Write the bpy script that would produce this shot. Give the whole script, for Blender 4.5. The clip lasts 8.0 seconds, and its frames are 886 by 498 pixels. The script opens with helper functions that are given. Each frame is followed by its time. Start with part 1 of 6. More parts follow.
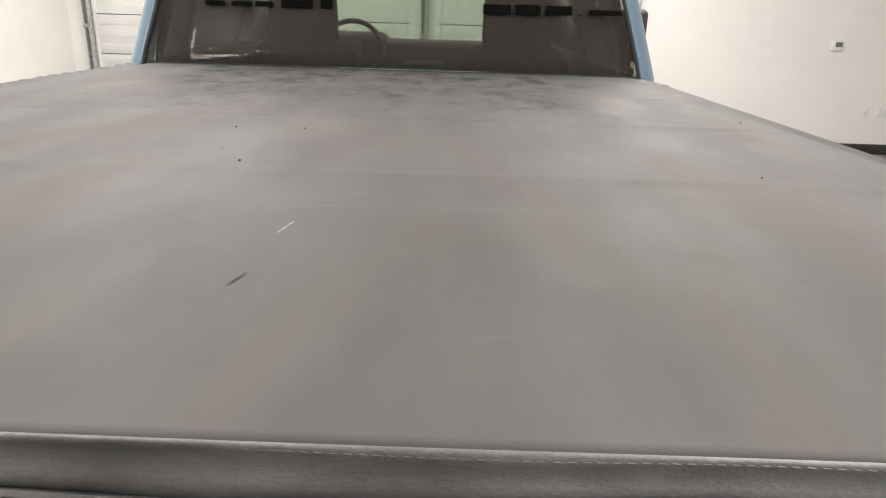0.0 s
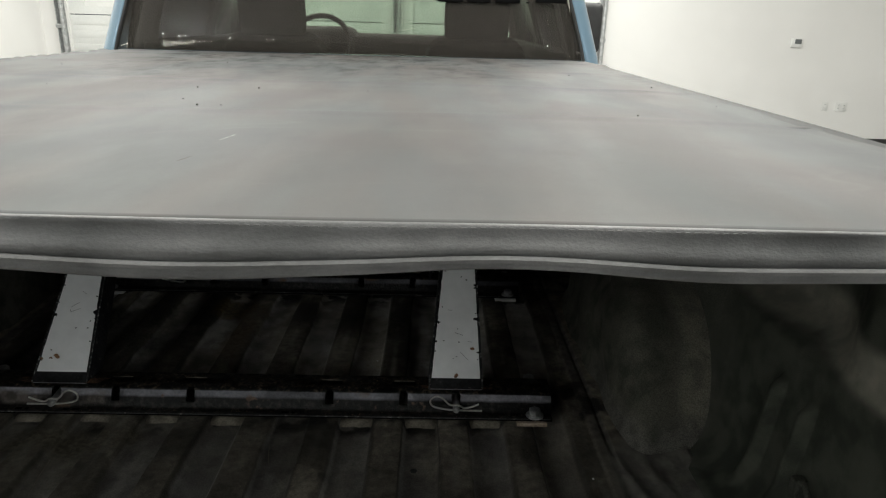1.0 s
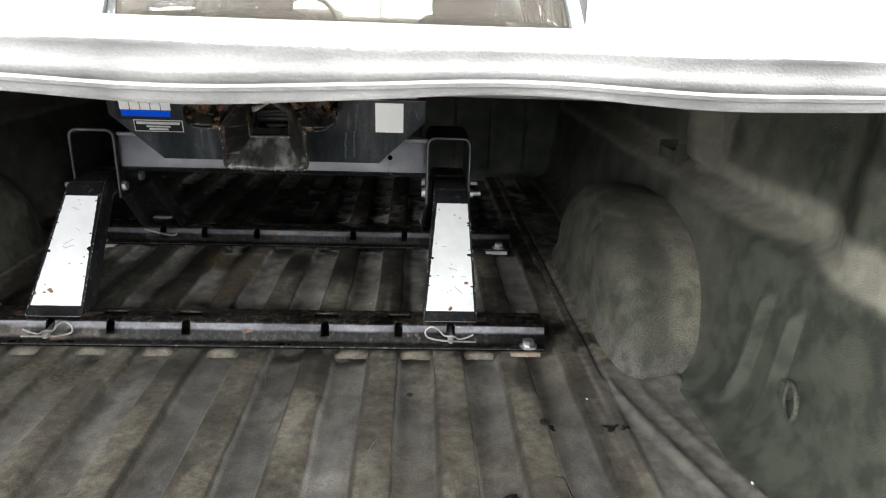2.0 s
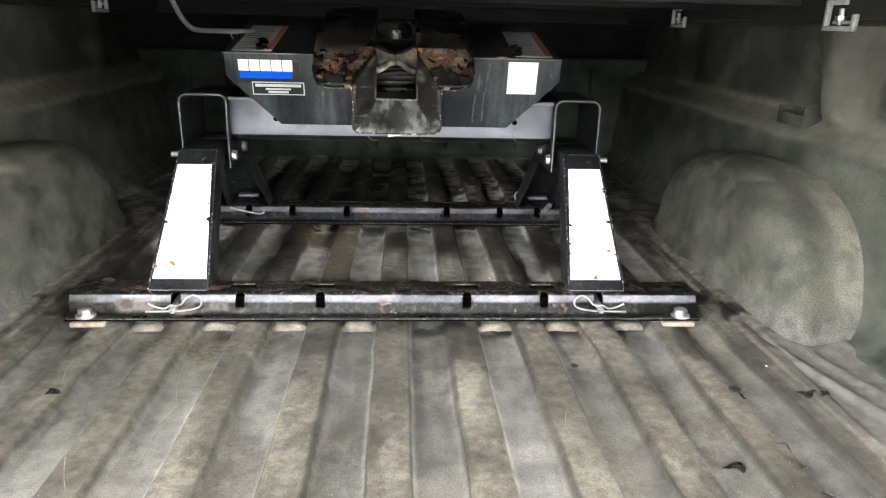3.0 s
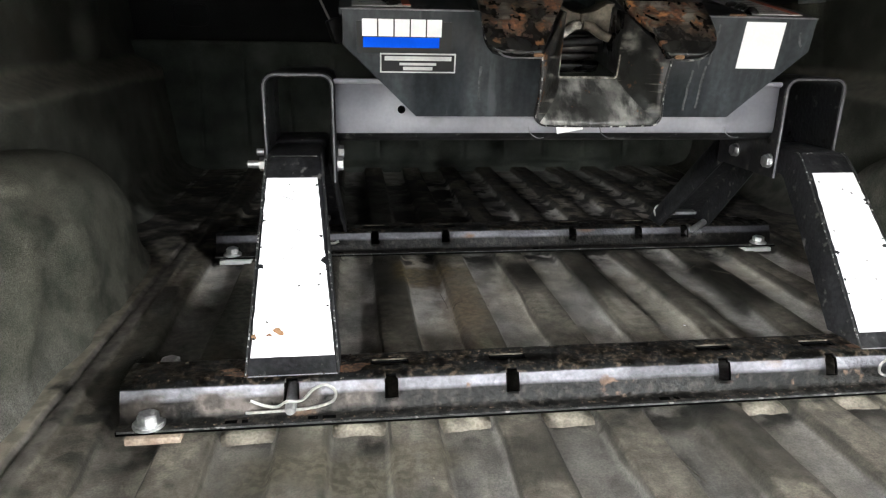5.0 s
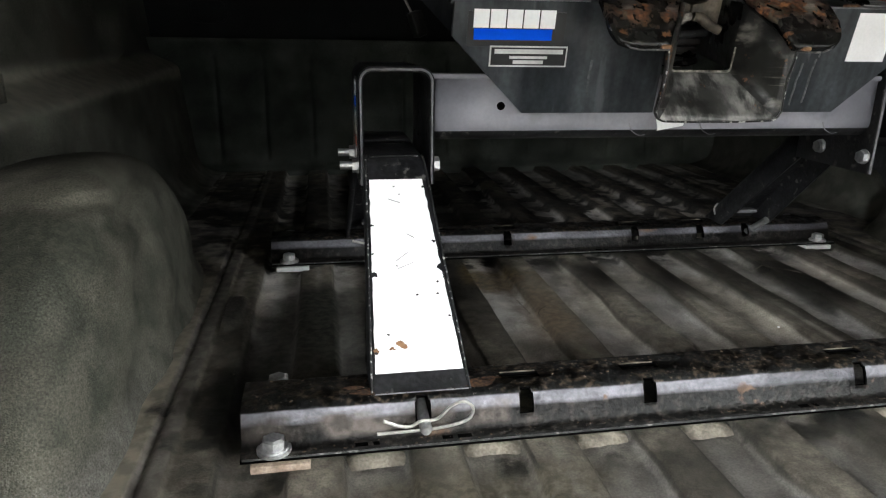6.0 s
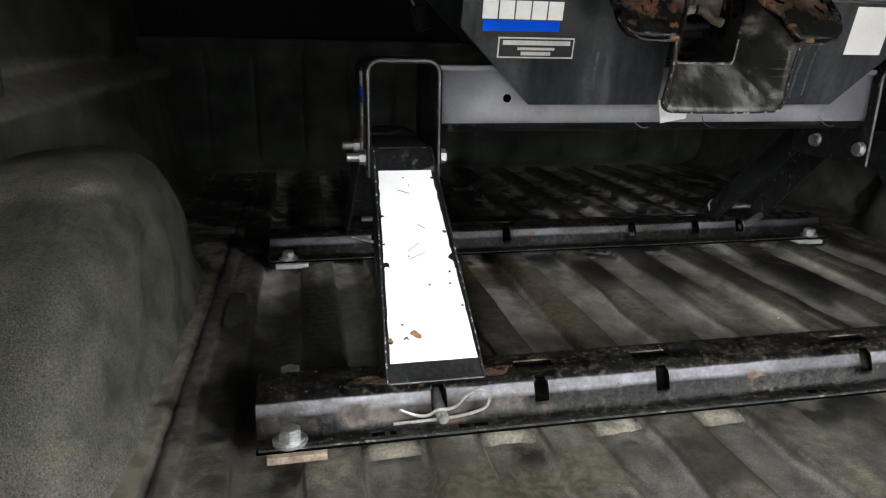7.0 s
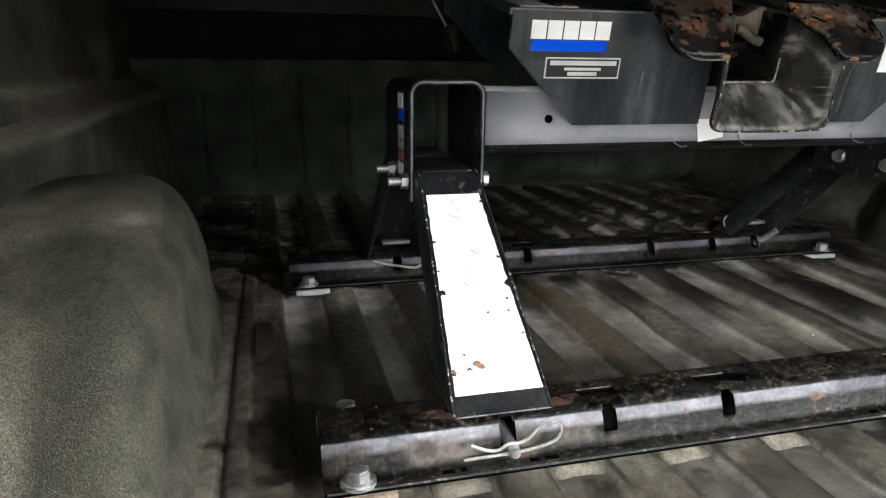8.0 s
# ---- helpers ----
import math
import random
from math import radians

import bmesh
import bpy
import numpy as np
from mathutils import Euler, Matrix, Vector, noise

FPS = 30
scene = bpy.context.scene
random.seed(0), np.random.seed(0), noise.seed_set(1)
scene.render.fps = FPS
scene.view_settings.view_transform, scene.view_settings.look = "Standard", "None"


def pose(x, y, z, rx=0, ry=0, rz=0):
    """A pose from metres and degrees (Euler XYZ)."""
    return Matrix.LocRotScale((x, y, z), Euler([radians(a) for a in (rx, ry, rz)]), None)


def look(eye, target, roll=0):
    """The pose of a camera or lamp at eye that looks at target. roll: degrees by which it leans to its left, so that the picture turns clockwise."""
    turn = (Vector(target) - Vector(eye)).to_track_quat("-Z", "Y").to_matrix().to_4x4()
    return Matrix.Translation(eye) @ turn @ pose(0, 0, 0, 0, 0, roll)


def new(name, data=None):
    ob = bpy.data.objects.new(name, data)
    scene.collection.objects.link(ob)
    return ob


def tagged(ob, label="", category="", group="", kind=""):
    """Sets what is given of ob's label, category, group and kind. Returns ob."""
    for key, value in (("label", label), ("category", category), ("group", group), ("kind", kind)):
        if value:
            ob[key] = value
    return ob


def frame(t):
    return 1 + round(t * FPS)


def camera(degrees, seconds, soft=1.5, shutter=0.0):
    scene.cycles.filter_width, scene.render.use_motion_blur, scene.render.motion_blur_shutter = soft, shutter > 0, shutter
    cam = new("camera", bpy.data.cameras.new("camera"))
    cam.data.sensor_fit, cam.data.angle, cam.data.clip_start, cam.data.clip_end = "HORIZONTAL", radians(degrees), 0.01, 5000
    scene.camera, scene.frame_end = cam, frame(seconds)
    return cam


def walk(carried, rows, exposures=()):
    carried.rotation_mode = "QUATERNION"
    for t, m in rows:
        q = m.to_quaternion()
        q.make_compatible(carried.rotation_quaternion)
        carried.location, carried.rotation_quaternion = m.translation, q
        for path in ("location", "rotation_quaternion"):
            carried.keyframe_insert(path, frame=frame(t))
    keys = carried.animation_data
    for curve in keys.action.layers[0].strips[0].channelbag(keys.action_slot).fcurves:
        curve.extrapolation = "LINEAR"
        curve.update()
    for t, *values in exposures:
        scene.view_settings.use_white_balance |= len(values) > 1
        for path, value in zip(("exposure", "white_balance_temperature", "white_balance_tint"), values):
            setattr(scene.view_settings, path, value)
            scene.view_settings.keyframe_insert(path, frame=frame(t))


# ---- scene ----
cam = camera(67.0, 8.0, soft=1.2)
PATH = [
    (0, (0.223, -0.881, 1.634), (0.207, 1.008, 0.976), 1.8),
    (0.1, (0.217, -0.885, 1.643), (0.210, 1.004, 0.987), 1.8),
    (0.2, (0.218, -0.898, 1.644), (0.216, 0.992, 0.989), 1.8),
    (0.3, (0.218, -0.912, 1.639), (0.221, 0.979, 0.987), 1.7),
    (0.4, (0.224, -0.931, 1.630), (0.233, 0.960, 0.981), 1.7),
    (0.5, (0.232, -0.95, 1.625), (0.247, 0.94, 0.973), 1.7),
    (0.7, (0.260, -0.991, 1.612), (0.287, 0.901, 0.965), 1.6),
    (1, (0.303, -1.06, 1.583), (0.344, 0.832, 0.935), 1.6),
    (1.2, (0.315, -1.071, 1.551), (0.363, 0.819, 0.899), 1.6),
    (2.3, (0.244, -1.134, 1.455), (0.338, 0.757, 0.81), 1.9),
    (2.5, (0.182, -1.144, 1.438), (0.277, 0.746, 0.793), 1.8),
    (2.7, (0.110, -1.133, 1.403), (0.204, 0.762, 0.770), 1.5),
    (3, (0.018, -1.054, 1.384), (0.14, 0.836, 0.742), 1.5),
    (3.2, (-0.020, -0.985, 1.371), (0.127, 0.906, 0.738), 1.1),
    (3.5, (-0.049, -0.873, 1.336), (0.137, 1.012, 0.694), 1.3),
    (3.7, (-0.053, -0.817, 1.329), (0.139, 1.068, 0.688), 1.1),
    (4, (-0.082, -0.757, 1.323), (0.13, 1.127, 0.688), 1.4),
    (4.2, (-0.105, -0.732, 1.316), (0.122, 1.154, 0.690), 1.4),
    (4.5, (-0.16, -0.689, 1.297), (0.071, 1.202, 0.688), 1.3),
    (5, (-0.285, -0.646, 1.294), (-0.031, 1.244, 0.69), 1.0),
    (5.2, (-0.341, -0.623, 1.29), (-0.071, 1.262, 0.68), 0.9),
    (6.5, (-0.455, -0.572, 1.274), (-0.081, 1.302, 0.683), 1.0),
    (7, (-0.476, -0.573, 1.264), (-0.079, 1.299, 0.682), 1.0),
    (7.5, (-0.512, -0.556, 1.269), (-0.082, 1.315, 0.707), 0.8),
    (7.7, (-0.528, -0.552, 1.264), (-0.086, 1.317, 0.708), 0.6),
    (8, (-0.557, -0.529, 1.266), (-0.074, 1.337, 0.733), 0.6),
]
EXPOSURE = [(0.0, -1.20, 6900, 15), (0.3, -1.20, 6750, 11), (0.6, -1.18, 6650, 11), (1.0, -1.15, 6600, 6), (1.2, -0.85, 6550, 7), (1.8, 1.2, 6500, 10), (2.3, 2.68, 6450, 9), (2.5, 2.97, 6450, 9), (3.0, 3.25, 6450, 9), (3.5, 3.0, 6450, 9), (4.0, 2.88, 6500, 10), (4.5, 3.0, 6500, 10), (5.2, 2.80, 6500, 10), (6.5, 2.22, 6500, 10), (7.0, 2.22, 6500, 10), (8.0, 2.62, 6500, 10)]
walk(cam, [(t, look(eye, target, roll)) for t, eye, target, roll in PATH], EXPOSURE)

# ---- light ----
world = bpy.data.worlds.new("world")
scene.world = world
world.use_nodes = True
world.node_tree.nodes["Background"].inputs[0].default_value = (0.8, 0.85, 0.9, 1)
world.node_tree.nodes["Background"].inputs[1].default_value = 0.3

BED = 0.90            # bed floor above the garage floor
TOP = 1.455           # soft cover
ROOM = (-4.9, 7.5, -17.0, 8.4, 4.2)   # x0, x1, y0, y1, height
# long ceiling lights over the truck, unseen pendants added behind to light its bed
LAMPS = [(x, y) for y in (-0.3, 2.7, 5.8) for x in (-1.95, 1.95)]
FILL_PENDANTS = [(x, y) for y in (-4.2, -7.0, -10.0, -13.5) for x in (-4.1, 5.2)]
for lx, ly in LAMPS:
    lamp = bpy.data.lights.new("ceiling_lamp", "AREA")
    lamp.shape, lamp.size, lamp.size_y, lamp.energy = "RECTANGLE", 0.30, 2.40, 300
    lamp.color = (1.0, 0.985, 0.955)
    ob = new("ceiling_lamp", lamp)
    ob.matrix_world = pose(lx, ly, ROOM[4] - 0.115)
for lx, ly in FILL_PENDANTS:
    lamp = bpy.data.lights.new("fill_lamp", "POINT")
    lamp.shadow_soft_size, lamp.energy = 0.16, {-4.2: 105, -7.0: 180, -10.0: 100, -13.5: 65}[ly]
    lamp.color = (0.93, 0.97, 1.0)
    new("fill_lamp", lamp).location = (lx, ly, ROOM[4] - 0.75)


# ---- materials ----
def mat(name, a, b, scale=6.0, rough=0.6, rough_b=None, metal=0.0, bump=0.0, bump_scale=300.0, stretch=(1, 1, 1),
        patch=None, patch_scale=12.0, patch_at=0.62, patch_rough=0.85, fine=0.12, soft=0.12, coat=0.0, spec=0.5, mid=None):
    """A principled surface: two colours mixed by broad noise, fine grain over it, and patches of a third colour."""
    m = bpy.data.materials.new(name)
    m.use_nodes = True
    nt = m.node_tree
    n, l = nt.nodes, nt.links
    bs = n["Principled BSDF"]
    bs.inputs["Metallic"].default_value = metal
    bs.inputs["Coat Weight"].default_value = coat
    bs.inputs["Specular IOR Level"].default_value = spec
    tc, mp = n.new("ShaderNodeTexCoord"), n.new("ShaderNodeMapping")
    mp.inputs["Scale"].default_value = stretch
    l.new(tc.outputs["Object"], mp.inputs["Vector"])

    def noisy(sc, detail=6.0, vec=mp.outputs["Vector"]):
        t = n.new("ShaderNodeTexNoise")
        t.inputs["Scale"].default_value, t.inputs["Detail"].default_value = sc, detail
        l.new(vec, t.inputs["Vector"])
        return t.outputs["Fac"]

    def span(v, lo, hi, to0=0.0, to1=1.0):
        r = n.new("ShaderNodeMapRange")
        r.inputs["From Min"].default_value, r.inputs["From Max"].default_value = lo, hi
        r.inputs["To Min"].default_value, r.inputs["To Max"].default_value = to0, to1
        l.new(v, r.inputs["Value"])
        return r.outputs["Result"]

    def mixed(f, c0, c1, how="MIX"):
        x = n.new("ShaderNodeMix")
        x.data_type, x.blend_type = "RGBA", how
        for s, v in ((x.inputs["Factor"], f), (x.inputs["A"], c0), (x.inputs["B"], c1)):
            if hasattr(v, "links") or hasattr(v, "is_linked"):
                l.new(v, s)
            elif isinstance(v, tuple):
                s.default_value = (*v, 1)
            else:
                s.default_value = v
        return x.outputs["Result"]

    f1 = span(noisy(scale), 0.5 - soft, 0.5 + soft)
    col = mixed(f1, a, b)
    grain = noisy(bump_scale, 4.0, tc.outputs["Object"])
    if fine:
        g = span(grain, 0.39, 0.61, 1 - fine, 1 + fine)
        cmb = n.new("ShaderNodeCombineColor")
        for i in range(3):
            l.new(g, cmb.inputs[i])
        col = mixed(1.0, col, cmb.outputs["Color"], "MULTIPLY")
    if mid:
        g = span(noisy(mid[0], 5.0), 0.3, 0.7, 1 - mid[1], 1 + mid[1])
        cmb = n.new("ShaderNodeCombineColor")
        for i in range(3):
            l.new(g, cmb.inputs[i])
        col = mixed(1.0, col, cmb.outputs["Color"], "MULTIPLY")
    ro = span(f1, 0, 1, rough, rough if rough_b is None else rough_b)
    if patch:
        f2 = span(noisy(patch_scale, 9.0), patch_at, patch_at + 0.07)
        col = mixed(f2, col, patch)
        r2 = n.new("ShaderNodeMix")
        l.new(f2, r2.inputs["Factor"])
        l.new(ro, r2.inputs["A"])
        r2.inputs["B"].default_value = patch_rough
        ro = r2.outputs["Result"]
    l.new(col, bs.inputs["Base Color"])
    l.new(ro, bs.inputs["Roughness"])
    if bump:
        bu = n.new("ShaderNodeBump")
        bu.inputs["Strength"].default_value, bu.inputs["Distance"].default_value = bump, 0.002
        l.new(grain, bu.inputs["Height"])
        l.new(bu.outputs["Normal"], bs.inputs["Normal"])
    return m


class Nodes:
    """Short hands for the node tree of one material, in the object's own metres."""
    def __init__(self, m):
        self.n, self.l = m.node_tree.nodes, m.node_tree.links
        self.bs = self.n["Principled BSDF"]
        self.at = self.n.new("ShaderNodeTexCoord").outputs["Object"]
        self.xyz = self.n.new("ShaderNodeSeparateXYZ")
        self.l.new(self.at, self.xyz.inputs[0])

    def put(self, socket, v):
        if isinstance(v, tuple):
            socket.default_value = (*v, 1)
        elif isinstance(v, (int, float)):
            socket.default_value = v
        else:
            self.l.new(v, socket)

    def sums(self, op, *vs):
        x = self.n.new("ShaderNodeMath")
        x.operation = op
        for i, v in enumerate(vs):
            self.put(x.inputs[i], v)
        return x.outputs[0]

    def cloud(self, sc, detail=6.0, stretch=(1, 1, 1), rough=0.5, turn=0.0):
        mp, t = self.n.new("ShaderNodeMapping"), self.n.new("ShaderNodeTexNoise")
        mp.inputs["Scale"].default_value = stretch
        mp.inputs["Rotation"].default_value[2] = radians(turn)
        t.inputs["Scale"].default_value, t.inputs["Detail"].default_value, t.inputs["Roughness"].default_value = sc, detail, rough
        self.l.new(self.at, mp.inputs["Vector"])
        self.l.new(mp.outputs["Vector"], t.inputs["Vector"])
        return t.outputs["Fac"]

    def span(self, v, lo, hi, a=0.0, b=1.0, smooth=True):
        r = self.n.new("ShaderNodeMapRange")
        if smooth:
            r.interpolation_type = "SMOOTHSTEP"
        for k, x in (("From Min", lo), ("From Max", hi), ("To Min", a), ("To Max", b)):
            r.inputs[k].default_value = x
        self.l.new(v, r.inputs["Value"])
        return r.outputs["Result"]

    def mixed(self, f, a, b, how="MIX"):
        x = self.n.new("ShaderNodeMix")
        x.data_type, x.blend_type = "RGBA", how
        self.put(x.inputs["Factor"], f)
        self.put(x.inputs["A"], a)
        self.put(x.inputs["B"], b)
        return x.outputs["Result"]

    def grey(self, v):
        c = self.n.new("ShaderNodeCombineColor")
        for i in range(3):
            self.l.new(v, c.inputs[i])
        return c.outputs["Color"]

    def times(self, col, v):
        return self.mixed(1.0, col, self.grey(v), "MULTIPLY")

    def blend(self, f, a, b):
        x = self.n.new("ShaderNodeMix")
        self.put(x.inputs["Factor"], f)
        self.put(x.inputs["A"], a)
        self.put(x.inputs["B"], b)
        return x.outputs["Result"]

    def relief(self, height, strength, distance=0.002):
        b = self.n.new("ShaderNodeBump")
        b.inputs["Strength"].default_value, b.inputs["Distance"].default_value = strength, distance
        self.l.new(height, b.inputs["Height"])
        self.l.new(b.outputs["Normal"], self.bs.inputs["Normal"])


def plain(name, spec=0.3):
    m = bpy.data.materials.new(name)
    m.use_nodes = True
    k = Nodes(m)
    k.bs.inputs["Specular IOR Level"].default_value = spec
    return m, k


def blot(m, cx, cy, rx, ry, a, b, rough, ragged=0.5, scale=14, soft=0.35, most=1.0, plane="XY"):
    """A ragged stain of its own outline round one spot."""
    k = Nodes(m)
    col, ro = k.bs.inputs["Base Color"].links[0].from_socket, k.bs.inputs["Roughness"].links[0].from_socket
    u = k.sums("DIVIDE", k.sums("SUBTRACT", k.xyz.outputs[plane[0]], cx), rx)
    v = k.sums("DIVIDE", k.sums("SUBTRACT", k.xyz.outputs[plane[1]], cy), ry)
    d = k.sums("SQRT", k.sums("ADD", k.sums("MULTIPLY", u, u), k.sums("MULTIPLY", v, v)))
    d = k.sums("ADD", d, k.sums("MULTIPLY", k.sums("SUBTRACT", k.cloud(scale, 8, rough=0.62), 0.5), ragged * 5))
    f = k.sums("MULTIPLY", k.span(d, 1.0 + soft, 1.0 - soft), most)
    tone = k.mixed(k.span(k.cloud(scale * 9, 6), 0.38, 0.64), a, b)
    k.l.new(k.mixed(f, col, tone), k.bs.inputs["Base Color"])
    k.l.new(k.blend(f, ro, rough), k.bs.inputs["Roughness"])
    return m


def groove_mat(name, first, pitch):
    """Worn ribbed plastic: smooth cool grey grooves, olive-brown scuffed ribs between them, stains over both."""
    m, k = plain(name, 0.25)
    warp = k.sums("MULTIPLY_ADD", k.cloud(6, 4), 0.012, -0.006)
    x = k.sums("ADD", k.xyz.outputs["X"], warp)
    ph = k.sums("FRACT", k.sums("MULTIPLY_ADD", x, 1 / pitch, 0.5 - first / pitch + 20))
    off = k.sums("ABSOLUTE", k.sums("SUBTRACT", ph, 0.5))
    groove = k.span(off, 0.276, 0.248)
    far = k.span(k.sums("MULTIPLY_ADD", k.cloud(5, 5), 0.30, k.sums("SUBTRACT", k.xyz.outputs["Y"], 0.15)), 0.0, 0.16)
    grain = k.cloud(430, 4, rough=0.75)
    # smooth plastic in the grooves, drawn out along the bed
    cool = k.mixed(k.span(k.cloud(7, 7, (1.6, 0.45, 1)), 0.34, 0.66), (0.090, 0.085, 0.080), (0.205, 0.194, 0.181))
    tan = k.mixed(k.span(k.cloud(4.5, 6, (1.5, 0.8, 1), turn=25), 0.44, 0.64, 0.0, 0.8), cool, (0.172, 0.156, 0.130))
    # rubbed, dirty ribs
    rib = k.mixed(k.span(k.cloud(8, 8, (1.3, 0.7, 1)), 0.34, 0.66), (0.070, 0.062, 0.050), (0.156, 0.139, 0.113))
    rib = k.times(rib, k.span(k.cloud(70, 8, rough=0.65), 0.30, 0.70, 0.70, 1.30))
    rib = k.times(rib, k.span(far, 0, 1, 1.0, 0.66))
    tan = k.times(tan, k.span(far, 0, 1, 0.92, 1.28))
    col = k.mixed(k.sums("MULTIPLY", groove, k.span(k.sums("ADD", k.cloud(5, 6, (2, 0.7, 1)), k.sums("MULTIPLY", far, 0.10)), 0.30, 0.56, 0.30, 1.0)), rib, tan)
    # pale rub marks on the crown of each rib
    crown = k.sums("MULTIPLY", k.span(off, 0.40, 0.5), k.span(k.cloud(11, 7, (1.5, 0.4, 1)), 0.50, 0.66))
    col = k.mixed(k.sums("MULTIPLY", crown, 0.55), col, (0.205, 0.193, 0.170))
    # flank light and shade painted with the dirt: outer edges dark, inner edges pale
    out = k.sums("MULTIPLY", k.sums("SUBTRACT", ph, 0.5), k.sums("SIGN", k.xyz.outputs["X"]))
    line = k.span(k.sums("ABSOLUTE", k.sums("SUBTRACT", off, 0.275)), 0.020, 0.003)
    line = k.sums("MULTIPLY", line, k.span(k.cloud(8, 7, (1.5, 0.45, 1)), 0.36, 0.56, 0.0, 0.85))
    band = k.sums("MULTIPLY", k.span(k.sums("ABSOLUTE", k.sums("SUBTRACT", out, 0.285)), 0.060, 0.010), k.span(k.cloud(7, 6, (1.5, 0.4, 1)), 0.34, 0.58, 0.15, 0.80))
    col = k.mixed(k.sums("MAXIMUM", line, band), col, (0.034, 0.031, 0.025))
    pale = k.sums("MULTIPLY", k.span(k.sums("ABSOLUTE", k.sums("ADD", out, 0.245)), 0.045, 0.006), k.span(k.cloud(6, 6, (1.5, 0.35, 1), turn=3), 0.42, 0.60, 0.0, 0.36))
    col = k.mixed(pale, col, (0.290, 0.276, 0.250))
    # dark wet-looking stains, most of them ahead of the first rail
    stain = k.span(k.cloud(6.5, 9, (1.3, 0.8, 1), 0.58), 0.535, 0.60)
    stain = k.sums("MULTIPLY", stain, k.sums("MULTIPLY", k.span(far, 0, 1, 0.55, 0.55), k.span(groove, 0, 1, 1.0, 0.55)))
    col = k.mixed(stain, col, (0.020, 0.0185, 0.015))
    # floor colour lifted past the near rail, standing for light that reaches in
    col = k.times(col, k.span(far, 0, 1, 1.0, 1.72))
    col = k.times(col, k.span(k.cloud(3.1, 5, (1.4, 0.9, 1), 0.55), 0.32, 0.68, 0.72, 1.30))
    col = k.times(col, k.span(k.cloud(24, 9, rough=0.6), 0.3, 0.7, 0.72, 1.30))
    col = k.times(col, k.span(grain, 0.32, 0.68, 0.74, 1.26))
    k.l.new(col, k.bs.inputs["Base Color"])
    k.l.new(k.sums("SUBTRACT", k.span(k.cloud(15, 5), 0.3, 0.7, 0.62, 0.86), k.sums("MULTIPLY", stain, 0.25)), k.bs.inputs["Roughness"])
    k.relief(k.sums("ADD", grain, k.sums("MULTIPLY", k.cloud(60, 7), 1.2)), 0.75)
    return m


def vinyl_mat(name):
    """Sun-bleached vinyl: warm and cool grey clouds drawn out along the bed, black mottling towards the cab, pale rubs."""
    m, k = plain(name, 0.55)
    col = k.mixed(k.span(k.cloud(3.4, 6, (2.0, 0.55, 1)), 0.38, 0.62), (0.0500, 0.0450, 0.0425), (0.0440, 0.0470, 0.0475))
    col = k.times(col, k.span(k.cloud(5.5, 7, (1.5, 0.5, 1), turn=12), 0.32, 0.70, 0.86, 1.14))
    front = k.span(k.sums("MULTIPLY_ADD", k.cloud(2.6, 4), 0.9, k.xyz.outputs["Y"]), 0.45, 1.60)
    front = k.sums("MULTIPLY", front, k.span(k.sums("ABSOLUTE", k.sums("MULTIPLY_ADD", k.cloud(3.3, 4), 0.5, k.sums("SUBTRACT", k.xyz.outputs["X"], 0.25))), 0.72, 0.40))
    mottle = k.sums("MULTIPLY", front, k.span(k.cloud(11, 10, (1.1, 0.55, 1), 0.66, 8), 0.40, 0.68))
    col = k.mixed(k.sums("MULTIPLY", mottle, 0.70), col, (0.017, 0.0185, 0.018))
    rub = k.sums("MULTIPLY", front, k.span(k.cloud(9, 9, (1.2, 1.0, 1), 0.62, 40), 0.54, 0.70))
    col = k.mixed(k.sums("MULTIPLY", rub, 0.30), col, (0.075, 0.078, 0.078))
    # faint rubbed creases across and aslant
    for turn, sc in ((-38, 2.8), (52, 2.4)):
        c = k.sums("ABSOLUTE", k.sums("SUBTRACT", k.cloud(sc, 2.5, (0.35, 1.6, 1), 0.4, turn), 0.5))
        c = k.sums("MULTIPLY", k.span(c, 0.006, 0.0), k.span(k.cloud(6.5, 5, turn=turn * 2 + 9), 0.55, 0.70))
        col = k.mixed(k.sums("MULTIPLY", c, 0.22), col, (0.105, 0.102, 0.098))
    # dark creases along the bows underneath, their shade put into the colour
    for by in (-0.100, 0.335, 0.79, 1.21):
        d = k.sums("ABSOLUTE", k.sums("SUBTRACT", k.sums("MULTIPLY_ADD", k.cloud(3, 4), 0.03, k.xyz.outputs["Y"]), by + 0.015))
        c = k.sums("MULTIPLY", k.span(d, 0.007, 0.001), k.span(k.cloud(5, 6, (1, 0.2, 1)), 0.44, 0.62))
        col = k.mixed(k.sums("MULTIPLY", c, 0.45), col, (0.020, 0.020, 0.019))
    # handled, scuffed corner: small brown smudges
    smut = k.sums("MULTIPLY", k.span(k.cloud(12, 9, (1, 0.7, 1), 0.6), 0.60, 0.70), k.span(k.xyz.outputs["X"], 0.15, 0.5))
    col = k.mixed(k.sums("MULTIPLY", smut, 0.30), col, (0.026, 0.023, 0.019))
    col = k.times(col, k.span(k.cloud(900, 3), 0.35, 0.65, 0.95, 1.05))
    k.l.new(col, k.bs.inputs["Base Color"])
    k.l.new(k.sums("ADD", k.span(k.cloud(6, 6, (1.6, 0.6, 1)), 0.35, 0.65, 0.62, 0.70), k.sums("MULTIPLY", mottle, 0.12)), k.bs.inputs["Roughness"])
    k.l.new(k.sums("MULTIPLY", k.span(mottle, 0, 1, 0.55, 0.20), k.span(k.cloud(4, 5, (1.8, 0.6, 1)), 0.35, 0.65, 0.90, 1.06)), k.bs.inputs["Specular IOR Level"])
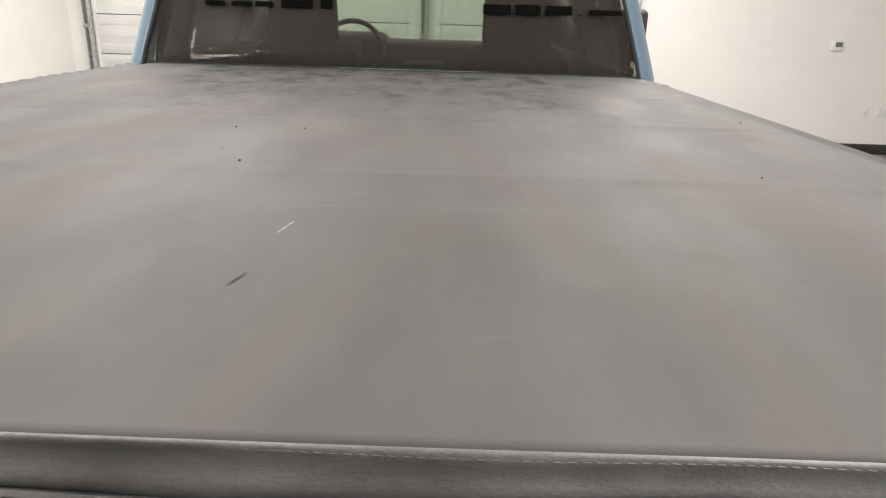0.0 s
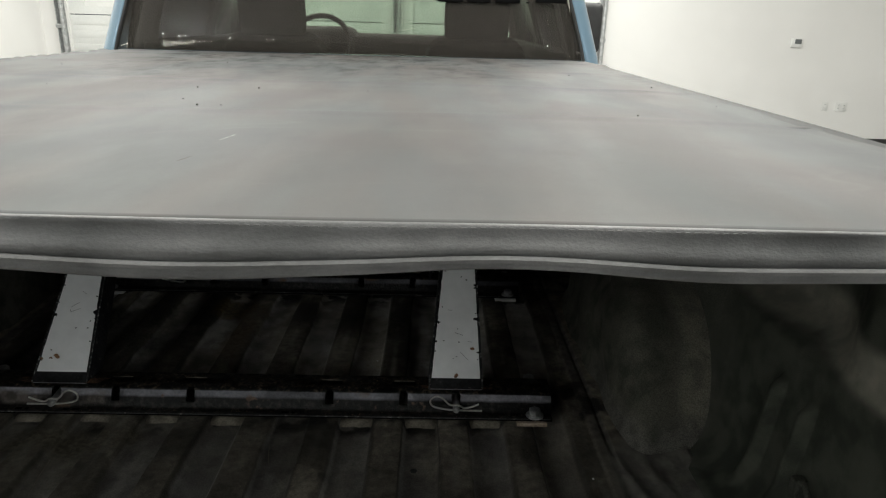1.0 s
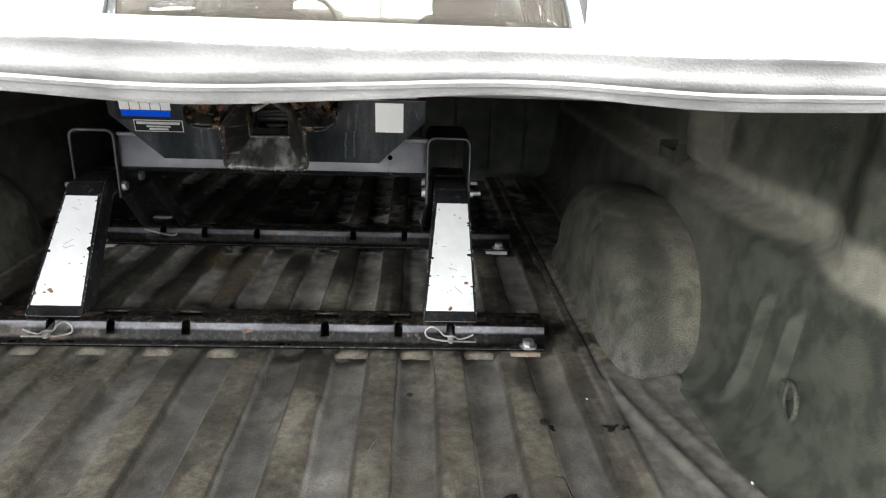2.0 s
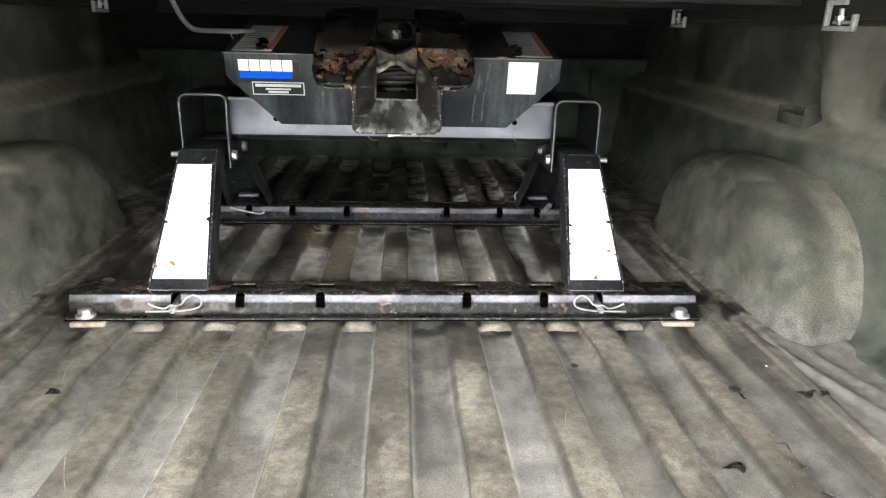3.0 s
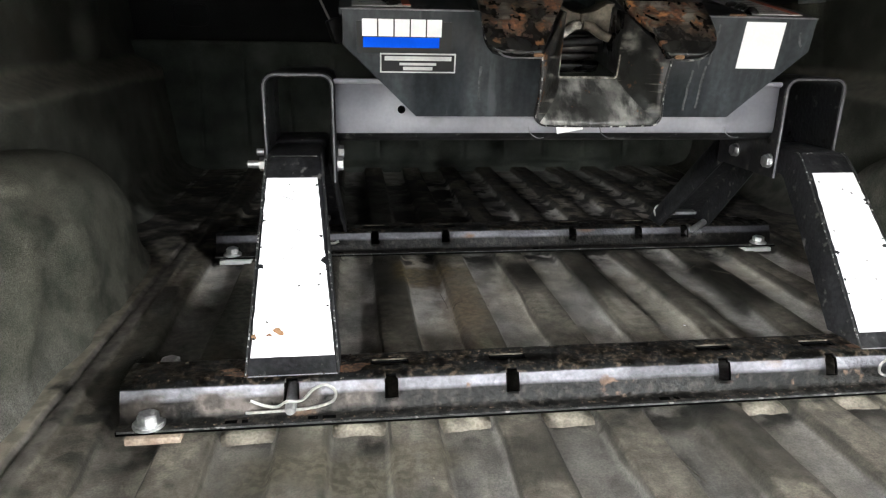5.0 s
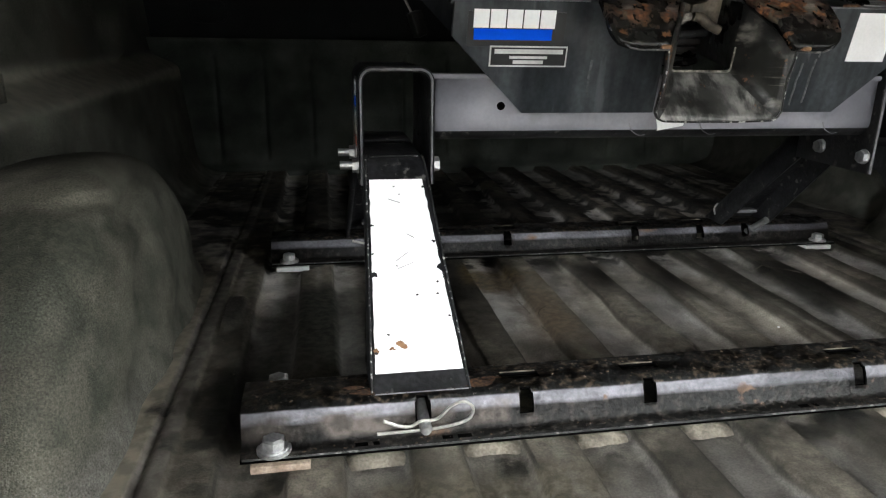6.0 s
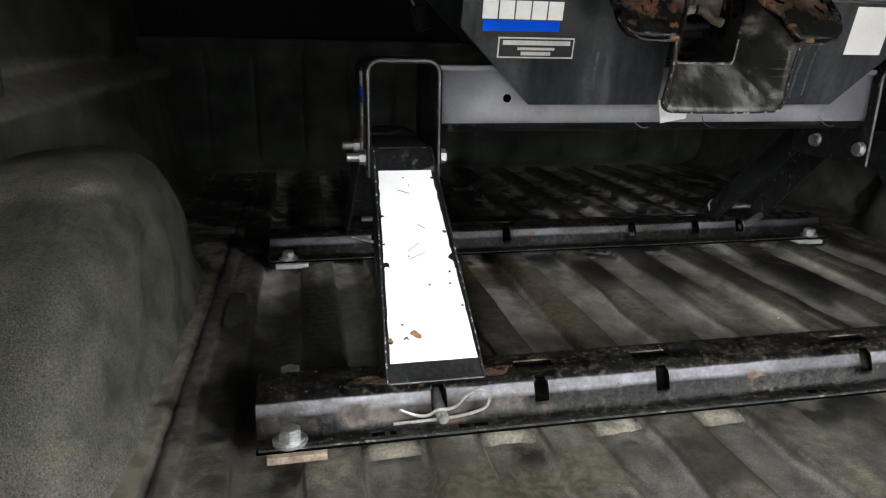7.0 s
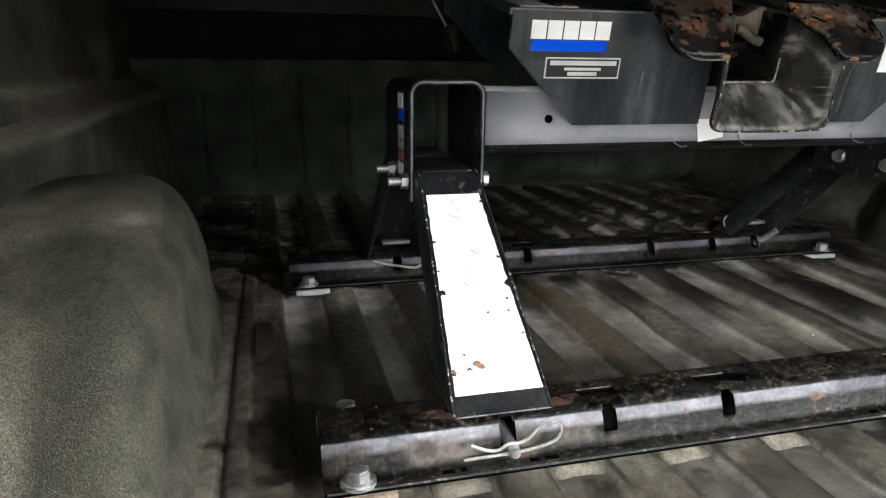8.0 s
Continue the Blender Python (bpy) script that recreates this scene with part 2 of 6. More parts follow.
    k.relief(k.sums("ADD", k.cloud(900, 3), k.sums("MULTIPLY", k.cloud(30, 5), 1.5)), 0.10)
    return m


def hem_mat(name):
    """Backing cloth of the cover with a slanting weave, rubbed pale in places."""
    m, k = plain(name, 0.6)
    col = k.mixed(k.span(k.cloud(9, 7, (1, 1, 2)), 0.32, 0.66), (0.054, 0.054, 0.054), (0.150, 0.149, 0.148))
    weave = k.cloud(330, 3, (1, 1, 1.6), 0.6, 0)
    col = k.times(col, k.span(weave, 0.34, 0.66, 0.92, 1.09))
    k.l.new(col, k.bs.inputs["Base Color"])
    k.l.new(k.span(weave, 0.3, 0.7, 0.44, 0.58), k.bs.inputs["Roughness"])
    k.relief(weave, 0.3)
    return m


def banded(name, base, light=1.0):
    """Painted rail: grime on the level top, dirt in the foot, worn grey paint on the shoulder between."""
    m = mat(name, (0.070 * light, 0.069 * light, 0.078 * light), (0.205 * light, 0.202 * light, 0.225 * light), 7, 0.42, 0.6, bump=0.8, bump_scale=210, patch=(0.15, 0.095, 0.060), patch_scale=15,
            patch_at=0.63, stretch=(0.6, 1, 1), mid=(60, 0.3), spec=0.25)
    nt = m.node_tree
    n, l = nt.nodes, nt.links
    bs = n["Principled BSDF"]
    col, ro = bs.inputs["Base Color"].links[0].from_socket, bs.inputs["Roughness"].links[0].from_socket
    tc, sep = n.new("ShaderNodeTexCoord"), n.new("ShaderNodeSeparateXYZ")
    l.new(tc.outputs["Object"], sep.inputs[0])

    def cloud(sc, detail=6):
        t = n.new("ShaderNodeTexNoise")
        t.inputs["Scale"].default_value, t.inputs["Detail"].default_value = sc, detail
        l.new(tc.outputs["Object"], t.inputs["Vector"])
        return t.outputs["Fac"]

    def span(v, lo, hi, a=0.0, b2=1.0):
        r = n.new("ShaderNodeMapRange")
        for k, x in (("From Min", lo), ("From Max", hi), ("To Min", a), ("To Max", b2)):
            r.inputs[k].default_value = x
        l.new(v, r.inputs["Value"])
        return r.outputs["Result"]

    def shifted(sc, amp):
        x = n.new("ShaderNodeMath")
        x.operation = "MULTIPLY_ADD"
        l.new(cloud(sc), x.inputs[0])
        x.inputs[1].default_value = amp
        y = n.new("ShaderNodeMath")
        y.operation = "SUBTRACT"
        y.inputs[1].default_value = amp / 2
        l.new(sep.outputs["Z"], x.inputs[2])
        l.new(x.outputs[0], y.inputs[0])
        return y.outputs[0]

    def mixed(f, a, b2):
        x = n.new("ShaderNodeMix")
        x.data_type = "RGBA"
        l.new(f, x.inputs["Factor"])
        for s, v in ((x.inputs["A"], a), (x.inputs["B"], b2)):
            if isinstance(v, tuple):
                s.default_value = (*v, 1)
            else:
                l.new(v, s)
        return x.outputs["Result"]

    crust = mixed(span(cloud(150, 14), 0.50, 0.70), (0.0016, 0.0015, 0.0013), (0.062, 0.046, 0.031))
    foot = mixed(span(cloud(110, 14), 0.50, 0.68), (0.003, 0.0028, 0.0026), (0.024, 0.021, 0.018))
    crust = mixed(span(cloud(26, 10), 0.50, 0.60), crust, (0.0015, 0.0015, 0.0014))
    crust = mixed(span(cloud(300, 8), 0.69, 0.74), crust, (0.12, 0.108, 0.092))
    col = mixed(span(shifted(30, 0.0025), base + 0.0425, base + 0.0440), col, crust)
    col = mixed(span(shifted(18, 0.006), base + 0.0350, base + 0.0305), col, foot)
    l.new(col, bs.inputs["Base Color"])
    rr = n.new("ShaderNodeMix")
    l.new(span(sep.outputs["Z"], base + 0.0435, base + 0.046), rr.inputs["Factor"])
    l.new(ro, rr.inputs["A"])
    l.new(span(cloud(45, 6), 0.42, 0.58, 0.32, 0.9), rr.inputs["B"])
    l.new(rr.outputs["Result"], bs.inputs["Roughness"])
    return m


def overlay(m, axis, lo, hi, jitter, scale, a, b, rough, spots=(0.3, 0.55), window=None, streak=None):
    """Lays a second worn coat over a surface where one axis lies past lo to hi, with a ragged edge; window bounds another axis."""
    nt = m.node_tree
    n, l = nt.nodes, nt.links
    bs = n["Principled BSDF"]
    col, ro = bs.inputs["Base Color"].links[0].from_socket, bs.inputs["Roughness"].links[0].from_socket
    tc, sep = n.new("ShaderNodeTexCoord"), n.new("ShaderNodeSeparateXYZ")
    l.new(tc.outputs["Object"], sep.inputs[0])

    def cloud(sc, detail=8):
        t = n.new("ShaderNodeTexNoise")
        t.inputs["Scale"].default_value, t.inputs["Detail"].default_value = sc, detail
        l.new(tc.outputs["Object"], t.inputs["Vector"])
        return t.outputs["Fac"]

    def sums(op, p, q):
        x = n.new("ShaderNodeMath")
        x.operation = op
        for i, v in enumerate((p, q)):
            if isinstance(v, (int, float)):
                x.inputs[i].default_value = v
            else:
                l.new(v, x.inputs[i])
        return x.outputs[0]

    def span(v, p, q):
        r = n.new("ShaderNodeMapRange")
        r.interpolation_type = "SMOOTHSTEP"
        r.inputs["From Min"].default_value, r.inputs["From Max"].default_value = p, q
        l.new(v, r.inputs["Value"])
        return r.outputs["Result"]

    shift = sums("MULTIPLY", sums("SUBTRACT", cloud(scale), 0.5), jitter * 4)
    f = span(sums("ADD", sep.outputs[axis], shift), lo, hi)
    if window:
        v = sums("ADD", sep.outputs[window[0]], shift)
        f = sums("MULTIPLY", f, span(v, window[1], window[2]))
        f = sums("MULTIPLY", f, span(v, window[4], window[3]))
    f = sums("MULTIPLY", f, span(cloud(scale * 2.3), spots[0], spots[1]))
    tone = n.new("ShaderNodeMix")
    tone.data_type = "RGBA"
    if streak:
        # turn in degrees, then drawn out along one line
        mp, t = n.new("ShaderNodeMapping"), n.new("ShaderNodeTexNoise")
        mp.vector_type = "TEXTURE"
        mp.inputs["Rotation"].default_value[2] = radians(streak[0])
        mp.inputs["Scale"].default_value = (streak[1], 1, 1)
        t.inputs["Scale"].default_value, t.inputs["Detail"].default_value = scale * 5, 8
        l.new(tc.outputs["Object"], mp.inputs["Vector"])
        l.new(mp.outputs["Vector"], t.inputs["Vector"])
        l.new(span(t.outputs["Fac"], 0.38, 0.68), tone.inputs["Factor"])
    else:
        l.new(span(cloud(scale * 5), 0.35, 0.65), tone.inputs["Factor"])
    tone.inputs["A"].default_value, tone.inputs["B"].default_value = (*a, 1), (*b, 1)
    top = n.new("ShaderNodeMix")
    top.data_type = "RGBA"
    l.new(f, top.inputs["Factor"])
    l.new(col, top.inputs["A"])
    l.new(tone.outputs["Result"], top.inputs["B"])
    l.new(top.outputs["Result"], bs.inputs["Base Color"])
    rr = n.new("ShaderNodeMix")
    l.new(f, rr.inputs["Factor"])
    l.new(ro, rr.inputs["A"])
    rr.inputs["B"].default_value = rough
    l.new(rr.outputs["Result"], bs.inputs["Roughness"])
    return m


def speckle(m, scale, amount):
    """Fine stipple over the finished colour."""
    nt = m.node_tree
    n, l = nt.nodes, nt.links
    bs = n["Principled BSDF"]
    col = bs.inputs["Base Color"].links[0].from_socket
    tc, t, r = n.new("ShaderNodeTexCoord"), n.new("ShaderNodeTexNoise"), n.new("ShaderNodeMapRange")
    t.inputs["Scale"].default_value, t.inputs["Detail"].default_value, t.inputs["Roughness"].default_value = scale, 3.0, 0.7
    l.new(tc.outputs["Object"], t.inputs["Vector"])
    for k, v in (("From Min", 0.28), ("From Max", 0.72), ("To Min", 1 - amount), ("To Max", 1 + amount)):
        r.inputs[k].default_value = v
    l.new(t.outputs["Fac"], r.inputs["Value"])
    cc, x = n.new("ShaderNodeCombineColor"), n.new("ShaderNodeMix")
    for i in range(3):
        l.new(r.outputs["Result"], cc.inputs[i])
    x.data_type, x.blend_type = "RGBA", "MULTIPLY"
    x.inputs["Factor"].default_value = 1.0
    l.new(col, x.inputs["A"])
    l.new(cc.outputs["Color"], x.inputs["B"])
    l.new(x.outputs["Result"], bs.inputs["Base Color"])
    return m


def pane(name, tint, gloss=0.03, film=0.0):
    """A thin sheet of glass: it lets tinted light straight through and mirrors a little."""
    m = bpy.data.materials.new(name)
    m.use_nodes = True
    nt = m.node_tree
    nt.nodes.clear()
    out, mx = nt.nodes.new("ShaderNodeOutputMaterial"), nt.nodes.new("ShaderNodeMixShader")
    tr, gl, fr = nt.nodes.new("ShaderNodeBsdfTransparent"), nt.nodes.new("ShaderNodeBsdfGlossy"), nt.nodes.new("ShaderNodeMapRange")
    tr.inputs[0].default_value, gl.inputs["Roughness"].default_value = (*tint, 1), gloss
    # the pane mirrors more at a slant
    lw = nt.nodes.new("ShaderNodeLayerWeight")
    pw = nt.nodes.new("ShaderNodeMath")
    pw.operation = "POWER"
    pw.inputs[1].default_value = 4.0
    nt.links.new(lw.outputs["Facing"], pw.inputs[0])
    nt.links.new(pw.outputs[0], fr.inputs["Value"])
    fr.inputs["To Min"].default_value, fr.inputs["To Max"].default_value = 0.02, 0.6
    if film:
        # the veil of haze on the glass is painted in as a thin even diffuse layer
        du, m2 = nt.nodes.new("ShaderNodeBsdfDiffuse"), nt.nodes.new("ShaderNodeMixShader")
        du.inputs[0].default_value, m2.inputs[0].default_value = (0.36, 0.325, 0.29, 1), film
        nt.links.new(tr.outputs[0], m2.inputs[1])
        nt.links.new(du.outputs[0], m2.inputs[2])
        tr = m2
    for o, i in ((fr.outputs[0], mx.inputs[0]), (tr.outputs[0], mx.inputs[1]), (gl.outputs[0], mx.inputs[2]), (mx.outputs[0], out.inputs[0])):
        nt.links.new(o, i)
    return m


def glow(name, colour, strength):
    m = bpy.data.materials.new(name)
    m.use_nodes = True
    bs = m.node_tree.nodes["Principled BSDF"]
    bs.inputs["Emission Color"].default_value, bs.inputs["Emission Strength"].default_value = (*colour, 1), strength
    return m


VINYL = vinyl_mat("cover_vinyl")
HEM = hem_mat("cover_hem")
LINER = mat("bed_liner_plastic", (0.030, 0.034, 0.027), (0.098, 0.100, 0.082), 3.0, 0.66, 0.85, bump=0.9, bump_scale=620, patch=(0.150, 0.142, 0.112),
            patch_scale=4.5, patch_at=0.57, fine=0.45, spec=0.22, mid=(11, 0.5), soft=0.16)


def well_mat(s):
    """Pale dusty plastic; painted shade and mottled dirt darken its face towards the bed."""
    m = mat("wheel_well_plastic", (0.066, 0.066, 0.053), (0.140, 0.133, 0.105), 4.2, 0.66, 0.85, bump=1.0, bump_scale=650, patch=(0.060, 0.062, 0.049),
            patch_scale=7.0, patch_at=0.60, fine=0.0, spec=0.2, mid=(13, 0.35), soft=0.15)
    overlay(m, "X", *((0.752, 0.716) if s > 0 else (-0.690, -0.652)), 0.010, 4.5, (0.044, 0.046, 0.036), (0.105, 0.101, 0.081), 0.8, (0.25, 0.60))
    # tan dust and light painted on the end towards the tailgate and the arch's outer edge
    overlay(m, "X", s * 0.728, s * 0.762, 0.012, 6, (0.150, 0.142, 0.115), (0.215, 0.200, 0.160), 0.85, (0.16, 0.46), ("Y", -0.20, -0.19, 0.16, 0.30))
    # dirt washed from the floor up its foot
    overlay(m, "Z", 0.965, 0.915, 0.014, 8, (0.078, 0.075, 0.066), (0.135, 0.129, 0.114), 0.85, (0.15, 0.50), ("Y", -0.20, -0.19, 0.05, 0.20))
    return speckle(m, 470, 0.62)


WELLS = {1: well_mat(1), -1: well_mat(-1)}
# dark green-grey patches on the hump beside the rail's end
for cy, cz, ry, rz, most in ((0.045, 1.105, 0.055, 0.035, 0.60), (-0.110, 1.105, 0.050, 0.030, 0.30), (0.10, 0.985, 0.16, 0.05, 0.25)):
    blot(WELLS[-1], cy, cz, ry, rz, (0.022, 0.027, 0.020), (0.058, 0.062, 0.047), 0.75, 0.35, 14, 0.45, most, "YZ")
FRONT = mat("liner_front_plastic", (0.038, 0.045, 0.039), (0.104, 0.114, 0.097), 3.0, 0.66, 0.85, bump=0.7, bump_scale=800, fine=0.35, spec=0.15, mid=(12, 0.35), soft=0.2)
SIDE = mat("liner_side_plastic", (0.040, 0.043, 0.034), (0.108, 0.109, 0.089), 3.0, 0.66, 0.85, bump=0.9, bump_scale=620, patch=(0.080, 0.076, 0.060),
           patch_scale=4.5, patch_at=0.61, fine=0.45, spec=0.22, mid=(11, 0.45), soft=0.16)
# dust and dried mud low on the wall
overlay(SIDE, "Z", 1.01, 0.945, 0.006, 6, (0.062, 0.063, 0.052), (0.105, 0.103, 0.086), 0.9, (0.10, 0.55))
# one wall darker towards the tailgate
overlay(SIDE, "Y", 0.02, -0.16, 0.02, 5, (0.030, 0.034, 0.026), (0.066, 0.070, 0.055), 0.75, (0.12, 0.45), ("X", 0.0, 0.1, 2.0, 3.0))
# ledge and pillar above it painted paler: dust, and the light they catch
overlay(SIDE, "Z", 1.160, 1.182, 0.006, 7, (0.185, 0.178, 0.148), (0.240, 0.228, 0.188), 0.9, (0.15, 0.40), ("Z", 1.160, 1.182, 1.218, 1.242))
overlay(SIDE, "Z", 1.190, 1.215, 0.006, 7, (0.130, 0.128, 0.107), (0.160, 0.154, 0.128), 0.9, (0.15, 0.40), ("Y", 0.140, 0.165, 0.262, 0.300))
# flat black painted in place of the shade inside holes, slots and punched marks
VOID = mat("deep_hole", (0.002, 0.002, 0.002), (0.003, 0.003, 0.003), 9, 0.9, spec=0.0, fine=0.0)
EDGE = mat("chipped_edge", (0.010, 0.010, 0.010), (0.020, 0.020, 0.020), 40, 0.4, fine=0.2, patch=(0.42, 0.42, 0.40), patch_scale=170, patch_at=0.57, patch_rough=0.45)
HAIRLINE = mat("grey_scratch", (0.10, 0.10, 0.10), (0.30, 0.30, 0.30), 90, 0.7, fine=0.1)
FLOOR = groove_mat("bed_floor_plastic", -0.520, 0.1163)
# darker tone in the corner under one wheel well
overlay(FLOOR, "X", -0.545, -0.60, 0.012, 8, (0.026, 0.025, 0.020), (0.085, 0.076, 0.058), 0.75, (0.35, 0.65))
# tan dust on the foot strip of each wheel well
for s in (-1, 1):
    overlay(FLOOR, "X", s * 0.5945, s * 0.5975, 0.0006, 11, (0.080, 0.072, 0.063), (0.145, 0.130, 0.113), 0.8, (0.15, 0.40), ("Y", -0.12, -0.04, 0.9, 1.2))
    overlay(FLOOR, "X", s * 0.6205, s * 0.6245, 0.0006, 11, (0.150, 0.134, 0.106), (0.260, 0.232, 0.182), 0.85, (0.18, 0.45), ("Y", -0.14, -0.05, 0.45, 0.75))
    # pale washed-out dust in the corner behind the wheel well
    overlay(FLOOR, "X", s * 0.575, s * 0.640, 0.006, 8, (0.105, 0.101, 0.090), (0.180, 0.172, 0.152), 0.85, (0.22, 0.50), ("Y", -0.9, -0.8, -0.13, -0.05))
blot(FLOOR, -0.578, 0.352, 0.018, 0.055, (0.050, 0.046, 0.041), (0.085, 0.078, 0.069), 0.8, 0.1, 30, 0.2)
# black patches on the ribs between the rails and a broad one ahead of the far rail
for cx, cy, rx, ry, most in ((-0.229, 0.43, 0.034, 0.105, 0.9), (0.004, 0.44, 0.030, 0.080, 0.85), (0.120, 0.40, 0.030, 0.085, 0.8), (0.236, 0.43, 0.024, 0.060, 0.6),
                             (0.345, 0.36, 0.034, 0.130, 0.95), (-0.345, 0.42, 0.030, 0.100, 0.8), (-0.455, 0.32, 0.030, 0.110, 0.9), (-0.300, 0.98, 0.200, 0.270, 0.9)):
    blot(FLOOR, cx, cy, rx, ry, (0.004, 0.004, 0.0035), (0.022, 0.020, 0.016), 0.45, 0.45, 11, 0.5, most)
# olive mud trodden over the near corner
blot(FLOOR, -0.440, -0.230, 0.160, 0.200, (0.040, 0.037, 0.028), (0.100, 0.092, 0.072), 0.8, 0.6, 7, 0.6, 0.55)
# oil and shadow painted black beside the rail's end, ochre film before the far rail, small dark spots
blot(FLOOR, -0.545, 0.120, 0.042, 0.085, (0.0015, 0.0015, 0.0015), (0.005, 0.005, 0.004), 0.35, 0.35, 13)
blot(FLOOR, -0.160, 0.475, 0.060, 0.050, (0.085, 0.060, 0.026), (0.190, 0.140, 0.064), 0.7, 0.5, 12, 0.5, 0.8)
blot(FLOOR, -0.125, 0.330, 0.035, 0.150, (0.120, 0.090, 0.060), (0.185, 0.140, 0.095), 0.7, 0.6, 12, 0.6, 0.7)
blot(FLOOR, -0.300, -0.085, 0.110, 0.035, (0.060, 0.052, 0.036), (0.130, 0.115, 0.082), 0.8, 0.6, 15, 0.5, 0.8)
# black grime along the rails, with their shade painted into it
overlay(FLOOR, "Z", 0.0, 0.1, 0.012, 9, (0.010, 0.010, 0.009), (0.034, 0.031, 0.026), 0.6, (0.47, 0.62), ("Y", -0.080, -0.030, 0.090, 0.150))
# reaches over the far floor, putting the deep shade there into the colour
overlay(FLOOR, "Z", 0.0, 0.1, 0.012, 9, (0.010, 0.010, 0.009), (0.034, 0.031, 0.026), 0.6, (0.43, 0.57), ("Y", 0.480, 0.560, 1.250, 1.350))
# floor darkened beside one end of the rails
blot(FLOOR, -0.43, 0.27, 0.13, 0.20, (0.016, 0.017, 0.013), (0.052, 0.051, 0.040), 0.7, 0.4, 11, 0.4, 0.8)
BLACK = mat("black_paint", (0.007, 0.007, 0.008), (0.014, 0.014, 0.015), 9, 0.30, 0.5, bump=0.35, bump_scale=160, patch=(0.085, 0.082, 0.076),
            patch_scale=75, patch_at=0.615, fine=0.3, mid=(45, 0.4), spec=0.22)
PLATE = mat("head_paint", (0.018, 0.021, 0.024), (0.044, 0.049, 0.053), 7, 0.30, 0.46, bump=0.12, bump_scale=160, patch=(0.085, 0.088, 0.092),
            patch_scale=16, patch_at=0.635, stretch=(2.5, 1, 0.5), mid=(30, 0.35), spec=0.18)
BEAM = mat("beam_paint", (0.185, 0.184, 0.208), (0.270, 0.268, 0.298), 8, 0.34, 0.45, bump=0.05, bump_scale=200, patch=(0.14, 0.14, 0.145), patch_scale=9, patch_at=0.64, fine=0.035, mid=(14, 0.14))
RAIL = mat("worn_grey_steel", (0.085, 0.083, 0.090), (0.19, 0.185, 0.195), 9, 0.34, 0.5, bump=0.25, bump_scale=200, mid=(60, 0.25))
RAILS = banded("rail_paint", 0.9, 1.3)
# toned-down copy for the far rail: the dimness there is put into its paint
FAR_RAILS = banded("far_rail_paint", 0.9, 0.8)
# brown film and rust run down beside the foot of one leg
overlay(RAILS, "X", -0.16, -0.30, 0.003, 11, (0.062, 0.053, 0.047), (0.140, 0.121, 0.108), 0.75, (0.34, 0.62), ("Z", 0.914, 0.921, 0.936, 0.943))
overlay(RAILS, "Z", 0.90, 0.91, 0.01, 17, (0.085, 0.055, 0.038), (0.165, 0.110, 0.078), 0.8, (0.66, 0.74), ("Z", 0.905, 0.915, 0.934, 0.948))
RUST = mat("rusty_grease", (0.014, 0.010, 0.008), (0.135, 0.060, 0.030), 34, 0.32, 0.8, bump=0.9, bump_scale=160, patch=(0.430, 0.190, 0.070),
           patch_scale=55, patch_at=0.575, fine=0.45, mid=(150, 0.6), stretch=(0.8, 1, 1.2), soft=0.09)
# drab grey-brown film and oily black patches left between the rust
overlay(RUST, "Z", 1.20, 1.21, 0.006, 30, (0.050, 0.038, 0.026), (0.110, 0.088, 0.060), 0.5, (0.53, 0.60))
overlay(RUST, "Z", 1.20, 1.21, 0.006, 44, (0.005, 0.005, 0.005), (0.018, 0.015, 0.012), 0.25, (0.55, 0.60))
# scraped along the ramp
overlay(RUST, "Z", 1.29, 1.30, 0.006, 17, (0.020, 0.017, 0.014), (0.24, 0.225, 0.20), 0.45, (0.53, 0.63), None, (0, 9))
# rubbed black and oily towards the lip's lower edge
overlay(RUST, "Z", 1.315, 1.303, 0.030, 22, (0.005, 0.005, 0.005), (0.022, 0.019, 0.016), 0.24, (0.30, 0.42))
GREASE = mat("black_grease", (0.006, 0.006, 0.006), (0.018, 0.016, 0.014), 18, 0.18, 0.42, bump=0.5, bump_scale=120, patch=(0.05, 0.045, 0.04), patch_scale=40, patch_at=0.66)
JAW = mat("scraped_jaw_steel", (0.020, 0.018, 0.014), (0.125, 0.108, 0.084), 34, 0.4, 0.6, bump=0.4, bump_scale=140, mid=(70, 0.5), spec=0.15)
BARE = mat("bare_rubbed_steel", (0.120, 0.112, 0.096), (0.340, 0.320, 0.280), 60, 0.4, 0.6, fine=0.25, mid=(120, 0.4), spec=0.3)
TROUGH = mat("worn_throat_steel", (0.004, 0.004, 0.004), (0.012, 0.012, 0.0115), 30, 0.22, 0.45, bump=0.3, bump_scale=140, stretch=(1, 1, 0.7), soft=0.12, mid=(90, 0.5), spec=0.3,
             patch=(0.10, 0.098, 0.090), patch_scale=34, patch_at=0.65, patch_rough=0.5)


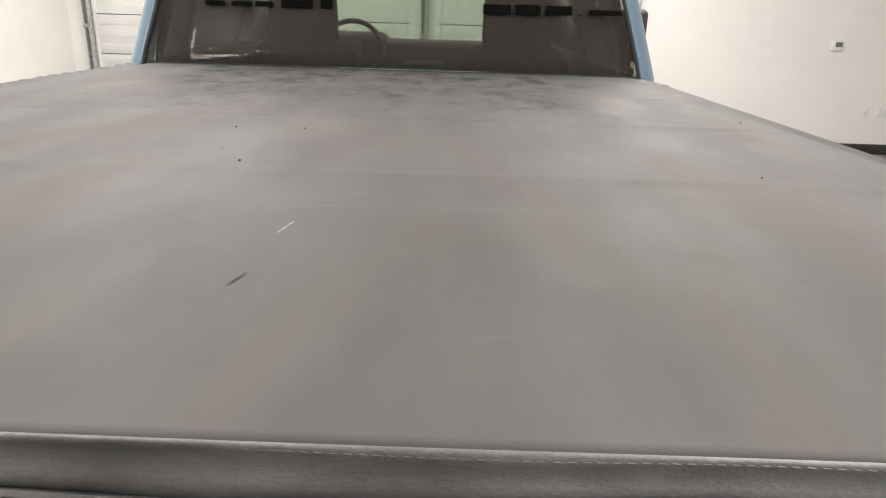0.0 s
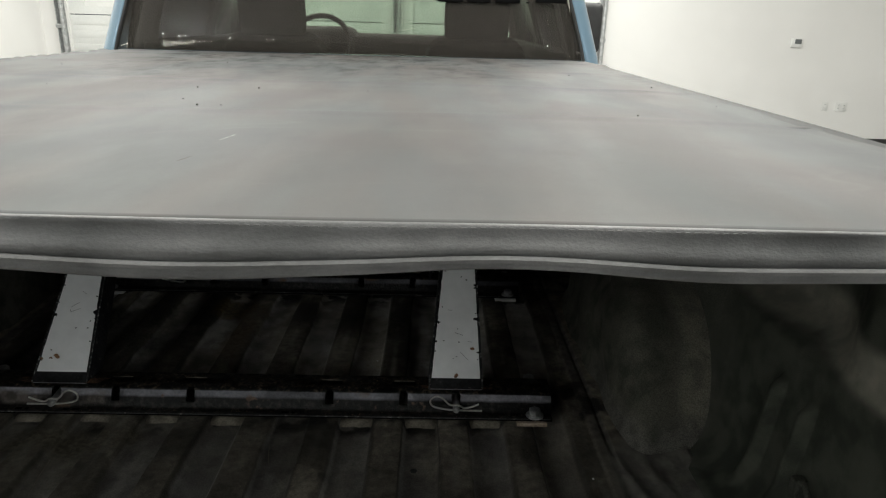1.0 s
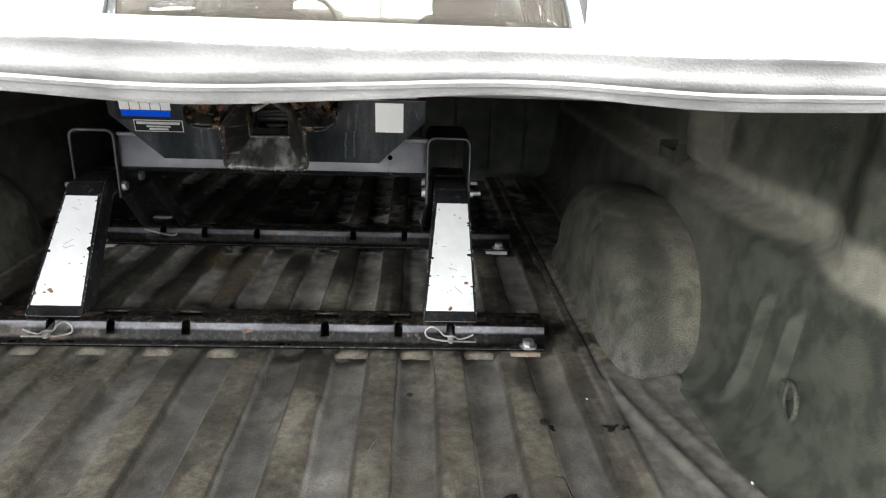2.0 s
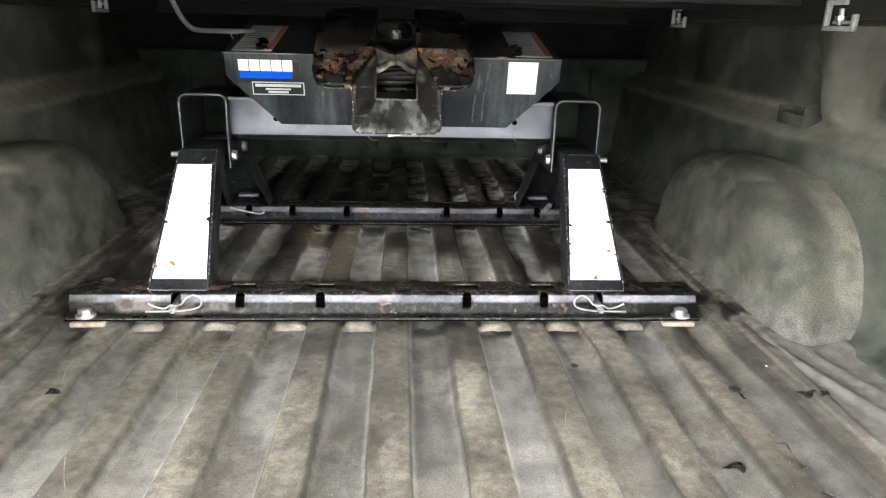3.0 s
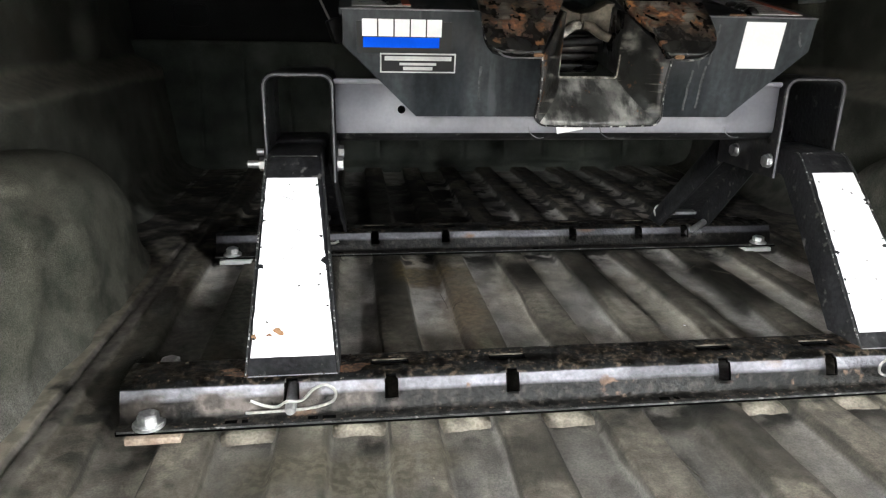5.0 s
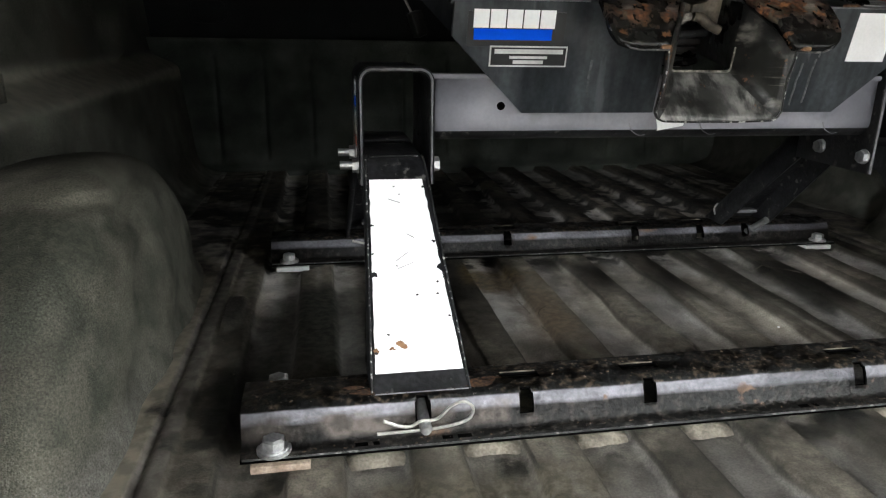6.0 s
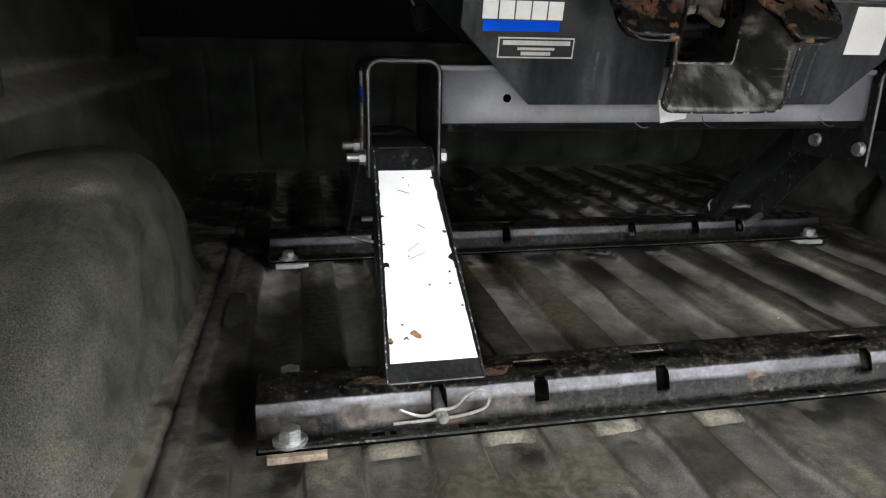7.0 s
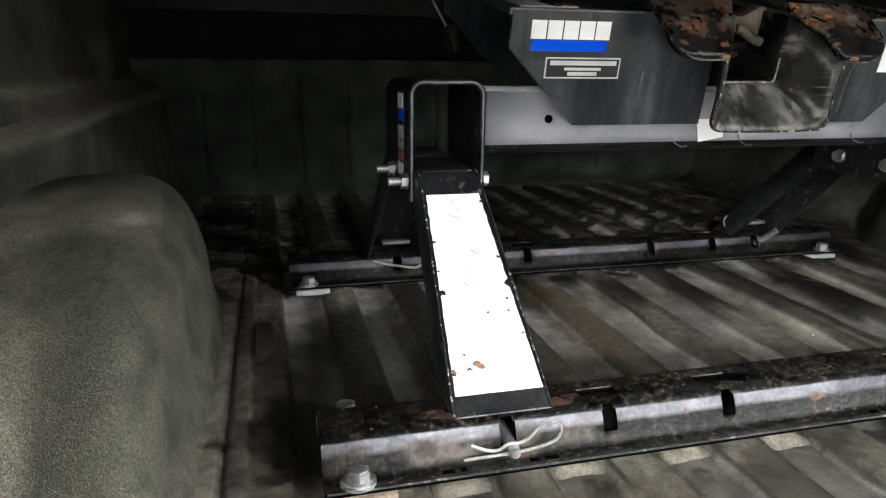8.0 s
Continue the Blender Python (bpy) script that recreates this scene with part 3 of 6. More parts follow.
def scraped_mat(name, base, pale, draw, much, rough=0.3, rusty=0.635):
    """Black paint scraped down to pale steel in smears drawn out along draw, rusty where it is bare."""
    m, k = plain(name, 0.35)
    col = k.mixed(k.span(k.cloud(40, 6), 0.4, 0.6), base, tuple(2.4 * c for c in base))
    smear = k.sums("MULTIPLY", k.span(k.cloud(24, 7, draw, 0.6, 8), 0.58 - much, 0.74 - much), k.span(k.cloud(17, 6), 0.36, 0.62))
    lines = k.sums("MULTIPLY", k.span(k.cloud(130, 4, tuple(0.06 if c < 1 else 1 for c in draw), 0.5, 5), 0.60, 0.70), k.span(k.cloud(22, 5), 0.44, 0.60))
    f = k.sums("MAXIMUM", smear, lines)
    col = k.mixed(k.sums("MULTIPLY", f, 0.85), col, pale)
    rust = k.span(k.cloud(42, 9, rough=0.62), rusty, rusty + 0.065)
    col = k.mixed(rust, col, (0.150, 0.066, 0.026))
    k.l.new(col, k.bs.inputs["Base Color"])
    k.l.new(k.sums("ADD", k.span(f, 0, 1, rough, 0.55), k.sums("MULTIPLY", rust, 0.3)), k.bs.inputs["Roughness"])
    k.relief(k.cloud(150, 5), 0.4)
    return m


SCRAPE = scraped_mat("scraped_throat_floor", (0.014, 0.014, 0.013), (0.310, 0.302, 0.282), (1, 0.5, 0.5), 0.15)
FLANK = scraped_mat("scraped_throat_side", (0.007, 0.007, 0.0065), (0.200, 0.190, 0.168), (0.5, 0.5, 1), 0.05, 0.3, 0.60)
LIP = scraped_mat("scraped_black_lip", (0.006, 0.006, 0.0055), (0.240, 0.228, 0.205), (0.3, 1, 1), 0.02, 0.2, 0.575)
RIM = mat("rubbed_black_edge", (0.012, 0.012, 0.012), (0.05, 0.05, 0.05), 60, 0.45, fine=0.2, patch=(0.19, 0.185, 0.175), patch_scale=110, patch_at=0.58, patch_rough=0.5)
WHITE = mat("white_reflective_sticker", (0.78, 0.78, 0.78), (0.86, 0.86, 0.86), 7, 0.42, bump=0.04, bump_scale=60, fine=0.02, patch=(0.55, 0.54, 0.52),
            patch_scale=26, patch_at=0.70, spec=0.3)
SILVER = mat("silver_label", (0.42, 0.42, 0.41), (0.55, 0.55, 0.54), 30, 0.35, fine=0.05)
ZINC = mat("zinc_bolt", (0.42, 0.42, 0.43), (0.62, 0.62, 0.62), 60, 0.32, 0.5, metal=0.9, bump=0.1)
STEEL = mat("clip_wire", (0.55, 0.54, 0.51), (0.68, 0.67, 0.63), 40, 0.3, metal=0.7)
ALU = mat("aluminium", (0.58, 0.58, 0.58), (0.72, 0.72, 0.72), 30, 0.42, metal=0.5, bump=0.05)
BLUE = mat("blue_label", (0.0, 0.085, 0.72), (0.0, 0.09, 0.78), 20, 0.6, fine=0.02, spec=0.05)
PRINT = mat("white_print", (0.87, 0.87, 0.87), (0.91, 0.91, 0.91), 20, 0.45, fine=0.02)
FILM = mat("black_label_film", (0.008, 0.008, 0.009), (0.010, 0.010, 0.011), 20, 0.3, fine=0.03, spec=0.2)
REDP = mat("red_print", (0.45, 0.10, 0.06), (0.55, 0.16, 0.09), 30, 0.5, fine=0.05)
SHIM = mat("tan_shim", (0.15, 0.10, 0.07), (0.36, 0.29, 0.23), 30, 0.7, fine=0.2)
MUD = mat("rust_spot", (0.10, 0.048, 0.022), (0.25, 0.135, 0.066), 90, 0.8, fine=0.2)
STAIN = mat("dark_rust_stain", (0.022, 0.014, 0.010), (0.115, 0.055, 0.026), 120, 0.8, fine=0.35, mid=(260, 0.5), soft=0.2)
FLAKE = mat("crusted_dirt", (0.006, 0.005, 0.0045), (0.085, 0.058, 0.036), 240, 0.85, fine=0.3, patch=(0.190, 0.165, 0.138), patch_scale=90, patch_at=0.64, soft=0.1)
SCUFF = mat("dried_drip", (0.024, 0.026, 0.028), (0.082, 0.085, 0.088), 130, 0.6, fine=0.35, soft=0.2)
LEAF = mat("shrivelled_leaf", (0.003, 0.003, 0.0025), (0.010, 0.008, 0.006), 120, 0.8, fine=0.3, spec=0.2)
SCRAP = mat("dead_leaf", (0.012, 0.010, 0.008), (0.03, 0.024, 0.018), 80, 0.8, fine=0.3)
DUST = mat("settled_dirt", (0.120, 0.106, 0.083), (0.225, 0.200, 0.160), 40, 0.9, bump=0.3, fine=0.2)
CAR = mat("steel_blue_car_paint", (0.135, 0.215, 0.285), (0.15, 0.235, 0.305), 1.5, 0.28, metal=0.35, coat=1.0, fine=0.03, bump_scale=1500)
PANEL = mat("dull_black_panel", (0.010, 0.010, 0.011), (0.020, 0.020, 0.021), 6, 0.6, 0.75, bump=0.1, fine=0.2, spec=0.12)
RUBBER = mat("black_rubber", (0.012, 0.012, 0.012), (0.02, 0.02, 0.02), 20, 0.6, bump=0.1)
TRIM = mat("dark_interior_trim", (0.028, 0.027, 0.025), (0.040, 0.038, 0.035), 10, 0.7, bump=0.0, bump_scale=60)
CLOTH = mat("seat_cloth", (0.012, 0.012, 0.011), (0.020, 0.019, 0.018), 20, 0.85, bump=0.05, bump_scale=120)
TINT = pane("privacy_glass", (0.64, 0.63, 0.605), film=0.058)
DARKGLASS = pane("dark_side_glass", (0.018, 0.018, 0.017), 0.3, film=0.004)
LETTER = mat("black_vinyl_letter", (0.004, 0.004, 0.004), (0.006, 0.006, 0.006), 20, 0.8, spec=0.03)
CLEAR = pane("windscreen_glass", (0.82, 0.95, 0.875))
WALL = mat("white_wall_paint", (0.80, 0.79, 0.77), (0.83, 0.82, 0.80), 1.2, 0.7, bump=0.08, bump_scale=160, fine=0.015)
CEIL = mat("ceiling_paint", (0.76, 0.76, 0.75), (0.80, 0.80, 0.79), 1.0, 0.8, fine=0.02)
CONC = mat("sealed_concrete", (0.20, 0.195, 0.185), (0.30, 0.29, 0.28), 1.6, 0.35, 0.55, bump=0.1, bump_scale=120, patch=(0.16, 0.155, 0.15), patch_scale=3, patch_at=0.6)
BASE = mat("black_baseboard_vinyl", (0.02, 0.02, 0.02), (0.03, 0.03, 0.03), 10, 0.5)
DOOR = mat("white_door_panel", (0.70, 0.71, 0.69), (0.76, 0.77, 0.75), 2.0, 0.5, bump=0.2, bump_scale=90, fine=0.03)
GALV = mat("galvanised_track", (0.36, 0.37, 0.37), (0.52, 0.53, 0.53), 25, 0.4, metal=0.6)
WHITEP = mat("white_plastic", (0.76, 0.76, 0.74), (0.80, 0.80, 0.78), 15, 0.45, fine=0.02)
LCD = mat("grey_display", (0.10, 0.11, 0.11), (0.14, 0.15, 0.15), 40, 0.3)
GREYWALL = mat("grey_wall_paint", (0.30, 0.30, 0.30), (0.35, 0.35, 0.34), 1.2, 0.7, fine=0.02)
LIGHT = glow("lamp_diffuser", (1.0, 0.97, 0.93), 6.0)


# ---- mesh helpers ----
def full(ob):
    """The pose of an object in the world, from its parents up."""
    m = ob.matrix_parent_inverse @ ob.matrix_basis
    return full(ob.parent) @ m if ob.parent else ob.matrix_basis.copy()


def part(name, bm, material, parent=None, label="", smooth=38):
    me = bpy.data.meshes.new(name)
    bm.to_mesh(me)
    bm.free()
    for mt in material if isinstance(material, (list, tuple)) else [material]:
        me.materials.append(mt)
    for p in me.polygons:
        p.use_smooth = True
    me.set_sharp_from_angle(angle=radians(smooth))
    ob = new(name, me)
    if parent:
        ob.parent = parent
        ob.matrix_parent_inverse = full(parent).inverted()
    if label:
        ob["label"] = label
    return ob


def thing(name, at, label, category, group="", kind=""):
    ob = new(name)
    ob.empty_display_size = 0.05
    ob.location = at
    return tagged(ob, label, category, group, kind)


def box(bm, x0, x1, y0, y1, z0, z1, bevel=0.0, seg=2, m=None):
    r = bmesh.ops.create_cube(bm, size=1.0, matrix=Matrix.Translation(((x0 + x1) / 2, (y0 + y1) / 2, (z0 + z1) / 2)) @ Matrix.Diagonal((x1 - x0, y1 - y0, z1 - z0, 1)))
    vs = r["verts"]
    if bevel:
        es = list({e for v in vs for e in v.link_edges})
        got = bmesh.ops.bevel(bm, geom=es, offset=bevel, segments=seg, profile=0.5, affect="EDGES")
        vs = list({v for f in got["faces"] for v in f.verts} | {v for v in vs if v.is_valid})
    if m is not None:
        bmesh.ops.transform(bm, matrix=m, verts=vs)
    return bm


def rod(bm, a, b, r, n=16, r2=None, cap=True):
    a, b = Vector(a), Vector(b)
    d = b - a
    m = Matrix.Translation((a + b) / 2) @ d.to_track_quat("Z", "Y").to_matrix().to_4x4()
    bmesh.ops.create_cone(bm, cap_ends=cap, segments=n, radius1=r, radius2=r if r2 is None else r2, depth=d.length, matrix=m)
    return bm


def tube(bm, pts, r, n=8, closed=False):
    """A round wire through the points."""
    pts = [Vector(p) for p in pts]
    rings, up = [], Vector((0.3, 0.2, 1)).normalized()
    for i, p in enumerate(pts):
        d = (pts[(i + 1) % len(pts)] if closed or i + 1 < len(pts) else p) - (pts[i - 1] if closed or i else p)
        d.normalize()
        s = d.cross(up).normalized()
        u = s.cross(d).normalized()
        rings.append([bm.verts.new(p + r * (math.cos(2 * math.pi * k / n) * s + math.sin(2 * math.pi * k / n) * u)) for k in range(n)])
    for i in range(len(rings) - (0 if closed else 1)):
        a, b = rings[i], rings[(i + 1) % len(rings)]
        for k in range(n):
            bm.faces.new((a[k], a[(k + 1) % n], b[(k + 1) % n], b[k]))
    if not closed:
        bm.faces.new(rings[0][::-1])
        bm.faces.new(rings[-1])
    bmesh.ops.recalc_face_normals(bm, faces=bm.faces)
    return bm


def curve(pts, n=6):
    """Points along a smooth curve through pts."""
    pts = [Vector(p) for p in pts]
    ext = [2 * pts[0] - pts[1]] + pts + [2 * pts[-1] - pts[-2]]
    out = []
    for i in range(1, len(ext) - 2):
        p0, p1, p2, p3 = ext[i - 1:i + 3]
        for k in range(n):
            t = k / n
            out.append(0.5 * (2 * p1 + (p2 - p0) * t + (2 * p0 - 5 * p1 + 4 * p2 - p3) * t * t + (3 * p1 - p0 - 3 * p2 + p3) * t ** 3))
    return out + [pts[-1]]


def slab(bm, poly, depth, m=None, bevel=0.0):
    """A flat plate: the outline poly (u, v) lies in the x-z plane at y = 0 and is depth thick towards +y."""
    vs = [bm.verts.new((u, 0, v)) for u, v in poly]
    f = bm.faces.new(vs)
    r = bmesh.ops.extrude_face_region(bm, geom=[f])
    up = [g for g in r["geom"] if isinstance(g, bmesh.types.BMVert)]
    bmesh.ops.translate(bm, verts=up, vec=(0, depth, 0))
    allv = vs + up
    bmesh.ops.recalc_face_normals(bm, faces=list({g for v in allv for g in v.link_faces}))
    if bevel:
        es = list({e for v in allv for e in v.link_edges})
        got = bmesh.ops.bevel(bm, geom=es, offset=bevel, segments=2, profile=0.5, affect="EDGES")
        allv = list({v for g in got["faces"] for v in g.verts} | {v for v in allv if v.is_valid})
    if m is not None:
        bmesh.ops.transform(bm, matrix=m, verts=allv)
    return bm


def sheet(bm, us, vs, place, wrap=False):
    """A grid surface: place(u, v) gives each corner."""
    g = [[bm.verts.new(place(u, v)) for v in vs] for u in us]
    out = []
    for i in range(len(us) - 1):
        for j in range(len(vs) - 1):
            out.append(bm.faces.new((g[i][j], g[i + 1][j], g[i + 1][j + 1], g[i][j + 1])))
    return out


def thicken(ob, t, offset=-1.0):
    md = ob.modifiers.new("thickness", "SOLIDIFY")
    md.thickness, md.offset = t, offset
    return ob


def steps(a, b, n):
    return [a + (b - a) * i / n for i in range(n + 1)]


def ease(x, lo, hi):
    t = min(1, max(0, (x - lo) / (hi - lo)))
    return t * t * (3 - 2 * t)


def wob(x, y, z=0.0, s=1.0):
    return noise.noise(Vector((x * s, y * s, z * s)))


def hexbolt(bm, x, y, z, r=0.011, h=0.008, washer=0.016):
    rod(bm, (x, y, z), (x, y, z + 0.003), washer, 20)
    rod(bm, (x, y, z + 0.003), (x, y, z + 0.0045), r * 1.25, 20)
    rod(bm, (x, y, z + 0.0045), (x, y, z + 0.0045 + h), r, 6)
    rod(bm, (x, y, z + 0.0045 + h), (x, y, z + 0.006 + h), r * 0.92, 6, r * 0.75)
    return bm

# ---- garage ----
X0, X1, Y0, Y1, H = ROOM


def structure(name, bm, material, label, category):
    return tagged(part(name, bm, material), label, category, kind="structure")


bm = bmesh.new(); box(bm, X0 - 0.2, X1 + 0.2, Y0 - 0.2, Y1 + 0.2, -0.15, 0)
structure("floor", bm, CONC, "grey sealed concrete garage floor", "floor")
bm = bmesh.new(); box(bm, X0 - 0.2, X1 + 0.2, Y0 - 0.2, Y1 + 0.2, H, H + 0.12)
structure("ceiling", bm, CEIL, "plain white painted garage ceiling", "ceiling")
DOORS = [(-4.55, -0.40), (0.02, 2.45)]
DOOR_H = 3.05
bm = bmesh.new()
edges = [X0 - 0.2] + [e for d in DOORS for e in d] + [X1 + 0.2]
for a, b in zip(edges[0::2], edges[1::2]):
    box(bm, a, b, Y1, Y1 + 0.2, 0, DOOR_H)
box(bm, X0 - 0.2, X1 + 0.2, Y1, Y1 + 0.2, DOOR_H, H)
structure("wall_north", bm, WALL, "smooth white painted wall with two garage door openings", "wall")
# unseen south wall set far back, grey to dim the low light
for nm, dims in (("wall_west", (X0 - 0.2, X0, Y0, Y1)), ("wall_east", (X1, X1 + 0.2, Y0, Y1)), ("wall_south", (X0 - 0.2, X1 + 0.2, Y0 - 0.2, Y0))):
    bm = bmesh.new(); box(bm, *dims, 0, H)
    structure(nm, bm, GREYWALL if nm == "wall_south" else WALL, "plain grey painted garage wall" if nm == "wall_south" else "plain white painted garage wall", "wall")
for i, (a, b) in enumerate(((edges[4], X1),)):
    bm = bmesh.new(); box(bm, a + 0.12, b, Y1 - 0.012, Y1 - 0.001, 0.001, 0.14, 0.003)
    structure("baseboard", bm, BASE, "black vinyl baseboard along the white wall", "baseboard")


def garage_door(name, a, b, window_row):
    root = tagged(new(name), "closed white sectional overhead garage door", "garage door", kind="structure")
    root.location = ((a + b) / 2, Y1 + 0.05, 0)
    n = 6
    ph = DOOR_H / n
    for i in range(n):
        z0, z1 = i * ph + 0.006, (i + 1) * ph - 0.006
        cells = 4
        bm = bmesh.new()
        if i == window_row:
            w = (b - a) / cells
            xs = [a]
            for k in range(cells):
                xs += [a + k * w + 0.22, a + (k + 1) * w - 0.22]
            xs.append(b)
            for k in range(0, len(xs), 2):
                box(bm, xs[k], xs[k + 1], Y1 + 0.04, Y1 + 0.08, z0, z1)
            for k in range(1, len(xs) - 1, 2):
                box(bm, xs[k], xs[k + 1], Y1 + 0.04, Y1 + 0.08, z0, z0 + 0.10)
                box(bm, xs[k], xs[k + 1], Y1 + 0.04, Y1 + 0.08, z1 - 0.10, z1)
        else:
            box(bm, a, b, Y1 + 0.04, Y1 + 0.08, z0, z1, 0.006)
            for k in range(3):
                zz = z0 + (k + 0.5) * (z1 - z0) / 3
                box(bm, a + 0.02, b - 0.02, Y1 + 0.036, Y1 + 0.042, zz - 0.045, zz + 0.045, 0.003)
        panel = part("panel", bm, DOOR, root)
        if i == window_row:
            for k in range(1, len(xs) - 1, 2):
                bm = bmesh.new(); box(bm, xs[k], xs[k + 1], Y1 + 0.055, Y1 + 0.060, z0 + 0.10, z1 - 0.10)
                part("pane", bm, WHITEP, panel, "frosted white window pane")
    return root


garage_door("garage_door_1", *DOORS[0], 3)
garage_door("garage_door_2", *DOORS[1], 3)


def door_track(x):
    root = thing("door_track", (x, Y1 - 0.06, 0), "galvanised steel track upright beside the garage door", "door track", "garage door tracks")
    bm = bmesh.new()
    box(bm, x - 0.045, x + 0.045, Y1 - 0.012, Y1 - 0.002, 0.0, 3.1, 0.002)
    box(bm, x - 0.045, x - 0.038, Y1 - 0.09, Y1 - 0.012, 0.0, 3.1)
    part("angle", bm, GALV, root)
    bm = bmesh.new()
    tube(bm, [(x + 0.03, Y1 - 0.075, z) for z in (0.0, 1.5, 3.1)], 0.028, 12)
    part("rail", bm, GALV, root)
    for z in (0.45, 1.35, 2.3):
        bm = bmesh.new(); box(bm, x - 0.06, x + 0.065, Y1 - 0.10, Y1 - 0.09, z, z + 0.05, 0.003)
        part("bracket", bm, GALV, root)


for x in (-4.62, -0.19, 2.54):
    door_track(x)


def ceiling_light(x, y):
    root = thing("ceiling_light", (x, y, H), "long white ceiling light with a glowing diffuser", "ceiling light", "garage ceiling lights")
    bm = bmesh.new(); box(bm, x - 0.18, x + 0.18, y - 1.25, y + 1.25, H - 0.085, H - 0.001, 0.01)
    part("housing", bm, WHITEP, root)
    bm = bmesh.new(); box(bm, x - 0.15, x + 0.15, y - 1.2, y + 1.2, H - 0.105, H - 0.086, 0.005)
    part("diffuser", bm, LIGHT, root)


for lx, ly in LAMPS:
    ceiling_light(lx, ly)


# added fittings for the unseen lamps that fill the bed with light
def fill_pendant(x, y):
    root = thing("fill_pendant", (x, y, H), "unseen round pendant light added to light the truck bed", "pendant light", "pendant lights down the bay")
    bm = bmesh.new(); rod(bm, (x, y, H - 0.50), (x, y, H - 0.001), 0.012, 10); rod(bm, (x, y, H - 0.03), (x, y, H - 0.001), 0.06, 20)
    part("stem", bm, GALV, root)
    bm = bmesh.new(); bmesh.ops.create_uvsphere(bm, u_segments=24, v_segments=12, radius=0.05, matrix=Matrix.Translation((x, y, H - 0.53)))
    part("socket", bm, GALV, root)


for lx, ly in FILL_PENDANTS:
    fill_pendant(lx, ly)

root = thing("thermostat", (5.23, Y1, 1.42), "small white wall thermostat with a grey display", "thermostat")
bm = bmesh.new(); box(bm, 5.155, 5.305, Y1 - 0.03, Y1 - 0.001, 1.355, 1.475, 0.008)
part("case", bm, WHITEP, root)
bm = bmesh.new(); box(bm, 5.20, 5.29, Y1 - 0.034, Y1 - 0.030, 1.40, 1.46, 0.001)
part("display", bm, LCD, root)


def wall_plate(x, w, gangs):
    root = thing("wall_outlet", (x, Y1, 0.57), "white plastic wall outlet plate", "wall outlet", "outlets on the white wall")
    bm = bmesh.new(); box(bm, x - w / 2, x + w / 2, Y1 - 0.009, Y1 - 0.001, 0.515, 0.64, 0.003)
    part("plate", bm, WHITEP, root)
    for k in range(gangs):
        cx = x + (k - (gangs - 1) / 2) * 0.075
        for cz in (0.555, 0.60):
            bm = bmesh.new(); box(bm, cx - 0.017, cx + 0.017, Y1 - 0.0125, Y1 - 0.009, cz - 0.015, cz + 0.015, 0.002)
            socket = part("socket", bm, WHITEP, root)
            for dx in (-0.007, 0.007):
                bm = bmesh.new(); box(bm, cx + dx - 0.002, cx + dx + 0.002, Y1 - 0.0135, Y1 - 0.0125, cz - 0.006, cz + 0.006)
                part("slot", bm, LCD, socket)


wall_plate(5.80, 0.085, 1)
wall_plate(6.03, 0.165, 2)


# ---- pickup truck ----
truck = thing("pickup_truck", (0, 2.4, 0), "steel-blue crew cab pickup truck parked in a garage", "pickup truck")
SIDES = (-1, 1)
for s in SIDES:
    bm = bmesh.new()
    # outer bed side: bowed skin from sill to rail, with a flat top rail
    zs = [0.62, 0.70, 0.85, 1.0, 1.15, 1.28, 1.36, 1.395, 1.405, 1.405]
    xo = [0.955, 0.985, 1.0, 1.005, 1.0, 0.99, 0.975, 0.955, 0.93, 0.918]
    for y0, y1 in ((-0.66, 1.46),):
        sheet(bm, steps(y0, y1, 24), list(range(len(zs))), lambda y, k: (s * xo[k], y, zs[k] if not (k < 3 and abs(y - 0.25) < 0.46) else max(zs[k], 0.60 + math.sqrt(max(0, 0.46 ** 2 - (y - 0.25) ** 2)) * 0.8)))
    thicken(part("bed_side", bm, CAR, truck), 0.012, 0)
for s in SIDES:
    for wy in (0.25, 4.15):
        bm = bmesh.new()
        prof = [(0.19, -0.12), (0.30, -0.135), (0.37, -0.12), (0.395, -0.08), (0.40, 0), (0.395, 0.08), (0.37, 0.12), (0.30, 0.135), (0.19, 0.12)]
        cx = s * 0.84
        sheet(bm, [2 * math.pi * i / 40 for i in range(41)], prof, lambda a, p: (cx + p[1], wy + p[0] * math.cos(a), 0.40 + p[0] * math.sin(a)))
        bmesh.ops.remove_doubles(bm, verts=bm.verts, dist=1e-4)
        tyre = part("wheel", bm, RUBBER, truck, "black rubber tyre on a silver rim")
        bm = bmesh.new(); rod(bm, (cx - 0.10, wy, 0.40), (cx + 0.10, wy, 0.40), 0.195, 32)
        part("rim", bm, ALU, tyre)
# front header of the bed, under the cover
bm = bmesh.new(); box(bm, -0.95, 0.95, 1.462, 1.50, 0.66, 1.405, 0.006)
part("bed_header", bm, CAR, truck)
# frame and underside
bm = bmesh.new()
box(bm, -0.93, 0.93, -0.64, 5.0, 0.60, 0.66, 0.01)
for s in SIDES:
    box(bm, s * 0.45 - 0.05, s * 0.45 + 0.05, -0.6, 4.9, 0.45, 0.60)
part("chassis", bm, RUBBER, truck)
# cab rear wall with window opening, pillars leaning in
LEAN_Y = 0.16


def cab_y(z):
    return 1.52 + LEAN_Y * (z - 1.45)


def cab_x(z):
    return 0.925 - 0.30 * max(0, z - 1.45) - 0.10 * max(0, z - 1.75)


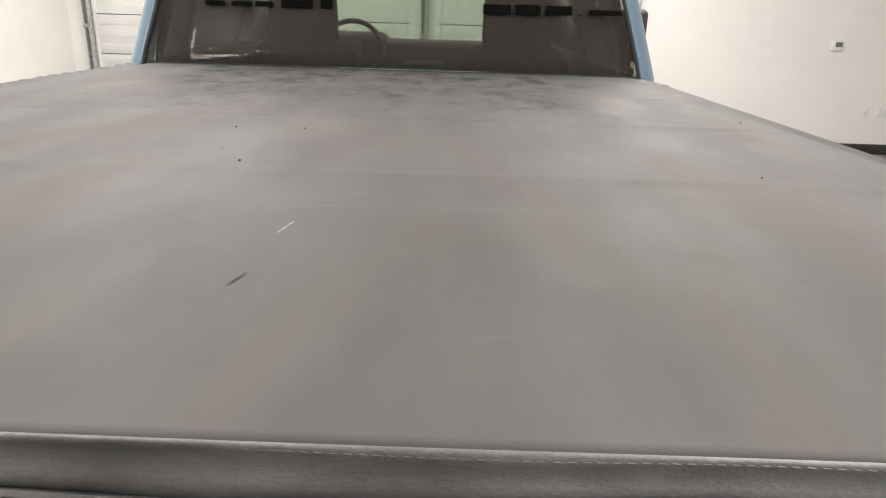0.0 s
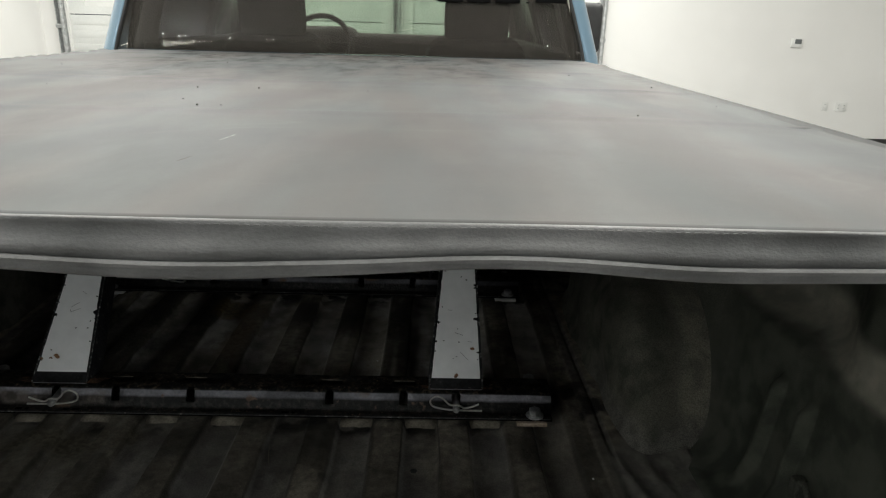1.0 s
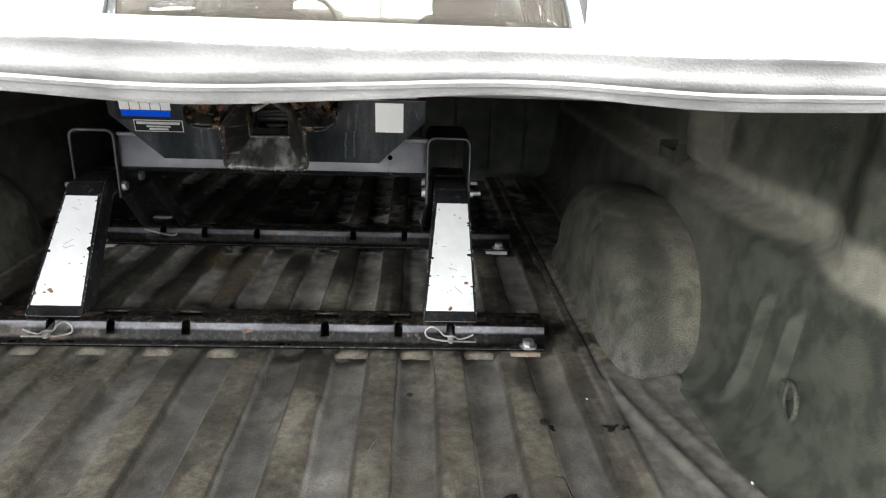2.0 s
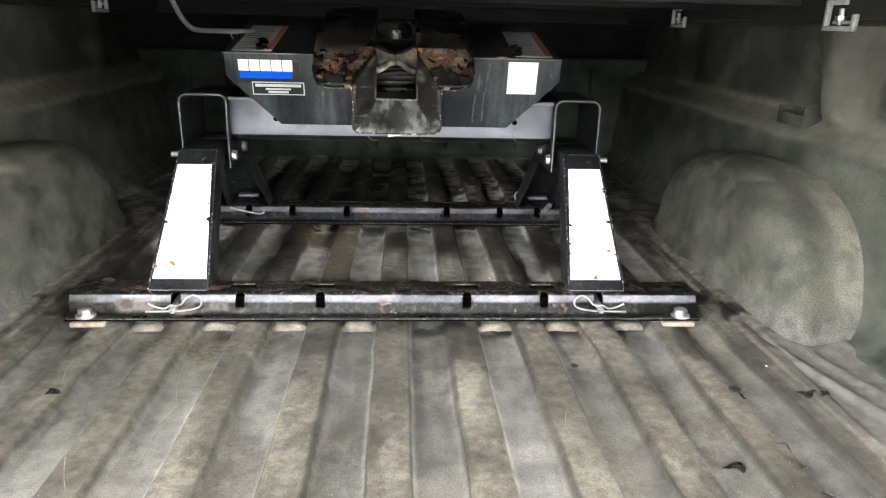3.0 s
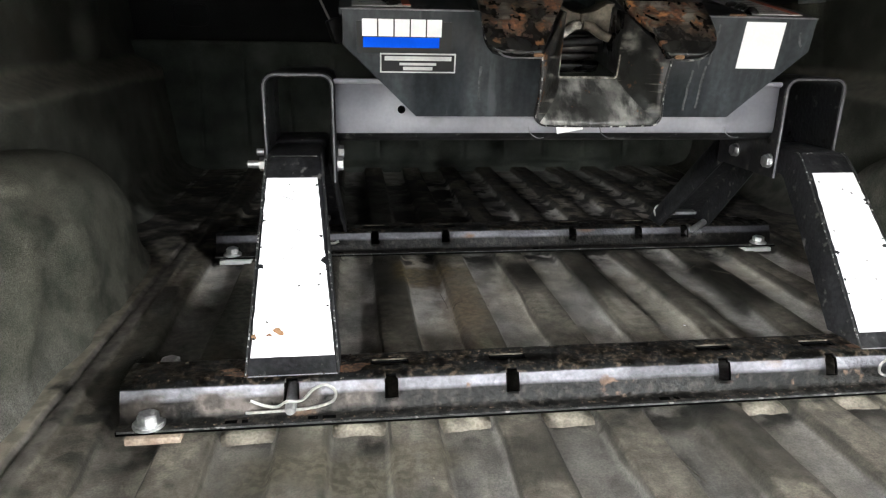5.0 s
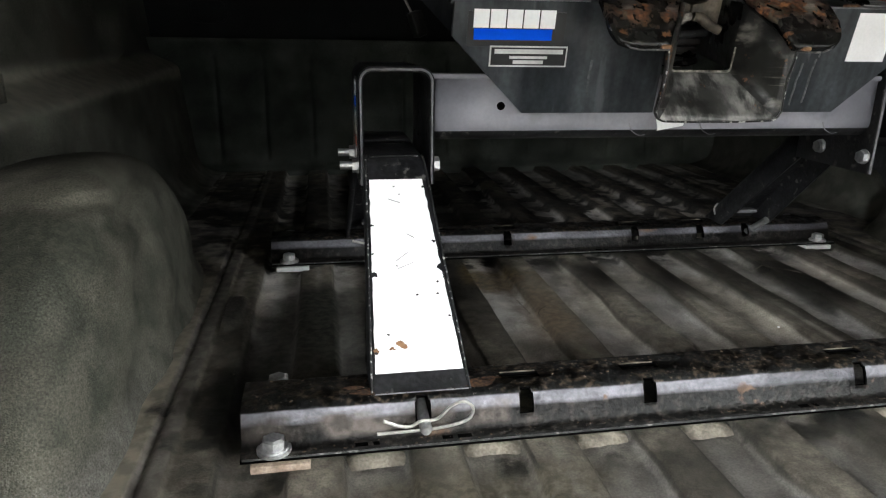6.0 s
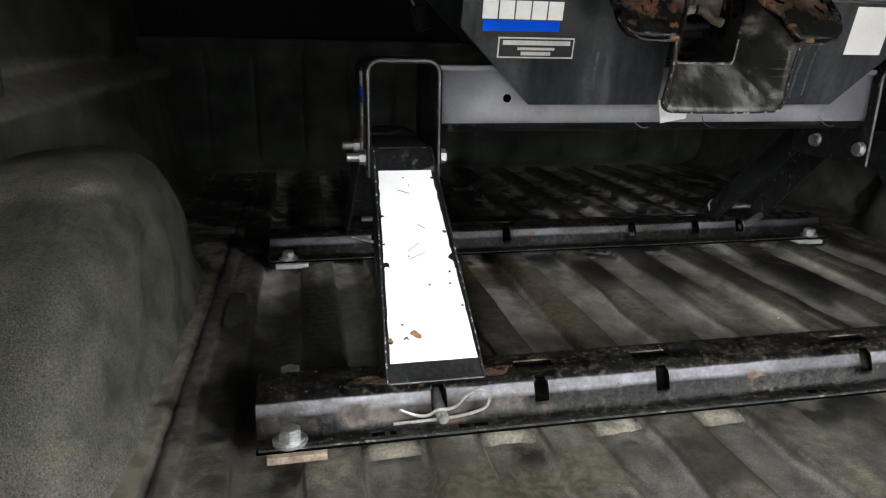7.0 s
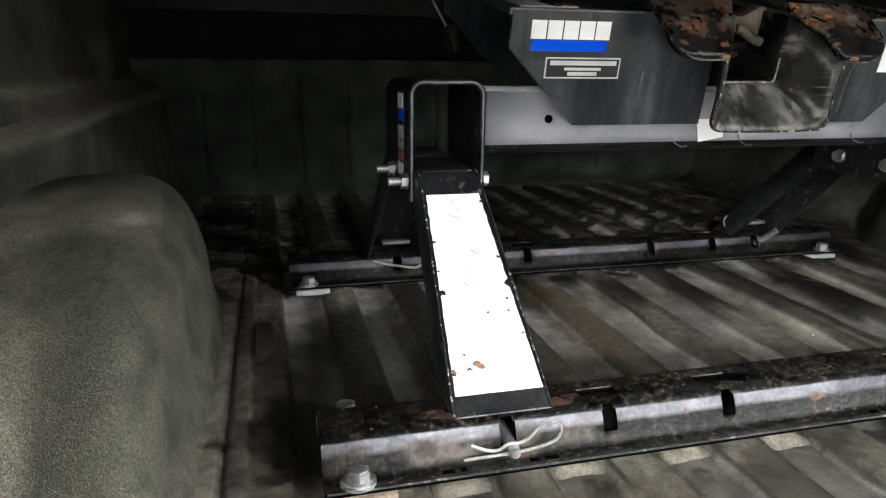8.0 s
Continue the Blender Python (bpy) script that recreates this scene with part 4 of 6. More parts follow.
zs = steps(0.66, 1.45, 6) + steps(1.47, 1.98, 14)
for s in SIDES:
    bm = bmesh.new()
    # rear corner pillar, round in plan
    turn = steps(0, 1, 8)
    def corner(z, t):
        w = 0.060
        out = cab_x(z) if z > 1.45 else 0.925 + 0.03 * ease(1.45 - z, 0, 0.3)
        a = t * math.pi / 2
        r = 0.055
        if t == 0:
            return (s * (out - w), cab_y(max(z, 1.45)), z)
        return (s * (out - r + r * math.sin(a)), cab_y(max(z, 1.45)) + r - r * math.cos(a) + 0.004, z)
    sheet(bm, zs, turn, corner)
    sheet(bm, zs, [0, 1], lambda z, t: (s * ((cab_x(z) if z > 1.45 else 0.925 + 0.03 * ease(1.45 - z, 0, 0.3))), cab_y(max(z, 1.45)) + 0.059 + 0.16 * t, z))
    bmesh.ops.recalc_face_normals(bm, faces=bm.faces)
    thicken(part("cab_corner", bm, CAR, truck), 0.01, 0)
bm = bmesh.new(); box(bm, -0.88, 0.88, 1.525, 1.55, 0.66, 1.452)
part("cab_back_panel", bm, CAR, truck)
bm = bmesh.new()
xs = steps(-0.86, 0.86, 12)
sheet(bm, xs, steps(1.50, 3.35, 10), lambda x, y: (x * 0.93, y + 0.08, 1.985 + 0.035 * (1 - (x / 0.86) ** 2) - 0.03 * ease(y, 3.0, 3.35)))
thicken(part("roof", bm, CAR, truck), 0.03)
for s in SIDES:
    bm = bmesh.new()
    box(bm, s * 0.94 - 0.03, s * 0.94 + 0.03, 1.70, 4.0, 0.66, 1.44, 0.015)
    part("door_skin", bm, CAR, truck)
    for y in (2.62,):
        bm = bmesh.new()
        slab(bm, [(-0.045, 1.44), (0.045, 1.44), (0.045, 1.97), (-0.045, 1.97)], 0.05, Matrix.Translation((s * 0.84, y, 0)) @ pose(0, 0, 0, 0, 0, 90) @ Matrix.Translation((0, -0.025, 0)))
        for v in bm.verts:
            v.co.x += s * (cab_x(v.co.z) - 0.84 - 0.03)
        part("door_pillar", bm, TRIM, truck)
    bm = bmesh.new()
    tube(bm, [(s * 0.90, 3.98, 1.42), (s * 0.84, 3.65, 1.72), (s * 0.78, 3.36, 1.97)], 0.05, 10)
    part("windscreen_pillar", bm, TRIM, truck)
    bm = bmesh.new()
    sheet(bm, [1.74, 3.30], [1.44, 1.96], lambda y, z: (s * (cab_x(z) - 0.035), y + (1.96 - z) * (0.9 if y > 3 else 0), z))
    thicken(part("side_window", bm, DARKGLASS, truck, "dark tinted side window"), 0.004)
# dark trim inside the rear corners and along the doors
for s in SIDES:
    bm = bmesh.new()
    sheet(bm, steps(1.60, 1.86, 4), steps(1.30, 1.97, 6), lambda y, z: (s * (cab_x(max(z, 1.45)) - 0.068), y, z))
    thicken(part("corner_trim", bm, TRIM, truck, "dark interior trim"), 0.012, 0)
    bm = bmesh.new(); box(bm, s * 0.865 - 0.035, s * 0.865 + 0.035, 1.72, 3.90, 0.75, 1.475, 0.02, 3)
    part("door_trim", bm, TRIM, truck, "dark inner door panel")
# rear window
bm = bmesh.new()
sheet(bm, steps(-1, 1, 10), steps(1.44, 1.96, 8), lambda u, z: (u * (cab_x(z) - 0.062), cab_y(z) - 0.012 * (1 - u * u), z))
rear_window = thicken(part("rear_window", bm, TINT, truck, "dark tinted rear window"), 0.005)
rear_window.visible_shadow = False
for s in SIDES:
    bm = bmesh.new()
    tube(bm, [(s * (cab_x(z) - 0.060), cab_y(z) - 0.002, z) for z in steps(1.44, 1.96, 8)], 0.006, 6)
    part("window_seal", bm, RUBBER, rear_window)
# windscreen lettering seen from behind: plain bars of each letter's size
def glass_bar(x0, x1, z0, z1):
    bm = bmesh.new()
    zc = (z0 + z1) / 2
    box(bm, x0, x1, cab_y(zc) - 0.020, cab_y(zc) - 0.016, z0, z1, 0.0012, 1)
    part("lettering_bar", bm, LETTER, rear_window, "black vinyl lettering bar")


for x0, x1, z0, z1 in ((-0.634, -0.565, 1.645, 1.661), (-0.545, -0.475, 1.645, 1.662), (-0.463, -0.402, 1.645, 1.663), (-0.390, -0.382, 1.645, 1.650),
                       (-0.374, -0.268, 1.645, 1.690), (-0.240, -0.200, 1.645, 1.690), (0.313, 0.408, 1.645, 1.676), (0.423, 0.508, 1.646, 1.677),
                       (0.525, 0.615, 1.647, 1.677), (0.636, 0.650, 1.647, 1.652), (0.671, 0.784, 1.650, 1.667)):
    glass_bar(x0, x1, z0, z1)
bm = bmesh.new()
sheet(bm, steps(-1, 1, 10), steps(0, 1, 6), lambda u, t: (u * (0.87 - 0.12 * t), 3.98 - 0.62 * t + 0.05 * (1 - u * u), 1.42 + 0.55 * t))
screen = thicken(part("windscreen", bm, CLEAR, truck, "pale green windscreen glass"), 0.005)
screen.visible_shadow = False
for s, a in ((-1, (-0.60, 0.02)), (1, (0.10, 0.66))):
    bm = bmesh.new(); tube(bm, curve([(a[0], 4.06, 1.425), ((a[0] + a[1]) / 2, 4.045, 1.462), (a[1], 4.03, 1.452)]), 0.010, 6)
    part("wiper", bm, RUBBER, truck)
bm = bmesh.new()
box(bm, -0.90, 0.90, 3.62, 4.02, 1.10, 1.478, 0.05, 4)
box(bm, -0.62, -0.22, 3.58, 3.90, 1.30, 1.520, 0.06, 4)
box(bm, -0.12, 0.16, 3.58, 3.7, 0.95, 1.36, 0.03, 3)
part("dashboard", bm, TRIM, truck, "dark plastic dashboard")
bm = bmesh.new(); box(bm, -0.95, 0.95, 3.95, 5.15, 0.70, 1.36, 0.12, 5)
part("bonnet", bm, CAR, truck)
wheel_m = Matrix.Translation((-0.42, 3.42, 1.42)) @ pose(0, 0, 0, 62, 0, 0)
bm = bmesh.new(); tube(bm, [wheel_m @ Vector((0.19 * math.cos(a), 0.19 * math.sin(a), 0)) for a in [2 * math.pi * i / 36 for i in range(36)]], 0.016, 10, True)
steering = part("steering_wheel", bm, RUBBER, truck)
bm = bmesh.new()
box(bm, -0.07, 0.07, -0.05, 0.05, -0.02, 0.03, 0.02, 3)
for a in (0, math.pi, -math.pi / 2):
    rod(bm, (0.05 * math.cos(a), 0.05 * math.sin(a), 0), (0.19 * math.cos(a), 0.19 * math.sin(a), 0), 0.014, 8)
bmesh.ops.transform(bm, matrix=wheel_m, verts=bm.verts)
part("hub", bm, TRIM, steering)


def cab_seat(x, w):
    bm = bmesh.new()
    poly = [(-w / 2, 0), (-w / 2, 0.36), (-w / 2 + 0.03, 0.43), (-w / 2 + 0.09, 0.47), (w / 2 - 0.09, 0.47), (w / 2 - 0.03, 0.43), (w / 2, 0.36), (w / 2, 0)]
    slab(bm, poly, 0.14, Matrix.Translation((x, 2.71, 1.02)) @ pose(0, 0, 0, 10, 0, 0), 0.025)
    seat = part("seat", bm, CLOTH, truck, "dark cloth front seat")
    bm = bmesh.new()
    poly = [(-0.155, 0.43), (-0.172, 0.50), (-0.170, 0.68), (-0.150, 0.745), (-0.10, 0.775), (0.10, 0.775), (0.150, 0.745), (0.170, 0.68), (0.172, 0.50), (0.155, 0.43)]
    slab(bm, poly, 0.11, Matrix.Translation((x, 2.72, 1.02)) @ pose(0, 0, 0, 8, 0, 0), 0.03)
    part("headrest", bm, CLOTH, seat)


cab_seat(-0.55, 0.56)
cab_seat(0.53, 0.56)
bm = bmesh.new(); box(bm, -0.82, 0.82, 1.60, 1.80, 0.95, 1.44, 0.05, 4)
part("rear_seat", bm, CLOTH, truck, "dark cloth rear bench seat")
for s in SIDES:
    bm = bmesh.new()
    box(bm, s * 1.19 - 0.09, s * 1.19 + 0.09, 3.02, 3.14, 1.42, 1.70, 0.03, 4)
    mirror = part("wing_mirror", bm, RUBBER, truck, "black plastic wing mirror")
    bm = bmesh.new(); tube(bm, [(s * 0.93, 3.20, 1.46), (s * 1.0, 3.15, 1.47), (s * 1.14, 3.09, 1.48)], 0.028, 8)
    part("arm", bm, RUBBER, mirror)

# ---- bed liner ----
liner = thing("bed_liner", (0, 0.4, BED), "worn dark grey plastic truck bed liner, dusty and ribbed", "bed liner")
CENTRES = [-0.520 + 0.1163 * k for k in range(10)]
GROOVE = 0.0145


def floor_z(x, y):
    z = BED + 0.0016 * wob(x, y, 0, 9) + 0.0012 * wob(x, y, 3.3, 28)
    ax = abs(x)
    c = min(CENTRES, key=lambda q: abs(q - x))
    d = abs(x - c)
    if d < 0.0355 and ax < 0.562:
        z -= GROOVE * ease(0.0355 - d, 0.0, 0.010) * ease(y, -0.66, -0.64)
    # low ridge along the bed, a tongue standing out of it, and the foot strip of the wheel well
    z += 0.004 * ease(ax, 0.592, 0.597) * (1 - ease(ax, 0.611, 0.616))
    z += 0.007 * ease(ax, 0.562, 0.568) * (1 - ease(ax, 0.590, 0.594)) * ease(y, 0.285 + 0.8 * max(0, 0.59 - ax), 0.300 + 0.8 * max(0, 0.59 - ax)) * (1 - ease(y, 0.402, 0.414))
    z += 0.005 * ease(ax, 0.6185, 0.6225) * ease(y, -0.16, -0.10) * (1 - ease(y, 0.75, 0.85))
    # moulded strips sweeping out into the corner behind the wheel well
    if y < -0.09:
        for start, bend, high in ((0.612, 0.045, 0.006), (0.655, 0.052, 0.004)):
            xc = start + bend * ((-y - 0.09) / 0.2) ** 1.2
            z += high * math.exp(-((ax - xc) / 0.009) ** 2) * ease(-y, 0.09, 0.15)
    return z


fx = sorted(set([round(c + d, 4) for c in CENTRES for d in (-0.0356, -0.033, -0.0285, -0.025, 0, 0.025, 0.0285, 0.033, 0.0356) if abs(c + d) < 0.561]
                + [s * v for s in SIDES for v in (0.562, 0.565, 0.568, 0.575, 0.583, 0.590, 0.5925, 0.595, 0.597, 0.602, 0.606, 0.609, 0.612, 0.616, 0.620, 0.6225, 0.625, *(0.63 + 0.006 * k for k in range(21)))]))
bm = bmesh.new()
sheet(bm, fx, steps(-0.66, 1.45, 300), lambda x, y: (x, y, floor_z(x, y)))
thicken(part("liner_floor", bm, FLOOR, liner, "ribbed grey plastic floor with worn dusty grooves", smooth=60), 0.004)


def wall_x(y, z):
    if z < 0.98:
        x = 0.735 + 0.065 * math.sqrt(max(0, 1 - ((0.98 - z) / 0.08) ** 2))
    else:
        x = 0.80 + 0.10 * (z - 0.98)
    ledge = z - 0.024 * y                       # the ledge climbs a little towards the cab
    x += 0.066 * ease(ledge, 1.160, 1.205) * ease(y, -0.36, -0.20)
    # round upright mouldings above the ledge, leaning towards the cab
    lift = ease(ledge, 1.185, 1.225)
    x -= 0.042 * lift * math.exp(-((y - 0.228 - 0.50 * (z - 1.22)) / 0.042) ** 4)
    x -= 0.032 * lift * math.exp(-((y - 1.03 - 0.35 * (z - 1.22)) / 0.045) ** 4)
    x -= 0.012 * lift * math.exp(-((y - 0.39 - 0.4 * (z - 1.3)) / 0.045) ** 6) * math.exp(-((z - 1.335) / 0.035) ** 6)
    for ry in (-0.222, -0.299):
        yc = ry + 0.35 * max(0, 0.985 - z)      # its foot sweeps forward onto the floor
        x -= 0.017 * math.exp(-((y - yc) / 0.0095) ** 4) * ease(z, 0.915, 0.960) * (1 - ease(z, 1.100, 1.116))
    return x + 0.003 * wob(y, z, 0.7, 6)


for s in SIDES:
    bm = bmesh.new()
    sheet(bm, steps(-0.66, -0.37, 24)[:-1] + steps(-0.37, -0.19, 72)[:-1] + steps(-0.19, 0.40, 84)[:-1] + steps(0.40, 1.45, 80), [0.9 + v for v in (0, 0.004, 0.012, 0.022, 0.035, 0.05, 0.066, 0.08)] + steps(0.985, 1.40, 66), lambda y, z: (s * wall_x(y, z), y, z))
    bmesh.ops.recalc_face_normals(bm, faces=bm.faces)
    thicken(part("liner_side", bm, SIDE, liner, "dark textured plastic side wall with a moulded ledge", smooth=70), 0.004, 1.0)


def well_point(s, a, w):
    c, d = math.cos(a), math.sin(a)
    k = (1 - w ** (6.0 - 2.0 * c if c > 0 else 6.0 - 9.0 * c)) ** (1 / 2.6)        # the end towards the tailgate is squarer
    cy, half, high = 0.272, 0.372, 0.258
    y = cy + half * k ** 0.9 * math.copysign(abs(c) ** 0.86, c)
    z = BED - 0.004 + high * k * abs(d) ** 0.86
    x = 0.848 - 0.207 * w
    y += 0.06 * (1 - w) * max(0.0, -c)          # its nose turns away towards the wall
    z -= 0.03 * (1 - w) * abs(d)
    low = max(0.0, 1 - (z - BED) / 0.055) ** 2     # flared foot on the floor
    y += (0.030 * low if c > 0 else 0.036 * max(0.0, 1 - (z - BED) / 0.085) ** 2) * c
    x -= 0.010 * low * w
    dent = 0.010 * math.exp(-((y - 0.16 - 0.6 * (z - 1.0)) / 0.05) ** 2) * w
    b = (0.009 * wob(y, z, x, 5) + 0.005 * wob(y, z, x, 13)) * (1 - 0.8 * low) * ease(z, 0.90, 0.99) + 0.0012 * wob(y, z, x, 60)
    rim = math.hypot((y - 0.05) / 0.26, (z - 0.985) / 0.115)
    b -= (0.004 * (1 - ease(rim, 0.80, 1.06)) - 0.002 * math.exp(-((rim - 1.06) / 0.10) ** 2)) * w * ease(z, 0.93, 0.97)
    b += 0.012 * math.exp(-((z - 1.152 + 0.22 * (y + 0.02)) / 0.007) ** 2) * ease(y, -0.06, 0.02) * (1 - ease(y, 0.14, 0.22))   # folded crease near the top
    b += 0.010 * math.exp(-((z - 1.098 - 0.10 * (y - 0.25)) / 0.009) ** 2) * ease(y, 0.08, 0.2) * (1 - ease(y, 0.32, 0.42)) * w   # short moulded crease
    return (s * (x + dent + b), y, max(z, BED - 0.004))


for s in SIDES:
    bm = bmesh.new()
    sheet(bm, [math.pi * i / 96 for i in range(97)], [1 - (1 - i / 60) ** 2.2 for i in range(61)], lambda a, w: well_point(s, a, min(w, 0.9999)))
    bmesh.ops.remove_doubles(bm, verts=bm.verts, dist=1e-4)
    bmesh.ops.recalc_face_normals(bm, faces=bm.faces)
    part("wheel_well", bm, WELLS[s], liner, "rounded grainy plastic wheel well hump", smooth=80)

bm = bmesh.new()


FLUTES = [-0.73 + 0.13 * k for k in range(12)]


def front_y(x, z):
    y = 1.44 - 0.03 * ease(z, 0.9, 0.93)
    y -= 0.008 * ease(z, 1.245, 1.262)          # lip along the top
    d = min(abs(x - f) for f in FLUTES)
    y += 0.011 * (1 - ease(d, 0.003, 0.011)) * ease(z, 0.93, 0.97) * (1 - ease(z, 1.20, 1.24))
    return y + 0.002 * wob(x, z, 0, 6)


sheet(bm, steps(-0.945, 0.945, 420), steps(0.88, 1.274, 36), lambda x, z: (x, front_y(x, z), z))
thicken(part("liner_front", bm, FRONT, liner, "dark plastic front wall with narrow upright flutes", smooth=70), 0.004, 1.0)
# upper front panel: black stands in for the deep shade above the liner
bm = bmesh.new()
for s in SIDES:
    # pressed square outline
    tube(bm, curve([(s * 0.74 + 0.048 * math.copysign(abs(math.cos(a)) ** 0.45, math.cos(a)), 1.4525, 1.345 + 0.030 * math.copysign(abs(math.sin(a)) ** 0.45, math.sin(a))) for a in steps(0, 2 * math.pi, 20)], 2), 0.004, 6)
box(bm, -0.935, 0.935, 1.4535, 1.4605, 1.262, 1.3925)
part("bed_front_panel", bm, PANEL, truck, "steel front panel of the bed, coloured black for shade")
for s in SIDES:
    # open pocket standing on the ledge beside the upright moulding
    bm = bmesh.new()
    a, b, t = (0.848, 0.889, 0.005) if s > 0 else (-0.889, -0.848, 0.005)
    box(bm, a, b, 0.305, 0.305 + t, 1.192, 1.234, 0.002)
    box(bm, a, b, 0.400, 0.400 + t, 1.192, 1.230, 0.002)
    face = a if s > 0 else b - t
    box(bm, face, face + t, 0.3105, 0.3995, 1.192, 1.218, 0.002)
    part("ledge_pocket", bm, LINER, liner, "dark open plastic pocket on the ledge")
# tie-down rings in the side walls
for s in SIDES:
    bm = bmesh.new()
    tube(bm, [(s * (0.782 + 0.006 * math.cos(a)), -0.366 + 0.024 * math.cos(a), 1.014 + 0.024 * math.sin(a)) for a in [2 * math.pi * i / 24 for i in range(24)]], 0.0036, 8, True)
    ring = part("tie_down_ring", bm, LINER, liner, "round steel tie-down ring")
    bm = bmesh.new(); box(bm, s * 0.797 - 0.010, s * 0.797 + 0.010, -0.340, -0.322, 0.998, 1.026, 0.005)
    part("ring_plate", bm, LINER, ring)
# dirt settled against the near rail in each groove
rng = random.Random(12)
for c in [CENTRES[k] for k in (1, 2, 3, 4, 6, 7, 8)]:
    lean, reach = rng.uniform(-0.5, 0.5), rng.uniform(-0.004, 0.006)
    bm = bmesh.new()
    sheet(bm, steps(-0.029, 0.029, 12), steps(0, 1, 6), lambda u, k: (c + u, 0.012 - k * (0.040 + reach) * (0.86 + lean * u / 0.029 * 0.13 + 0.07 * wob(u, c, 0, 70)), (lambda y: BED - 0.0135 + 0.007 * ease(y, -0.036, -0.022) * (1 - (u / 0.032) ** 4) + 0.0015 * wob(u, y, c, 60))(0.012 - k * 0.048)))
    part("settled_dirt", bm, DUST, liner, "pale tan dirt settled in a groove")

# ---- soft cover over the bed ----
cover = thing("tonneau_cover", (0, 0.4, 1.405), "taut grey vinyl roll-up cover over the truck bed", "truck bed cover")
REAR = -0.632


def cover_point(u, v):
    """u across (-1 to 1), v along: below 0 it rolls over the rear edge, 0 to 1 runs to the cab."""
    ax = abs(u)
    y = REAR + max(v, 0) * (1.475 - REAR)
    half = 0.905 + 0.016 * wob(y, u * 0.3, 0, 3.0) + 0.018 * ease(y, 0.5, 1.4)
    x = u * half
    z = TOP + 0.004 * wob(x, y, 0, 1.6) + 0.0012 * wob(x * 0.6, y * 2.2, 2, 5)
    for ry, h in ((-0.11, 0.0030), (0.345, 0.0035), (0.80, 0.003), (1.22, 0.003)):
        z += h * math.exp(-((y - ry + 0.01 * wob(x, 0, ry, 3)) / 0.018) ** 2)
    z -= 0.034 * ease(ax, 0.925, 1.0) ** 1.5 + 0.006 * ease(ax, 0.80, 0.95) * (0.5 + wob(y, 0, 5 * u, 5))
    z -= 0.012 * ease(y, 1.42, 1.475)
    # small slanting puckers where the sheet is pulled over the side rail
    z += 0.0018 * ease(ax, 0.80, 0.95) * (1 - ease(ax, 0.985, 1.0)) * ease(y, 0.3, 0.8) * math.sin((y - 0.5 * ax) * 95 + 4 * wob(y, u, 0, 4))
    if v < 0:
        d = -v                                  # metres past the rear edge
        r = 0.0018
        if d < r * math.pi / 2:
            a = d / r
            y, z = REAR - r * math.sin(a), z - r + r * math.cos(a)
        else:
            e = d - r * math.pi / 2
            y, z = REAR - r + 0.003 * wob(x, e, 0, 6), z - r - e * (1 + 0.30 * wob(x, 0, 0, 4.2))
            y -= 0.004 * math.exp(-((e - 0.018) / 0.006) ** 2)
    return (x, y, z)


us = [-1, -0.99, -0.975, -0.96, -0.945, -0.93] + steps(-0.915, 0.915, 90) + [0.93, 0.945, 0.96, 0.975, 0.99, 1]
bm = bmesh.new()
sheet(bm, us, steps(0, 1, 240), cover_point)
thicken(part("cover_sheet", bm, VINYL, cover, "grey weathered vinyl sheet with faint creases", smooth=80), 0.002)
bm = bmesh.new()
sheet(bm, us, steps(-0.039, 0.0, 14), cover_point)
thicken(part("hem", bm, HEM, cover, "turned-down rear hem with stitching", smooth=80), 0.003)
bm = bmesh.new()
for k in range(270):
    x = -0.88 + 0.0065 * k
    p, q = cover_point(x / 0.905, -0.0042), cover_point((x + 0.0035) / 0.905, -0.0042)
    rod(bm, (p[0], p[1] - 0.0004, p[2] + 0.0004), (q[0], q[1] - 0.0004, q[2] + 0.0002), 0.0004, 5)
part("stitching", bm, HEM, cover, "row of grey thread stitches along the fold")
bm = bmesh.new()
tube(bm, [(x, cover_point(x / 0.905, -0.029)[1] - 0.003, cover_point(x / 0.905, -0.029)[2]) for x in steps(-0.88, 0.88, 60)], 0.0028, 6)
part("piping", bm, HEM, cover)
bm = bmesh.new(); box(bm, -0.88, 0.88, REAR + 0.002, REAR + 0.045, 1.420, 1.449, 0.006)
part("rear_bar", bm, RUBBER, cover, "black aluminium rear bar under the hem")
bm = bmesh.new(); box(bm, -0.915, 0.915, 1.418, 1.475, 1.3935, 1.440, 0.004)
part("front_bar", bm, RUBBER, cover, "black aluminium bar against the cab")
for ry in (-0.11, 0.345, 0.80, 1.22):
    bm = bmesh.new(); box(bm, -0.84, 0.84, ry - 0.014, ry + 0.014, 1.432, 1.4525, 0.004)
    part("cross_bow", bm, RUBBER, cover)
